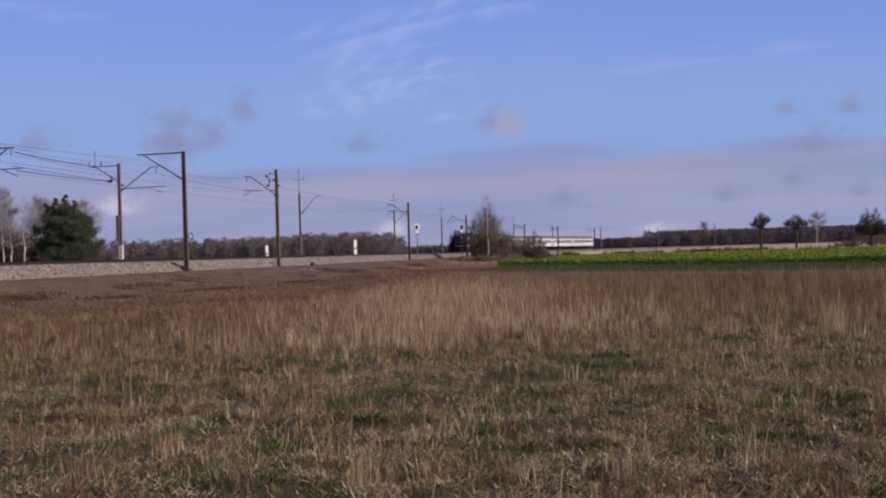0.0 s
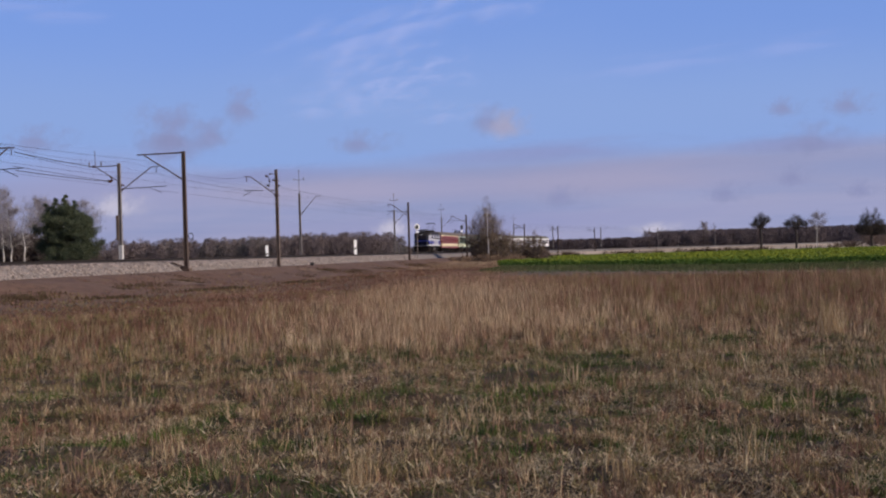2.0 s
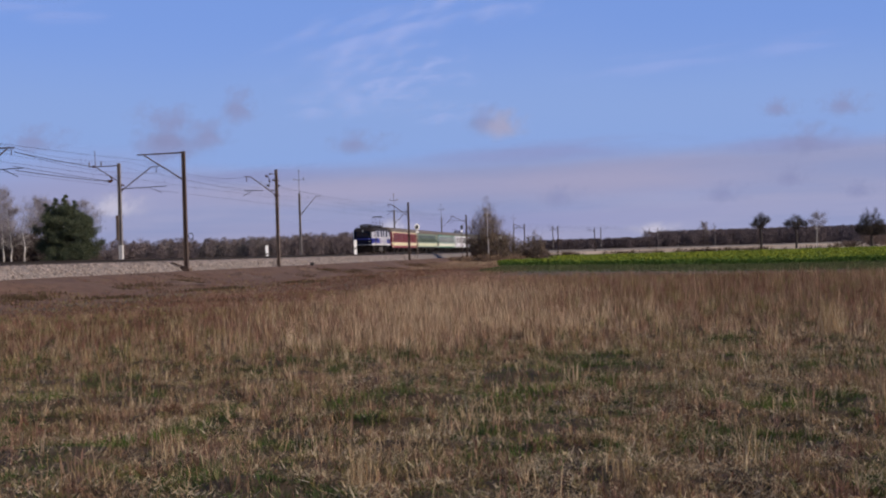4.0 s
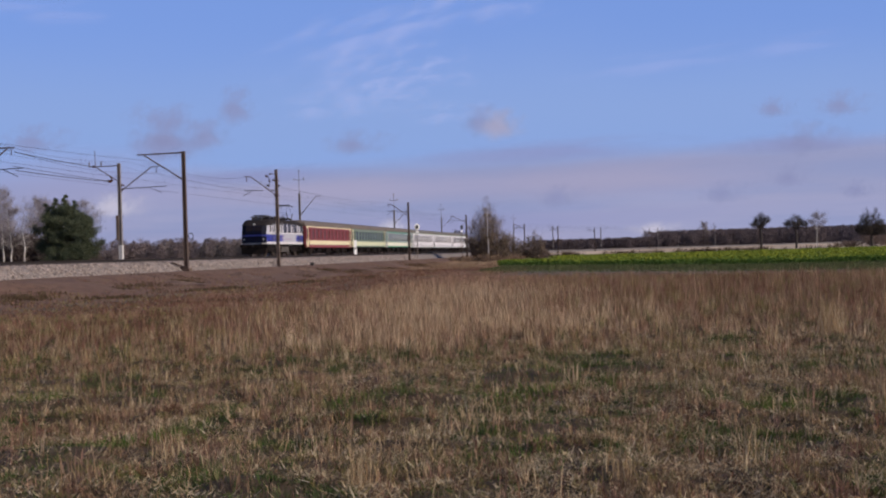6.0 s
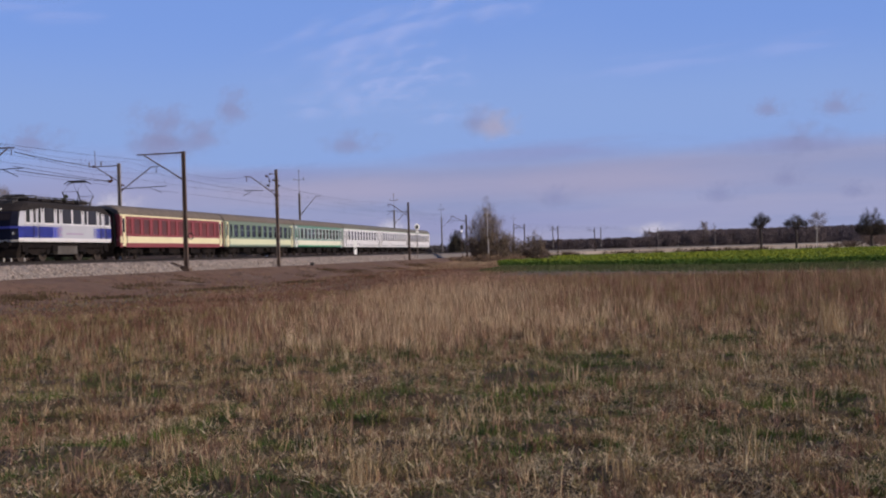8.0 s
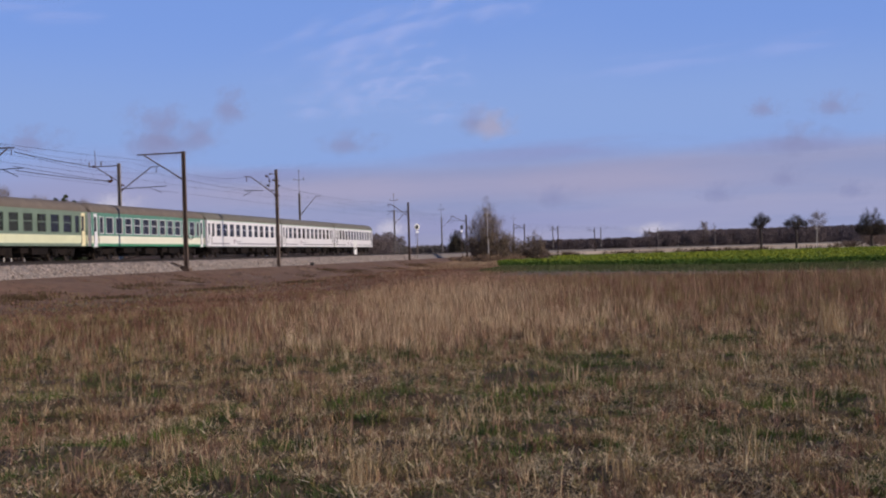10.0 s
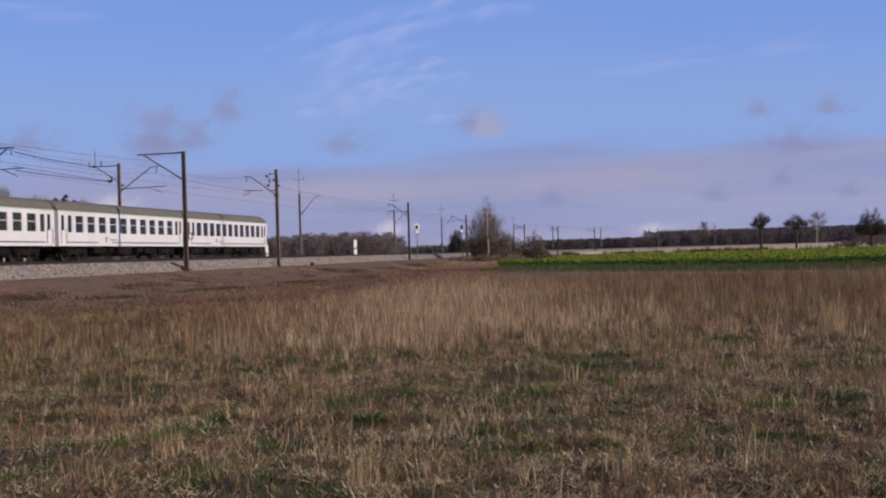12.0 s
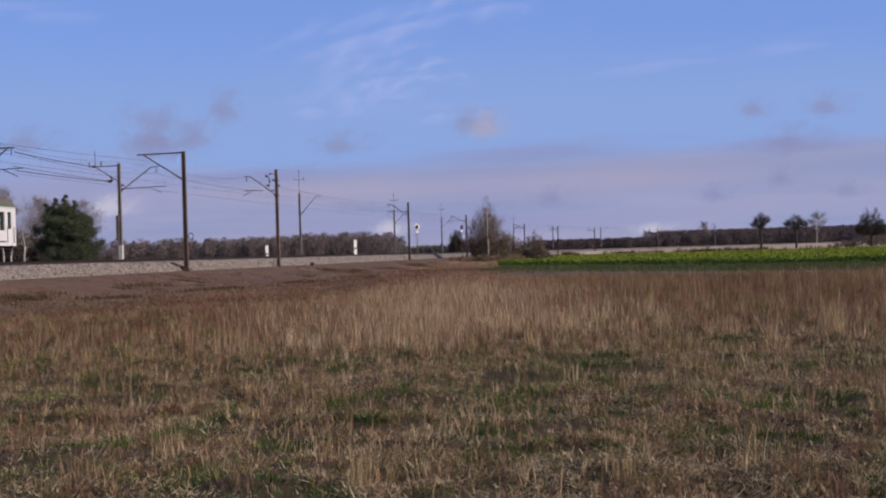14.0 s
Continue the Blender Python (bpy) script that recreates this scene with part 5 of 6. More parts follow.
for lab, tones, n, tall in (("tall stand of dry straw-coloured grass", (0.34, 0.57), 21000, 0.66), ("tall stand of rust and pinkish dry grass", None, 25000, 0.58), ("olive grass among the tall dry stand", (0.66, 0.80), 5500, 0.40)):
    cx, cy = stand_places(n, 18.0, 64.0, 1.0, lambda x, y: tall_here(x, y) * (np.maximum(0.25, 1 - 0.55 * straw_zone(x, y)) if tones is None else straw_zone(x, y) if tones[0] < 0.6 else 1))
    tones = np.clip(rust_tone(cx) + 0.22 * (vnoise(cx, cy * 0.3, 2.2, 95) - 0.5), 0.02, 0.36) if tones is None else tones
    stand("tall_grass", lab, cx, cy, tall * tall_height(cx, cy), tones, 15, 0.050, 0.42, 0.007, 1, 0.00016)
d = 22 + 62 * RNG.random(5600) ** 1.3
x = -0.35 + (d - 29) * 0.012 + RNG.normal(0, 1, len(d)) * (1.3 + 0.03 * d)
keep = (RNG.random(len(d)) < 0.15 + 1.1 * vnoise(x, d, 1.6, 18)) & (away(x, d) > -1)
stand("pale_grass", "bleached swath of tall pale grass across the meadow", x[keep], d[keep], 0.66 * (0.5 + 0.7 * vnoise(x[keep], d[keep], 1.3, 19)), np.clip(0.36 + 0.21 * RNG.random(keep.sum()) - 0.004 * np.maximum(0, d[keep] - 40), 0.2, 0.57), 13, 0.06, 0.4, 0.008, 1, 0.00018)


# rusty dry grass out to the bank and the crop
def dry_here(x, y):
    o = line_offset(x, y)
    front = np.interp(x, [3, 20, 45, 110], [111, 78, 68.5, 53.5])
    return (o > 8.6) * (0.35 + 0.9 * vnoise(x, y, 1.3, 14) * (0.5 + vnoise(x, y, 6.0, 12))) * np.clip((o - 11) / 8, 0.12, 1) * ~((y > front + 16 * (vnoise(x, y * 0.5, 3.0, 96) - 0.45)) & (x > 5))


def dry_height(x, y):
    front = np.interp(x, [3, 20, 45, 110], [111, 78, 68.5, 53.5])
    return (0.5 + 0.7 * vnoise(x, y, 3.0, 15)) * np.clip((away(x, y) + 5) / 14, 0.28, 1) * np.where(x > 0, np.clip((front - y) / 34, 0.15, 1), 1)


for lab, tones, n, tall in (("rust-brown dry grass reaching to the railway bank", None, 36000, 0.56), ("straw-coloured dry grass reaching to the crop", (0.27, 0.58), 24000, 0.58), ("olive grass among the rusty grass", (0.64, 0.78), 9000, 0.40)):
    cx, cy = stand_places(n, 38.0, 175.0, 1.15, lambda x, y: dry_here(x, y) * (np.maximum(0.25, 1 - 0.5 * straw_zone(x, y)) if tones is None else straw_zone(x, y) if tones[0] < 0.6 else vnoise(x, y * 0.4, 5.0, 92)))
    tones = np.clip(rust_tone(cx) + 0.22 * (vnoise(cx, cy * 0.3, 2.2, 95) - 0.5), 0.02, 0.36) if tones is None else tones
    stand("dry_grass", lab, cx, cy, tall * dry_height(cx, cy), tones, 10, 0.10, 0.42, 0.015, 1, 0.00011)

# small heaps of bare earth at the foot of the bank
def earth_heap(x, y, z, w, d, h, seed):
    n, m = 18, 10
    v = [(x, y, z + h)]
    for j in range(1, m + 1):
        for i in range(n):
            th, r = 2 * math.pi * i / n, j / m
            k = 1 + 0.25 * noise.noise((math.cos(th) * 1.3, math.sin(th) * 1.3, seed))
            v.append((x + math.cos(th) * r * w * k, y + math.sin(th) * r * d * k,
                      z + h * (1 - r) ** 1.3 * (1 + 0.5 * noise.noise((r * 3, th, seed))) - 0.12 * r))
    bm = bmesh.new()
    q = [bm.verts.new(p) for p in v]
    for i in range(n):
        bm.faces.new((q[0], q[1 + i], q[1 + (i + 1) % n]))
        for j in range(m - 1):
            a, b = 1 + j * n + i, 1 + j * n + (i + 1) % n
            bm.faces.new((q[a], q[a + n], q[b + n], q[b]))
    tagged(new("earth_heap", to_mesh("earth_heap", bm, M_HEAP, True)), "low heap of bare reddish earth on the railway bank", "earth heap", "earth heaps along the bank")


M_HEAP = mat("heap_earth", (0.165, 0.105, 0.078), 0.95, vary=0.4, scale=2.5, stain=(0.09, 0.052, 0.038), stain_scale=1.2, stain_amount=0.8, bump=0.8, bump_scale=8.0)
for k, (s, o, w, d, h) in enumerate(((46, 9.7, 2.2, 1.2, 0.30), (44, 11.0, 1.6, 1.0, 0.22), (66, 9.4, 2.4, 1.3, 0.34), (63, 10.6, 1.5, 0.9, 0.24), (30, 10.4, 2.4, 1.1, 0.20), (92, 9.6, 2.0, 1.5, 0.22))):
    hx, hy, _ = line_at(s, o)
    earth_heap(float(hx), float(hy), float(bank_height(hx, hy)) - 0.04, w, d, h, k * 3.7)

# sparse tufts and clods on the bare bank
n = 46000
s, o = -8 + 190 * RNG.random(n), 7.9 + 7.5 * RNG.random(n)
x, y, _ = line_at(s, 0.0)
a = np.interp(s, _s, _a)
x, y = x + o * np.cos(a), y - o * np.sin(a)
keep = RNG.random(n) < 2.2 * np.maximum(0, vnoise(x, y, 1.1, 61) - 0.5) + 0.10
x, y = x[keep], y[keep]
blades("bank_tufts", "sparse dead tufts on the bare railway bank", x, y, 0.05 + 0.22 * RNG.random(len(x)) * vnoise(x, y, 1.4, 62), 0.02 + 0.03 * RNG.random(len(x)), 0.3 + 0.9 * RNG.random(len(x)), M_REDDRY, seg=1)
s, o = -16 + 170 * RNG.random(13000) ** 1.2, 8.6 + 20.0 * RNG.random(13000) ** 0.8
keep = RNG.random(13000) < 0.16 + 0.10 * np.maximum(0, o - 10.5) + 1.2 * np.maximum(0, vnoise(s, o * 2.5, 5.0, 67) - 0.5)
bx, by, _ = line_at(s[keep], 0.0)
a = np.interp(s[keep], _s, _a)
bx, by = bx + o[keep] * np.cos(a), by - o[keep] * np.sin(a)
pick = vnoise(bx, by, 4.0, 68) > 0.80
stand("bank_grass", "low rust-brown grass on the bank", bx[~pick], by[~pick], 0.20, np.where(RNG.random((~pick).sum()) < 0.22 * np.clip(-(bx[~pick] + 7) / 5, 0, 1), 0.64 + 0.08 * RNG.random((~pick).sum()), np.clip(0.14 + 0.22 * (vnoise(bx[~pick], by[~pick], 2.0, 69) - 0.5) + RNG.normal(0, 0.07, (~pick).sum()), 0.02, 0.34)), 10, 0.20, 1.2, 0.024)
stand("bank_grass", "low olive grass on the bank", bx[pick], by[pick], 0.14, (0.64, 0.72), 10, 0.18, 1.2, 0.024)
n = 230
s, o = -6 + 150 * RNG.random(n) ** 1.2, 8.8 + 3.6 * RNG.random(n)
o += 1.2 * np.sin(s * 0.35)
keep = vnoise(s, o, 6.0, 66) > 0.42
cx, cy, _ = line_at(s[keep], 0.0)
a = np.interp(s[keep], _s, _a)
cx, cy = cx + o[keep] * np.cos(a), cy - o[keep] * np.sin(a)
k = (len(cx), 60)
x, y = (cx[:, None] + RNG.normal(0, 0.35, k)).ravel(), (cy[:, None] + RNG.normal(0, 0.35, k)).ravel()
blades("bank_clumps", "dark dead clumps along the foot of the bank", x, y, 0.10 + 0.22 * RNG.random(len(x)), 0.02 + 0.03 * RNG.random(len(x)), 0.3 + 0.9 * RNG.random(len(x)), M_CLUMP, seg=1)
patch("bank_clumps", "dark dead clumps at the foot of the bank", M_CLUMP, [(-13.2, 73), (-12.6, 74), (-13.7, 72), (-12.0, 74.5), (-9.2, 87), (-8.8, 88), (-8.4, 87.5), (-9.9, 86), (-15.1, 62), (-14.6, 62.5), (-15.8, 61), (-11.4, 75), (-17.9, 60), (-5.5, 99)], 0.26, 0.40, 80, 1.0, 0.05)
n = 26000
x, y = -8 + 28 * RNG.random(n), 140 + 100 * RNG.random(n)
o = line_offset(x, y)
keep = (o > 9.5) & (RNG.random(n) < np.clip((o - 8.5) / 4, 0.1, 1)) & (x < 6.4 + (y - 150) * 0.1)
x, y = x[keep], y[keep]
h = (0.3 + 0.5 * RNG.random(len(x))) * (0.3 + 0.8 * vnoise(x, y, 2.0, 63)) * np.clip((line_offset(x, y) - 8) / 5, 0.3, 1) * np.clip((y - 150) / 50, 0.3, 1)
blades("rank_grass", "rank dry grass round the bushes", x, y, h, 0.05 + 0.05 * RNG.random(len(x)), 0.1 + 0.6 * RNG.random(len(x)), M_SWATH, seg=1)

# the green margin before the crop
x = 3 + 75 * RNG.random(90000)
f0, f1 = np.interp(x, [3, 20, 45, 110], [111, 78, 68.5, 53.5]), np.interp(x, [6.3, 23, 45, 110], [150, 102.5, 89.5, 71])
y = f0 - 9 + (f1 - f0 + 9) * RNG.random(len(x)) ** 0.45
keep = (np.abs(x) < 0.36 * y) & (x > 3 + (y - 118) * 0.12)
x, y = x[keep], y[keep]
blades("margin_grass", "low green grass strip before the rape field", x, y, 0.12 + 0.2 * RNG.random(len(x)), 0.03 + 0.03 * RNG.random(len(x)), 0.2 + 0.5 * RNG.random(len(x)), M_MARGIN, seg=1)

# ---------- rape field ----------
M_RAPE = plant_mat("rape_leaves", [(0.05, 0.10, 0.02), (0.085, 0.15, 0.03), (0.11, 0.18, 0.035), (0.07, 0.13, 0.03)])
M_RAPETOP = plant_mat("rape_flowers", [(0.10, 0.17, 0.03), (0.17, 0.23, 0.03), (0.33, 0.33, 0.03), (0.16, 0.22, 0.03), (0.25, 0.275, 0.03)], patch=(0.13, 0.2, 0.035), patch_scale=0.05, patch_amount=0.6)


def leaf_cloud(name, label, c, size, material, category, flat=0.5, kind="stuff", parent=None):
    """Small four-cornered leaves at the places c, turned at random."""
    n = len(c)
    a = RNG.normal(0, 1, (n, 3))
    a[:, 2] *= flat
    a /= np.linalg.norm(a, axis=1)[:, None]
    b = np.cross(a, RNG.normal(0, 1, (n, 3)))
    b /= np.linalg.norm(b, axis=1)[:, None]
    s = np.broadcast_to(np.asarray(size), (n,))[:, None]
    v = np.stack([c - a * s, c - b * s * 0.45, c + a * s, c + b * s * 0.45], 1).reshape(-1, 3)
    f = np.arange(n * 4).reshape(n, 4)
    me = sheet(name, v, f, material)
    if parent is not None:
        return part(name, me, None, parent)
    return tagged(new(name, me), label, category, kind=kind)


def rape_depth(x):
    return np.interp(x, [5.6, 6.3, 23, 45, 110, 200], [230, 150, 102.5, 89.5, 71, 47])


n = 100000
x = 5.6 + 112 * RNG.random(n)
d = 26 * RNG.random(n) ** 1.7
y = rape_depth(x) + d
keep = (x < 0.36 * y) & (x > 5.6 + (y - 150) * 0.08)
x, y = x[keep], y[keep]
z = (0.46 + 0.14 * vnoise(x, y, 3.0, 31)) * RNG.random(len(x)) ** 0.7
leaf_cloud("rape_field", "dense green rape plants at the edge of the field", np.stack([x, y, z], -1), 0.07 + 0.06 * RNG.random(len(x)), M_RAPE, "crop")
n = 110000
x = 5.6 + 132 * RNG.random(n)
y = rape_depth(x) + 1 + 190 * RNG.random(n) ** 1.5
keep = (x < 0.36 * y) & (x > 5.6 + (y - 150) * 0.08) & (line_offset(x, y) > 14) & ((x > 18) | (y < 192))
x, y = x[keep], y[keep]
z = 0.34 + 0.18 * vnoise(x, y, 3.0, 31) + 0.10 * RNG.random(len(x))
leaf_cloud("rape_flowers", "yellow-green budding tops of the rape field", np.stack([x, y, z], -1), 0.10 + 0.10 * RNG.random(len(x)), M_RAPETOP, "crop", flat=0.25)

# ---------- trees ----------
RNG = np.random.default_rng(21)
M_BARK = mat("bark_brown", (0.10, 0.075, 0.06), 0.95, vary=0.3, scale=6.0)
M_BARKDARK = mat("bark_dark", (0.055, 0.045, 0.04), 0.95, vary=0.3, scale=6.0)
M_BIRCH = mat("bark_birch", (0.62, 0.58, 0.54), 0.85, vary=0.2, scale=5.0, stain=(0.08, 0.07, 0.06), stain_scale=4.0, stain_amount=0.9)
M_TWIG = plant_mat("twigs_brown", [(0.14, 0.10, 0.086), (0.19, 0.138, 0.115), (0.24, 0.178, 0.145)], through_light=0.0)
M_THICKET = plant_mat("thicket_stems", [(0.062, 0.048, 0.046), (0.092, 0.07, 0.066), (0.118, 0.09, 0.083)], through_light=0.0)
M_TWIGPALE = plant_mat("twigs_pale", [(0.20, 0.17, 0.17), (0.27, 0.235, 0.235), (0.155, 0.13, 0.13)], through_light=0.0)
M_TWIGBUD = plant_mat("twigs_budding", [(0.145, 0.11, 0.096), (0.195, 0.147, 0.122), (0.23, 0.175, 0.12), (0.15, 0.115, 0.092)], through_light=0.1)
M_BRAMBLE = plant_mat("bramble_stems", [(0.17, 0.105, 0.075), (0.25, 0.165, 0.115), (0.30, 0.21, 0.15), (0.15, 0.11, 0.06)], through_light=0.0)
M_TWIGDARK = plant_mat("twigs_dark", [(0.038, 0.033, 0.028), (0.06, 0.048, 0.04), (0.05, 0.05, 0.034)], through_light=0.0)
# far twigs and pines: distance haze painted in as paler, mauve-grey colour
M_WOODFAR = plant_mat("hazed_far_twigs", [(0.148, 0.116, 0.119), (0.162, 0.127, 0.129), (0.178, 0.138, 0.136), (0.142, 0.115, 0.116)], patch=(0.14, 0.138, 0.128), patch_scale=0.03, patch_amount=0.6, through_light=0.0)
M_WOODHORIZON = plant_mat("hazed_horizon_twigs", [(0.108, 0.086, 0.092), (0.122, 0.096, 0.100), (0.136, 0.106, 0.108)], through_light=0.0)
M_PINEFAR = plant_mat("hazed_far_pines", [(0.125, 0.105, 0.125), (0.145, 0.12, 0.136), (0.16, 0.128, 0.14)], through_light=0.0)
M_NEEDLE = plant_mat("pine_needles", [(0.046, 0.060, 0.036), (0.078, 0.094, 0.056), (0.112, 0.126, 0.078), (0.064, 0.078, 0.048)], through_light=0.2)


def twig_arrays(p, q, w):
    """Thin tapering slivers from p to q."""
    n = len(p)
    d = q - p
    side = np.cross(d, RNG.normal(0, 1, (n, 3)))
    side /= np.maximum(np.linalg.norm(side, axis=1), 1e-6)[:, None]
    side *= np.broadcast_to(np.asarray(w), (n,))[:, None] / 2
    v = np.stack([p - side, p + side, q], 1).reshape(-1, 3)
    return v, np.arange(n * 3).reshape(n, 3)


def limbs(bm, h, spread, first, count, r0, seed, up=0.5):
    """Trunk and limbs; returns limb tips and mid points to grow twigs from."""
    rg = random.Random(seed)
    pts = [Vector((0, 0, -0.2))]
    k = 7
    for i in range(1, k + 1):
        pts.append(Vector((rg.uniform(-1, 1) * 0.03 * h * i / k, rg.uniform(-1, 1) * 0.03 * h * i / k, h * 0.92 * i / k)))
    for i in range(k):
        rod(bm, pts[i], pts[i + 1], r0 * (1 - 0.85 * i / k), r0 * (1 - 0.85 * (i + 1) / k), n=6)
    grow = []
    for j in range(count):
        u = first + (0.95 - first) * (j + rg.random()) / count
        a = pts[min(k - 1, int(u * k))].lerp(pts[min(k, int(u * k) + 1)], u * k - int(u * k))
        th = rg.uniform(0, 6.283)
        v = (u - first) / (1 - first)
        ln = spread * (0.30 + 0.80 * math.sqrt(max(0.0, 1 - v * v))) * rg.uniform(0.6, 1.0)
        b = a + Vector((math.cos(th) * ln, math.sin(th) * ln, ln * up * rg.uniform(0.5, 1.5)))
        m = a.lerp(b, 0.5) + Vector((0, 0, -0.06 * ln))
        r = r0 * 0.35 * (1.1 - u)
        rod(bm, a, m, r, r * 0.6, n=4)
        rod(bm, m, b, r * 0.6, r * 0.2, n=4)
        grow += [(a.lerp(m, 0.6), ln), (m, ln), (m.lerp(b, 0.5), ln), (b, ln), (b, ln)]
    grow += [(pts[-1], spread * 0.6)] * 3
    return grow


def bare_tree(x, y, h, spread, label, bark, twig, name="tree", seed=1, first=0.3, count=22, r0=0.16, twigs=2600, tw=0.03, tl=0.8, up=0.6, z=0.0):
    root = thing(name, label, "tree", pose(x, y, z))
    bm = bmesh.new()
    grow = limbs(bm, h, spread, first, count, r0, seed, up)
    part("trunk", bm, bark, root)
    g = np.array([tuple(p) for p, _ in grow])
    ln = np.array([l for _, l in grow])
    pick = RNG.integers(0, len(g), twigs)
    p = g[pick] + RNG.normal(0, 0.16, (twigs, 3)) * ln[pick][:, None]
    d = RNG.normal(0, 1, (twigs, 3))
    d[:, 2] = np.abs(d[:, 2]) * 0.7 + 0.25
    d /= np.linalg.norm(d, axis=1)[:, None]
    q = p + d * (tl * (0.4 + 0.8 * RNG.random(twigs)))[:, None]
    v, f = twig_arrays(p, q, tw)
    part("crown", sheet("crown", v, f, twig), None, root)
    return root


def crowned_tree(x, y, fork, label, name, seed, lobes, r0, twigs):
    """A short-trunked tree whose limbs fan out into rounded lobes (offset, middle height, half width, half height)."""
    root = thing(name, label, "tree", pose(x, y, 0.0))
    rg = np.random.default_rng(seed)
    bm = bmesh.new()
    rod(bm, (0, 0, -0.3), (0.1, 0, fork * 0.55), r0, r0 * 0.8, n=8)
    rod(bm, (0.1, 0, fork * 0.55), (0, 0.1, fork), r0 * 0.8, r0 * 0.62, n=8)
    A, B = [], []
    for cx, cz, hw, hh in lobes:
        for k in range(26):
            d = rg.normal(0, 1, 3)
            d[2] = abs(d[2]) * 1.2 - 0.25
            d /= np.linalg.norm(d)
            tip = np.array([cx, 0, cz]) + d * np.array([hw, hw, hh]) * (0.72 + 0.26 * rg.random())
            mid = np.array([cx * 0.5, 0, fork + (tip[2] - fork) * 0.35]) + 0.35 * (tip - np.array([cx, 0, tip[2]]))
            rod(bm, (0, 0.1, fork * 0.97), mid, r0 * 0.15, r0 * 0.10, n=4)
            rod(bm, mid, tip, r0 * 0.10, 0.03, n=4)
            A.append(mid)
            B.append(tip)
    part("trunk", bm, M_BARKDARK, root)
    A, B = np.array(A), np.array(B)
    n = twigs * len(lobes)
    k = rg.integers(0, len(A), n)
    p = A[k] + (B[k] - A[k]) * (0.5 + 0.5 * rg.random(n) ** 0.5)[:, None] + rg.normal(0, 0.34, (n, 3))
    d = rg.normal(0, 1, (n, 3)) + np.array([0, 0, 0.35])
    d /= np.linalg.norm(d, axis=1)[:, None]
    v, f = twig_arrays(p, p + d * (0.45 + 0.5 * rg.random(n))[:, None], 0.06)
    part("crown", sheet("crown", v, f, M_TWIGDARK), None, root)
    return root


def shrub(x, y, h, w, label, twig, twigs=4200, tw=0.035, name="bush", z=0.0, bark=None, cone=0.45):
    """Many thin stems from one stool, branching into twigs."""
    root = thing(name, label, "bush", pose(x, y, z))
    bm = bmesh.new()
    ends = []
    for i in range(26 if cone < 0.6 else 60):
        th = RNG.random() * 6.283
        r = w * 0.5 * math.sqrt(RNG.random())
        hh = h * (1 - cone * (r / (w * 0.5)) ** (2 if cone < 0.6 else 1.2)) * (0.65 + 0.3 * RNG.random())
        a = Vector((math.cos(th) * r * 0.35, math.sin(th) * r * 0.35, -0.1))
        b = Vector((math.cos(th) * r, math.sin(th) * r, hh))
        rod(bm, a, b, 0.045, 0.012, n=4)
        ends.append((a, b))
    part("stems", bm, bark or M_BARK, root)
    A = np.array([tuple(e[0]) for e in ends])
    B = np.array([tuple(e[1]) for e in ends])
    k = RNG.integers(0, len(ends), twigs)
    u = 0.12 + 0.88 * RNG.random(twigs) ** 0.8
    p = A[k] + (B[k] - A[k]) * u[:, None] + RNG.normal(0, 0.05 * w, (twigs, 3)) * np.array([1, 1, 0.4])
    p[:, 2] = np.maximum(p[:, 2], 0.05)
    d = RNG.normal(0, 1, (twigs, 3))
    d[:, 2] = np.abs(d[:, 2]) + 0.3
    d /= np.linalg.norm(d, axis=1)[:, None]
    q = p + d * (0.10 * h * (0.5 + RNG.random(twigs)))[:, None]
    v, f = twig_arrays(p, q, tw)
    part("crown", sheet("crown", v, f, twig), None, root)
    return root


def pine(x, y, h, w, label, z=0.0):
    root = thing("pine_tree", label, "tree", pose(x, y, z))
    bm = bmesh.new()
    rod(bm, (0, 0, -0.2), (0.1, 0, h * 0.9), 0.2, 0.04, n=8)
    centres = []
    for i in range(300):
        u = RNG.random() ** 0.8
        zc = h * (0.08 + 0.77 * u)
        th = RNG.random() * 6.283
        zc *= 1 - 0.10 * max(0.0, math.cos(th))
        wid = w * 0.5 * (((1 - u) / 0.3) ** 0.4 if u > 0.7 else 0.94 + 0.06 * u / 0.7) * (0.88 + 0.12 * math.sin(zc * 4.0 + th * 2))
        r = wid * (0.12 + 0.85 * RNG.random() ** 0.55)
        c = Vector((math.cos(th) * r, math.sin(th) * r, zc + 0.12 * r))
        rod(bm, (0, 0, zc - 0.15), c, 0.05, 0.015, n=4)
        centres.append((c, 0.32 + 0.32 * RNG.random()))
    for dx, zz in ((-1.35, 0.96), (-0.35, 1.0), (-2.2, 0.9), (0.5, 0.93)):
        for k in range(5):
            centres.append((Vector((dx * w * 0.14 + RNG.normal(0, 0.12), RNG.normal(0, 0.2), h * (zz - 0.045 * k))), 0.14 + 0.07 * k))
    part("trunk", bm, M_BARK, root)
    per = 250
    C = np.array([tuple(c) for c, _ in centres])
    R = np.array([r for _, r in centres])
    n = per * len(C)
    k = np.repeat(np.arange(len(C)), per)
    p = C[k] + RNG.normal(0, 0.55, (n, 3)) * R[k][:, None] * np.array([1, 1, 0.75])
    d = RNG.normal(0, 1, (n, 3)) + np.array([0, 0, 0.5])
    d /= np.linalg.norm(d, axis=1)[:, None]
    v, f = twig_arrays(p, p + d * (0.16 + 0.14 * RNG.random(n))[:, None], 0.056)
    part("crown", sheet("crown", v, f, M_NEEDLE), None, root)
    return root


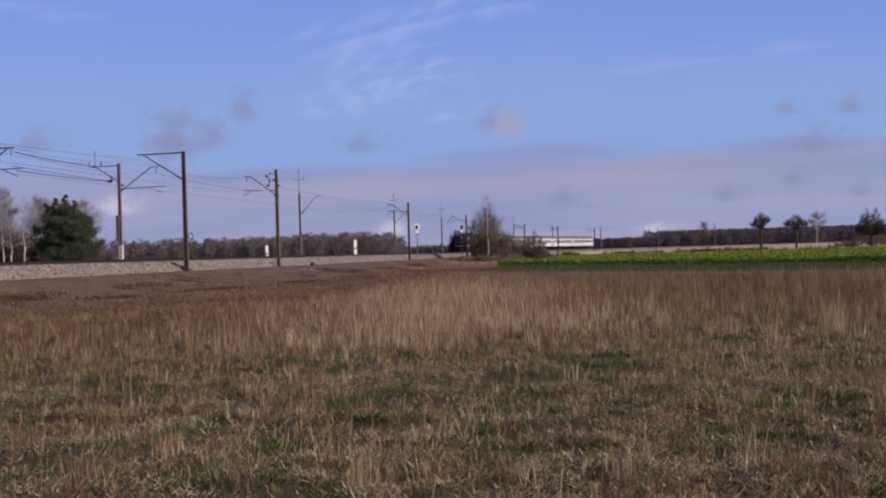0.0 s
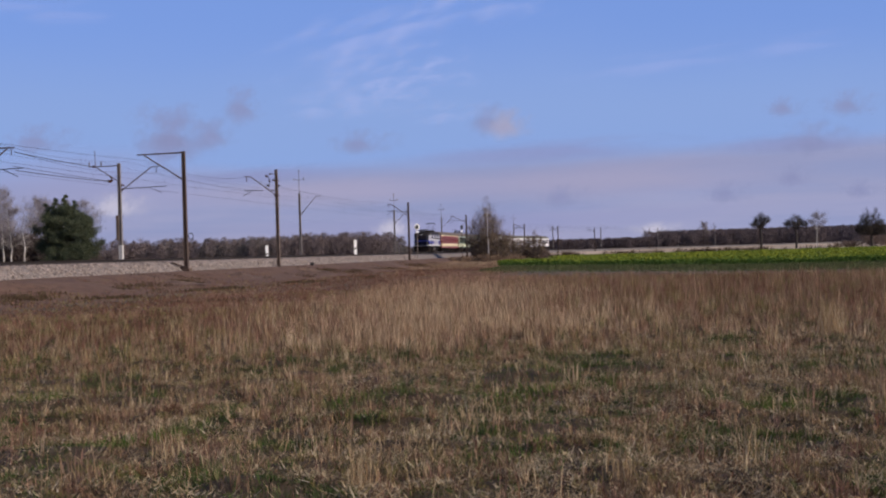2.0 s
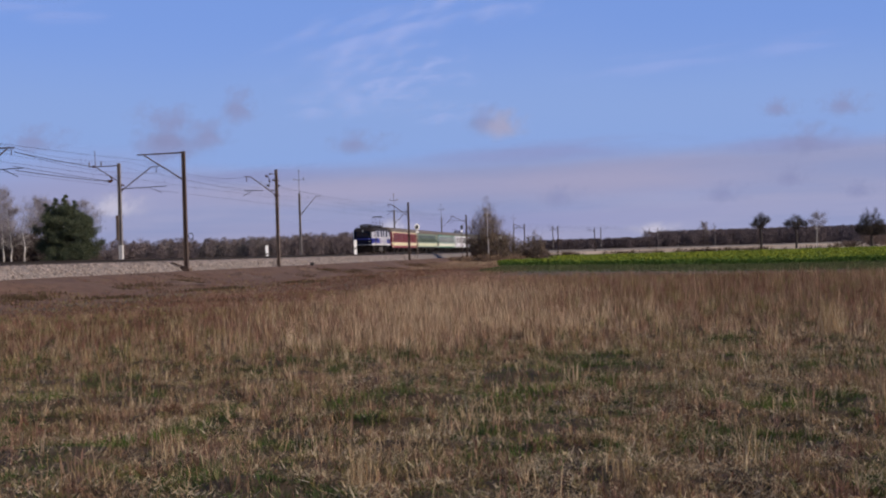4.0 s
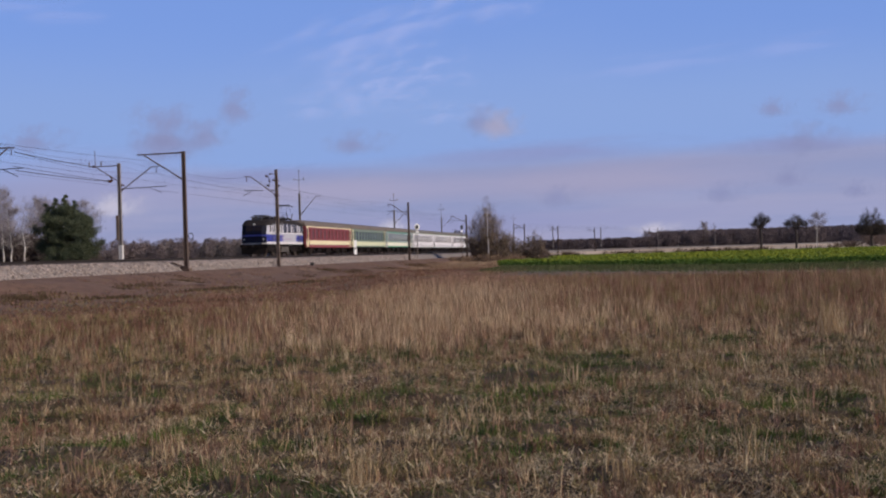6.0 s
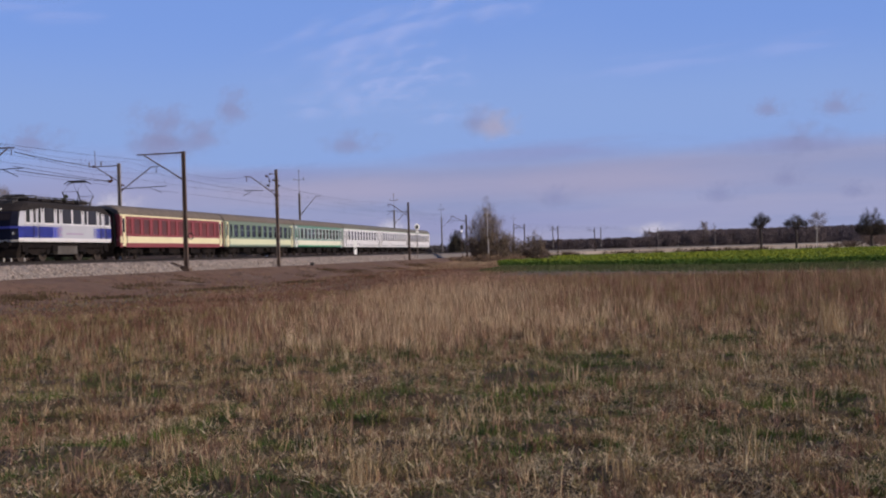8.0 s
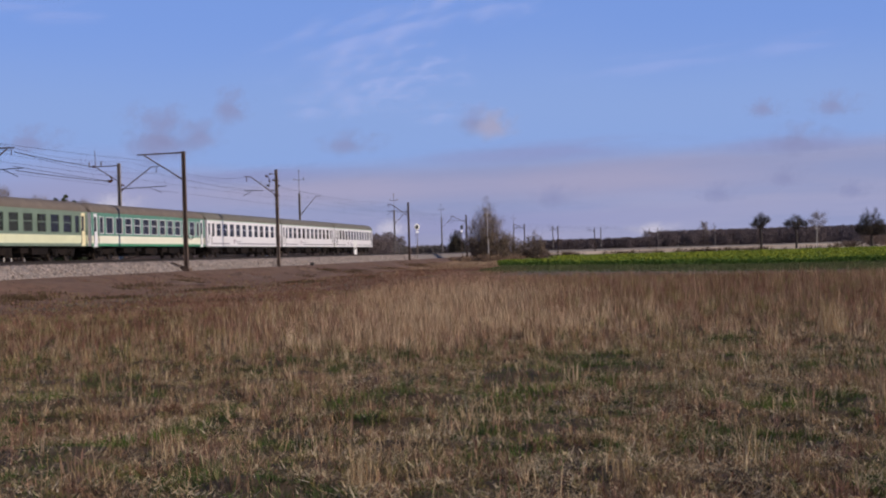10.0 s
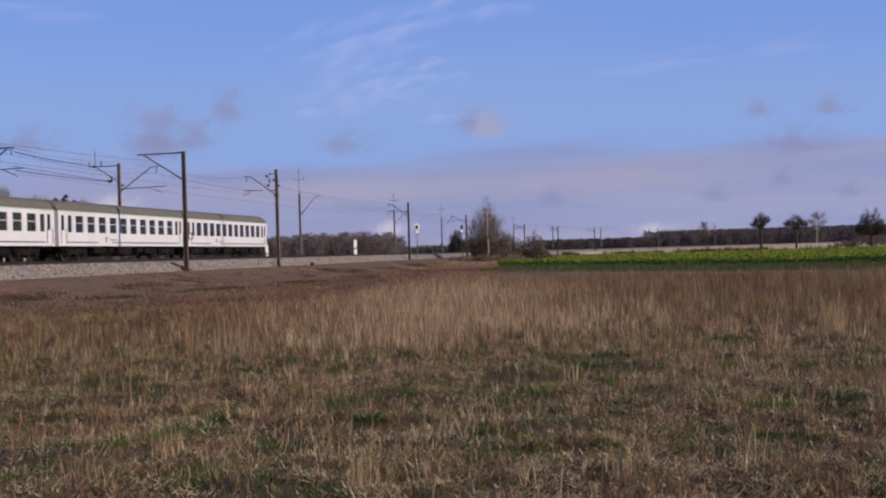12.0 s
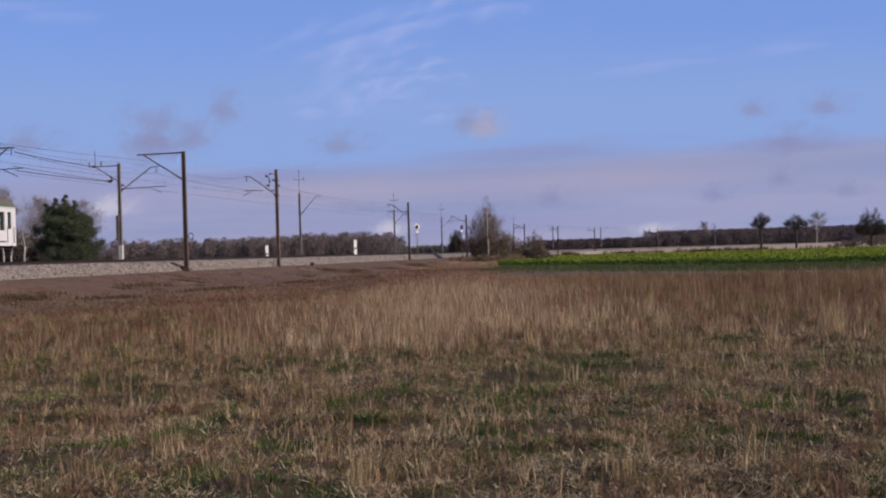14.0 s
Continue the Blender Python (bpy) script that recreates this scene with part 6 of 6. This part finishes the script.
def far_wood(name, label, x0, x1, y0, y1, h, count, twig, pale=0.15, tw=0.16, per=230, low=0.05, seed=3, jag=0.35):
    """A distant wood: trunks and crowns of many small trees, joined."""
    rg = np.random.default_rng(seed)
    cx, cy = x0 + (x1 - x0) * rg.random(count), y0 + (y1 - y0) * rg.random(count)
    hh = h * (1 - jag * 0.5 + jag * (0.6 * rg.random(count) + 0.4 * vnoise(cx, cy, 18.0, seed)))
    root = thing(name, label, "woodland", kind="stuff")
    for nm, sel, m, w in (("trunks", rg.random(count) < 1 - pale, M_BARK, 0.22), ("pale_trunks", None, M_BIRCH, 0.20)):
        pick = np.where(sel)[0] if sel is not None else np.where(rg.random(count) < pale)[0]
        if len(pick) == 0:
            continue
        b = np.stack([cx[pick], cy[pick], np.full(len(pick), -0.1)], -1)
        t = b + np.stack([rg.normal(0, 0.3, len(pick)), rg.normal(0, 0.3, len(pick)), hh[pick] * 0.9], -1)
        v, f = twig_arrays(b, t, w)
        v2, f2 = twig_arrays(b, t, w)
        part(nm, sheet(nm, np.concatenate([v, v2]), np.concatenate([f, f2 + len(v)]), m), None, root)
    n = per * count
    k = np.repeat(np.arange(count), per)
    u = low + (1 - low) * rg.random(n) ** 0.85
    rad = hh[k] * 0.24 * np.sqrt(np.maximum(0.03, 1 - (2 * np.clip(u, 0.2, 1) - 1.05) ** 2))
    th = rg.random(n) * 6.283
    r = rad * np.sqrt(rg.random(n))
    p = np.stack([cx[k] + r * np.cos(th), cy[k] + r * np.sin(th), hh[k] * u], -1)
    d = rg.normal(0, 1, (n, 3))
    d[:, 2] = np.abs(d[:, 2]) + 0.9
    d /= np.linalg.norm(d, axis=1)[:, None]
    v, f = twig_arrays(p, p + d * (0.5 + 0.9 * rg.random(n))[:, None], tw)
    part("crowns", sheet("crowns", v, f, twig), None, root)


# behind the railway
pine(-39.9, 145.0, 8.9, 7.3, "dense dark green young pine behind the railway", z=0.0)
for i, (px, py, ph) in enumerate(((-56.5, 172, 12.0), (-53.8, 168, 9.8), (-51.0, 175, 10.8), (-48.5, 165, 8.4), (-47.0, 178, 10.4), (-58.5, 180, 12.5), (-55.2, 184, 11.6), (-52.4, 188, 11.0), (-50.5, 156, 7.2), (-49.8, 156.5, 6.6), (-48.1, 156, 6.9))):
    bare_tree(px, py, ph, 2.0, "bare pale-barked birch behind the railway", M_BIRCH, M_TWIGPALE, "birch_tree", 11 + i, 0.42 if i < 8 else 0.55, 24, 0.10 if i < 8 else 0.14, 4200 if i < 8 else 1000, 0.015, 1.0)
for i, (px, py, ph) in enumerate(((-53.5, 176, 6.0), (-50.0, 172, 5.6), (-55.5, 171, 5.8), (-58.0, 174, 5.8), (-51.8, 180, 6.2), (-47.5, 176, 5.0), (-52.4, 169, 5.2), (-49.2, 178, 5.6), (-45.6, 172, 4.4), (-50.5, 165, 6.2), (-52.8, 166, 6.0), (-48.6, 166, 5.8), (-51.5, 159, 6.4), (-54.0, 161, 6.6), (-49.0, 160, 6.2), (-46.4, 160, 5.6))):
    shrub(px, py, ph, 4.6, "bare dark brown thicket under the birches", M_THICKET, 9000 if py > 163 else 6000, 0.08 if py > 163 else 0.11)
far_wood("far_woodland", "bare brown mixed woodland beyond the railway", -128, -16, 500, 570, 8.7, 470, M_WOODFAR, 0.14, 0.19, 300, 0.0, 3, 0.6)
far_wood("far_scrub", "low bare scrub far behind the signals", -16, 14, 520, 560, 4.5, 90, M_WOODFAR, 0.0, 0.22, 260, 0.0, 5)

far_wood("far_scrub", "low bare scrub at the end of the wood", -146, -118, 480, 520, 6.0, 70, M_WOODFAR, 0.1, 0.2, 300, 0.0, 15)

# by the end of the crop, on the camera's side of the railway
birch = bare_tree(7.15, 212.0, 10.9, 1.5, "slender bare birch with a white trunk", M_BIRCH, M_TWIGBUD, "birch_tree", 31, 0.45, 9, 0.08, 420, 0.018, 0.8)
for px, py, ph, pw, lab, tg in ((7.1, 216, 11.6, 8.2, "tall bare grey-brown willow bush", M_TWIGBUD), (6.8, 219, 4.6, 3.2, "dense bare core of the willow thicket", M_TWIGBUD), (11.2, 217, 5.0, 4.4, "bare brown bush beside the willow", M_TWIGBUD), (14.6, 218, 5.4, 3.8, "bare brown bush at the edge of the crop", M_TWIGBUD),
                                (9.7, 218, 3.9, 2.6, "bare brown bush beside the willow", M_TWIGBUD), (5.4, 217, 3.4, 2.6, "bare brown bush beside the track", M_TWIGBUD), (12.6, 221, 3.8, 4.4, "low bare brown bush", M_TWIG),
                                (16.2, 232, 3.0, 3.6, "low bare budding bush", M_TWIGBUD), (15.2, 219, 2.6, 4.4, "low brown bramble bush", M_TWIG)):
    shrub(px, py, ph, pw, lab, tg, 10500 if ph > 6 else 3400 if ph > 4.8 else 5200, 0.036, cone=0.72 if ph > 9 else 0.45)
for px, py, ph in ((3.4, 204, 1.5), (6.2, 202, 1.7), (8.8, 204, 1.4), (1.6, 211, 1.3), (11.2, 208, 1.5)):
    shrub(px, py, ph, 3.6, "low tan bramble tangle at the foot of the bushes", M_BRAMBLE, 3600, 0.05, name="bramble")
shrub(3.0, 300.0, 7.4, 4.6, "dark evergreen bush beyond the tracks", M_TWIGDARK, 5200, 0.08, z=0.0)

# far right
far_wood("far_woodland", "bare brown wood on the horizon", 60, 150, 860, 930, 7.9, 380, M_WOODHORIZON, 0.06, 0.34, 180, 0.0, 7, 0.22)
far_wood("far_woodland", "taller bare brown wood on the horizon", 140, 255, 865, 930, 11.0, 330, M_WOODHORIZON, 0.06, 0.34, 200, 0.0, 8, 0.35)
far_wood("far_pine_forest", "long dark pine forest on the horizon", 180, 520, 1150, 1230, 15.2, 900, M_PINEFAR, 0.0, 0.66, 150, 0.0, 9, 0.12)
n = 420
cx = 14 + 130 * RNG.random(n)
cy = rape_depth(cx) + 196 + 8 * RNG.random(n)
keep = (cx < 0.36 * cy) & (line_offset(cx, cy) > 13) & (vnoise(cx, cy, 7.0, 171) > 0.35)
cx, cy = cx[keep], cy[keep]
x, y = (cx[:, None] + RNG.normal(0, 0.5, (len(cx), 26))).ravel(), (cy[:, None] + RNG.normal(0, 0.5, (len(cx), 26))).ravel()
blades("field_edge_weeds", "dark dead weeds along the far edge of the crop", x, y, 1.2 + 1.1 * RNG.random(len(x)) * vnoise(x, y, 2.5, 172), 0.10 + 0.06 * RNG.random(len(x)), 0.2 + 0.6 * RNG.random(len(x)), M_CLUMP, seg=1, category="weeds")
crowned_tree(100.9, 430, 6.6, "lone tree with a lopsided dark crown", "field_tree", 51, [(-2.1, 7.6, 1.4, 1.1), (0.3, 9.3, 2.3, 2.6), (1.9, 9.2, 1.6, 1.7), (-0.6, 9.0, 1.8, 1.9)], 0.38, 640)
crowned_tree(112.0, 430, 6.2, "lone tree with a flat rounded crown", "field_tree", 52, [(0.0, 7.6, 3.6, 3.4), (-2.2, 7.5, 1.9, 2.0), (2.2, 7.5, 1.9, 2.0), (0.0, 8.0, 3.0, 2.6)], 0.40, 760)
bare_tree(119.2, 432, 11.3, 3.2, "bare pale birch at the field edge", M_BIRCH, M_TWIGPALE, "birch_tree", 43, 0.5, 26, 0.15, 3400, 0.028, 1.1)
crowned_tree(135.9, 430, 3.6, "broad dark oak at the field edge", "oak_tree", 54, [(0.0, 7.6, 4.6, 5.0), (-2.9, 6.0, 2.6, 2.9), (2.9, 5.8, 2.7, 3.0), (0.0, 6.0, 4.6, 4.4), (-3.2, 3.8, 2.2, 2.2), (3.2, 3.8, 2.2, 2.2)], 0.5, 1500)
bare_tree(84.0, 430, 9.4, 2.6, "small bare tree on the horizon", M_BARK, M_TWIGPALE, "field_tree", 45, 0.5, 16, 0.12, 1200, 0.05, 0.9)
for px, py, ph, pw in ((141, 440, 5.0, 14.0), (150, 446, 6.0, 14.0), (133, 444, 2.4, 10.0)):
    shrub(px, py, ph, pw, "brown scrub under the oak", M_TWIG, 5200, 0.11)
# ---------- clouds: a glowing backdrop of thin sheets far behind everything, drifting ----------
def cloud_mat(name, color, density, stretch, scale, lo, hi, edge=False, bright=None, turn=0.0):
    """Soft vapour: a noise field fading out towards the sheet's rim, or towards its upper edge."""
    m = bpy.data.materials.new(name)
    m.use_nodes = True
    nt = m.node_tree
    nt.nodes.remove(nt.nodes["Principled BSDF"])
    N = lambda k: nt.nodes.new("ShaderNode" + k)

    def math_node(op, a, b):
        n = N("Math")
        n.operation = op
        for k, v in enumerate((a, b)):
            if isinstance(v, (int, float)):
                n.inputs[k].default_value = v
            else:
                nt.links.new(v, n.inputs[k])
        return n.outputs[0]

    def span(src, a, b, c, d):
        n = N("MapRange")
        n.interpolation_type = "SMOOTHSTEP"
        for k, v in enumerate((a, b, c, d)):
            n.inputs[k + 1].default_value = v
        nt.links.new(src, n.inputs[0])
        return n.outputs[0]

    tc, mp, ns, sp = N("TexCoord"), N("Mapping"), N("TexNoise"), N("SeparateXYZ")
    mp.inputs["Scale"].default_value = stretch
    mp.vector_type = "TEXTURE" if turn else "POINT"
    if turn:
        mp.inputs["Scale"].default_value = [1 / v for v in stretch]
        mp.inputs["Rotation"].default_value = (0, radians(-turn), 0)
    ns.inputs["Scale"].default_value, ns.inputs["Detail"].default_value, ns.inputs["Roughness"].default_value = scale, 6.0, 0.52
    nt.links.new(tc.outputs["Object"], mp.inputs["Vector"])
    nt.links.new(mp.outputs[0], ns.inputs["Vector"])
    nt.links.new(tc.outputs["UV"], sp.inputs[0])
    vapour = span(ns.outputs["Fac"], lo, hi, 0.0, 1.0)
    if edge:
        wav = math_node("ADD", sp.outputs[1], math_node("MULTIPLY", math_node("SUBTRACT", ns.outputs["Fac"], 0.5), 0.55))
        rim = math_node("MULTIPLY", span(wav, 0.45, 0.75, 1.0, 0.0), math_node("ADD", math_node("MULTIPLY", vapour, 0.35), 0.65))
    else:
        ln = N("VectorMath")
        ln.operation = "LENGTH"
        nt.links.new(tc.outputs["UV"], ln.inputs[0])
        bent = math_node("ADD", ln.outputs["Value"], math_node("MULTIPLY", math_node("SUBTRACT", 0.5, ns.outputs["Fac"]), 1.3))
        rim = math_node("MULTIPLY", span(bent, 0.05, 0.85, 1.0, 0.0), math_node("MULTIPLY", span(ln.outputs["Value"], 0.5, 1.0, 1.0, 0.0), vapour))
    den = math_node("MULTIPLY", rim, density)
    tr, em, mx = N("BsdfTransparent"), N("Emission"), N("MixShader")
    em.inputs["Color"].default_value = (*[((v / 255 + 0.055) / 1.055) ** 2.4 for v in color], 1)
    if bright:
        n2, m2, cm = N("TexNoise"), N("Mapping"), N("Mix")
        m2.inputs["Scale"].default_value, m2.inputs["Location"].default_value = (stretch[0] * 1.6, 1, stretch[2] * 3.2), (300, 0, 70)
        n2.inputs["Scale"].default_value, n2.inputs["Detail"].default_value, n2.inputs["Roughness"].default_value = scale, 6.0, 0.55
        nt.links.new(tc.outputs["Object"], m2.inputs["Vector"])
        nt.links.new(m2.outputs[0], n2.inputs["Vector"])
        cm.data_type = "RGBA"
        nt.links.new(span(n2.outputs["Fac"], 0.36, 0.66, 0.0, 1.0), cm.inputs[0])
        for key, tone in ((6, color), (7, bright)):
            cm.inputs[key].default_value = (*[((v / 255 + 0.055) / 1.055) ** 2.4 for v in tone], 1)
        nt.links.new(cm.outputs[2], em.inputs["Color"])
    nt.links.new(den, mx.inputs[0])
    nt.links.new(tr.outputs[0], mx.inputs[1])
    nt.links.new(em.outputs[0], mx.inputs[2])
    nt.links.new(mx.outputs[0], nt.nodes["Material Output"].inputs["Surface"])
    return m


def cloud(name, label, az, el, width, height, material, dist=4300.0, tilt=0.0):
    """A cloud sheet centred az and el degrees from straight ahead, width and height in degrees."""
    w, h = dist * math.tan(radians(width / 2)), dist * math.tan(radians(height / 2))
    me = bpy.data.meshes.new(name)
    nx, nz = 12, 6
    v, uv = [], []
    for j in range(nz + 1):
        for i in range(nx + 1):
            a, b = 2 * i / nx - 1, 2 * j / nz - 1
            v.append((a * w, 25.0 * math.sin(3.1 * a) * math.cos(2.0 * b), b * h + a * w * math.tan(radians(tilt))))
            uv.append((a, b))
    f = [(j * (nx + 1) + i, j * (nx + 1) + i + 1, (j + 1) * (nx + 1) + i + 1, (j + 1) * (nx + 1) + i) for j in range(nz) for i in range(nx)]
    me.from_pydata(v, [], f)
    lay = me.uv_layers.new(name="UVMap")
    for lp in me.loops:
        lay.data[lp.index].uv = uv[lp.vertex_index]
    me.materials.append(material)
    ob = new(name, me)
    ob.location = (dist * math.tan(radians(az)), dist, 1.6 + dist * math.tan(radians(el)))
    return tagged(ob, label, "cloud", "clouds in the sky", "structure")


M_PUFF = cloud_mat("grey_puff", (138, 143, 180), 0.72, (1, 1, 1.2), 0.012, 0.25, 0.6)
M_PUFFW = cloud_mat("pale_puff", (192, 189, 206), 0.95, (1, 1, 1.2), 0.012, 0.2, 0.5)
M_PUFFM = cloud_mat("warm_grey_puff", (165, 164, 190), 0.9, (1, 1, 1.2), 0.012, 0.2, 0.5)
M_CIRRUSF = cloud_mat("faint_cirrus", (172, 182, 230), 0.30, (0.25, 1, 2.2), 0.010, 0.34, 0.74, turn=6)
M_CIRRUS = cloud_mat("cirrus", (180, 189, 233), 0.44, (0.45, 1, 1.7), 0.013, 0.36, 0.78, turn=16)
M_FEATHER = cloud_mat("feathered_cirrus", (176, 187, 232), 0.42, (0.8, 1, 2.0), 0.016, 0.36, 0.76, turn=8)
M_PALEBAND = cloud_mat("pale_stratus", (166, 162, 189), 0.75, (0.12, 1, 0.8), 0.006, 0.1, 0.6)
M_LILAC = cloud_mat("lilac_stratus", (142, 147, 190), 0.5, (0.12, 1, 0.8), 0.006, 0.1, 0.6)
M_STRATUS = cloud_mat("stratus", (146, 149, 181), 0.97, (0.10, 1, 0.6), 0.004, 0.2, 0.75, edge=True, bright=(164, 160, 185))
M_STREAK = cloud_mat("stratus_streak", (141, 144, 184), 0.6, (0.16, 1, 1.2), 0.008, 0.2, 0.6)
M_HAZE = cloud_mat("soft_haze", (156, 158, 193), 0.7, (0.08, 1, 0.4), 0.005, 0.1, 0.5)
# added glowing sheets that paint the blue gradient of the clear sky
M_DEEP = cloud_mat("deep_sky_blue", (122, 157, 225), 0.82, (0.10, 1, 0.3), 0.002, 0.0, 0.3, edge=True)
M_SKYPALE = cloud_mat("pale_sky_blue", (140, 167, 217), 0.9, (0.10, 1, 0.3), 0.002, 0.0, 0.3, edge=True)
DRIFT = []


def deg(px, py):
    """Degrees from straight ahead of a direction given in parts of a 1568 x 882 field that leans 1.7 degrees."""
    a, b, r = px - 784, 449.4 - py, 0.0297
    u, w = a * math.cos(r) + b * math.sin(r), -a * math.sin(r) + b * math.cos(r)
    return math.degrees(math.atan(u / 2401)), math.degrees(math.atan(w / 2401))


for px, py, w, h, mt, k in ((305, 238, 130, 120, M_PUFF, 34), (318, 240, 90, 80, M_PUFF, 34), (385, 236, 70, 54, M_PUFF, 34), (434, 186, 62, 70, M_PUFF, 34), (70, 245, 110, 54, M_PUFF, 20),
                            (902, 218, 80, 56, M_PUFFM, 40), (872, 210, 74, 54, M_PUFF, 40), (645, 250, 110, 44, M_PUFF, 40), (1000, 345, 90, 40, M_PUFF, 20),
                            (1398, 187, 80, 36, M_PUFF, 60), (1510, 180, 100, 46, M_PUFF, 44), (1448, 243, 120, 60, M_PUFF, 44), (1410, 310, 80, 38, M_PUFF, 24),
                            (1290, 338, 90, 40, M_PUFF, 22), (1165, 404, 100, 26, M_PUFFW, 6), (210, 362, 100, 46, M_PUFFW, 10), (700, 402, 80, 34, M_PUFFW, 6), (1530, 332, 80, 34, M_PUFF, 24)):
    az, el = deg(px, py)
    ob = cloud("cloud", "small soft grey-mauve cumulus cloud" if mt == M_PUFF else "small soft pale cumulus cloud", az, el, 1.75 * w * 0.0239, 1.5 * h * 0.0239, mt, 4100.0)
    DRIFT.append((ob, -k / 2401 * 4100.0))
for px, py, w, h, tl in ((640, 62, 520, 150, 14), (720, 40, 320, 120, 10), (690, 135, 420, 190, 2), (640, 170, 320, 120, 4), (880, 6, 320, 100, -2), (790, 200, 240, 60, 3), (110, 20, 260, 80, -6), (1200, 105, 720, 60, 5.5), (1420, 75, 300, 60, 6), (20, 4, 200, 60, 0), (560, 190, 180, 70, 2)):
    az, el = deg(px, py)
    ob = cloud("cirrus_cloud", "thin white wisp of high cirrus", az, el, w * 0.0239, h * 0.0239, M_CIRRUSF if px > 1000 or px < 200 else M_FEATHER if py > 100 else M_CIRRUS, 4400.0, tl)
    DRIFT.append((ob, -9 / 2401 * 4400.0))
for name, px, py, w, h, tl, mt, k in (("cloud_bank", 784, 400, 2700, 360, 1.6, M_STRATUS, 3), ("sky_colour_sheet", 784, 545, 2700, 1400, 0.0, M_SKYPALE, 1), ("sky_colour_sheet", 784, 130, 2700, 1000, 0.0, M_DEEP, 1), ("cloud_streak", 1010, 262, 900, 60, 2.0, M_STREAK, 4), ("cloud_streak", 1440, 250, 600, 50, 0.6, M_STREAK, 4), ("cloud_streak", 520, 305, 700, 44, 1.4, M_STREAK, 4), ("cloud_streak", 170, 318, 900, 190, -0.8, M_HAZE, 3), ("cloud_streak", 1130, 308, 1400, 110, 1.2, M_PALEBAND, 4), ("cloud_streak", 640, 330, 900, 90, 1.0, M_PALEBAND, 3), ("cloud_streak", 950, 388, 1900, 70, 0.6, M_LILAC, 3)):
    az, el = deg(px, py)
    ob = cloud(name, "glowing sheet painted with the blue of the clear sky" if name == "sky_colour_sheet" else "long low mauve-grey bank of stratus", az, el, w * 0.0239, h * 0.0239, mt, {"cloud_bank": 4550.0, "sky_colour_sheet": 4650.0 if mt == M_SKYPALE else 4750.0}.get(name, 4500.0), tl)
    DRIFT.append((ob, -k / 2401 * 4550.0))


def motions():
    walk(loco, vehicle_rows(-8.60, 4.35, 0.08))
    for i, c in enumerate(COACHES):
        walk(c, vehicle_rows(24.5 * i + 12.25, 8.6))
    for ob, dx in DRIFT:
        x, y, z = ob.location
        walk(ob, [(0.0, pose(x, y, z)), (7.0, pose(x + dx / 2, y, z)), (14.0, pose(x + dx, y, z))])


motions()
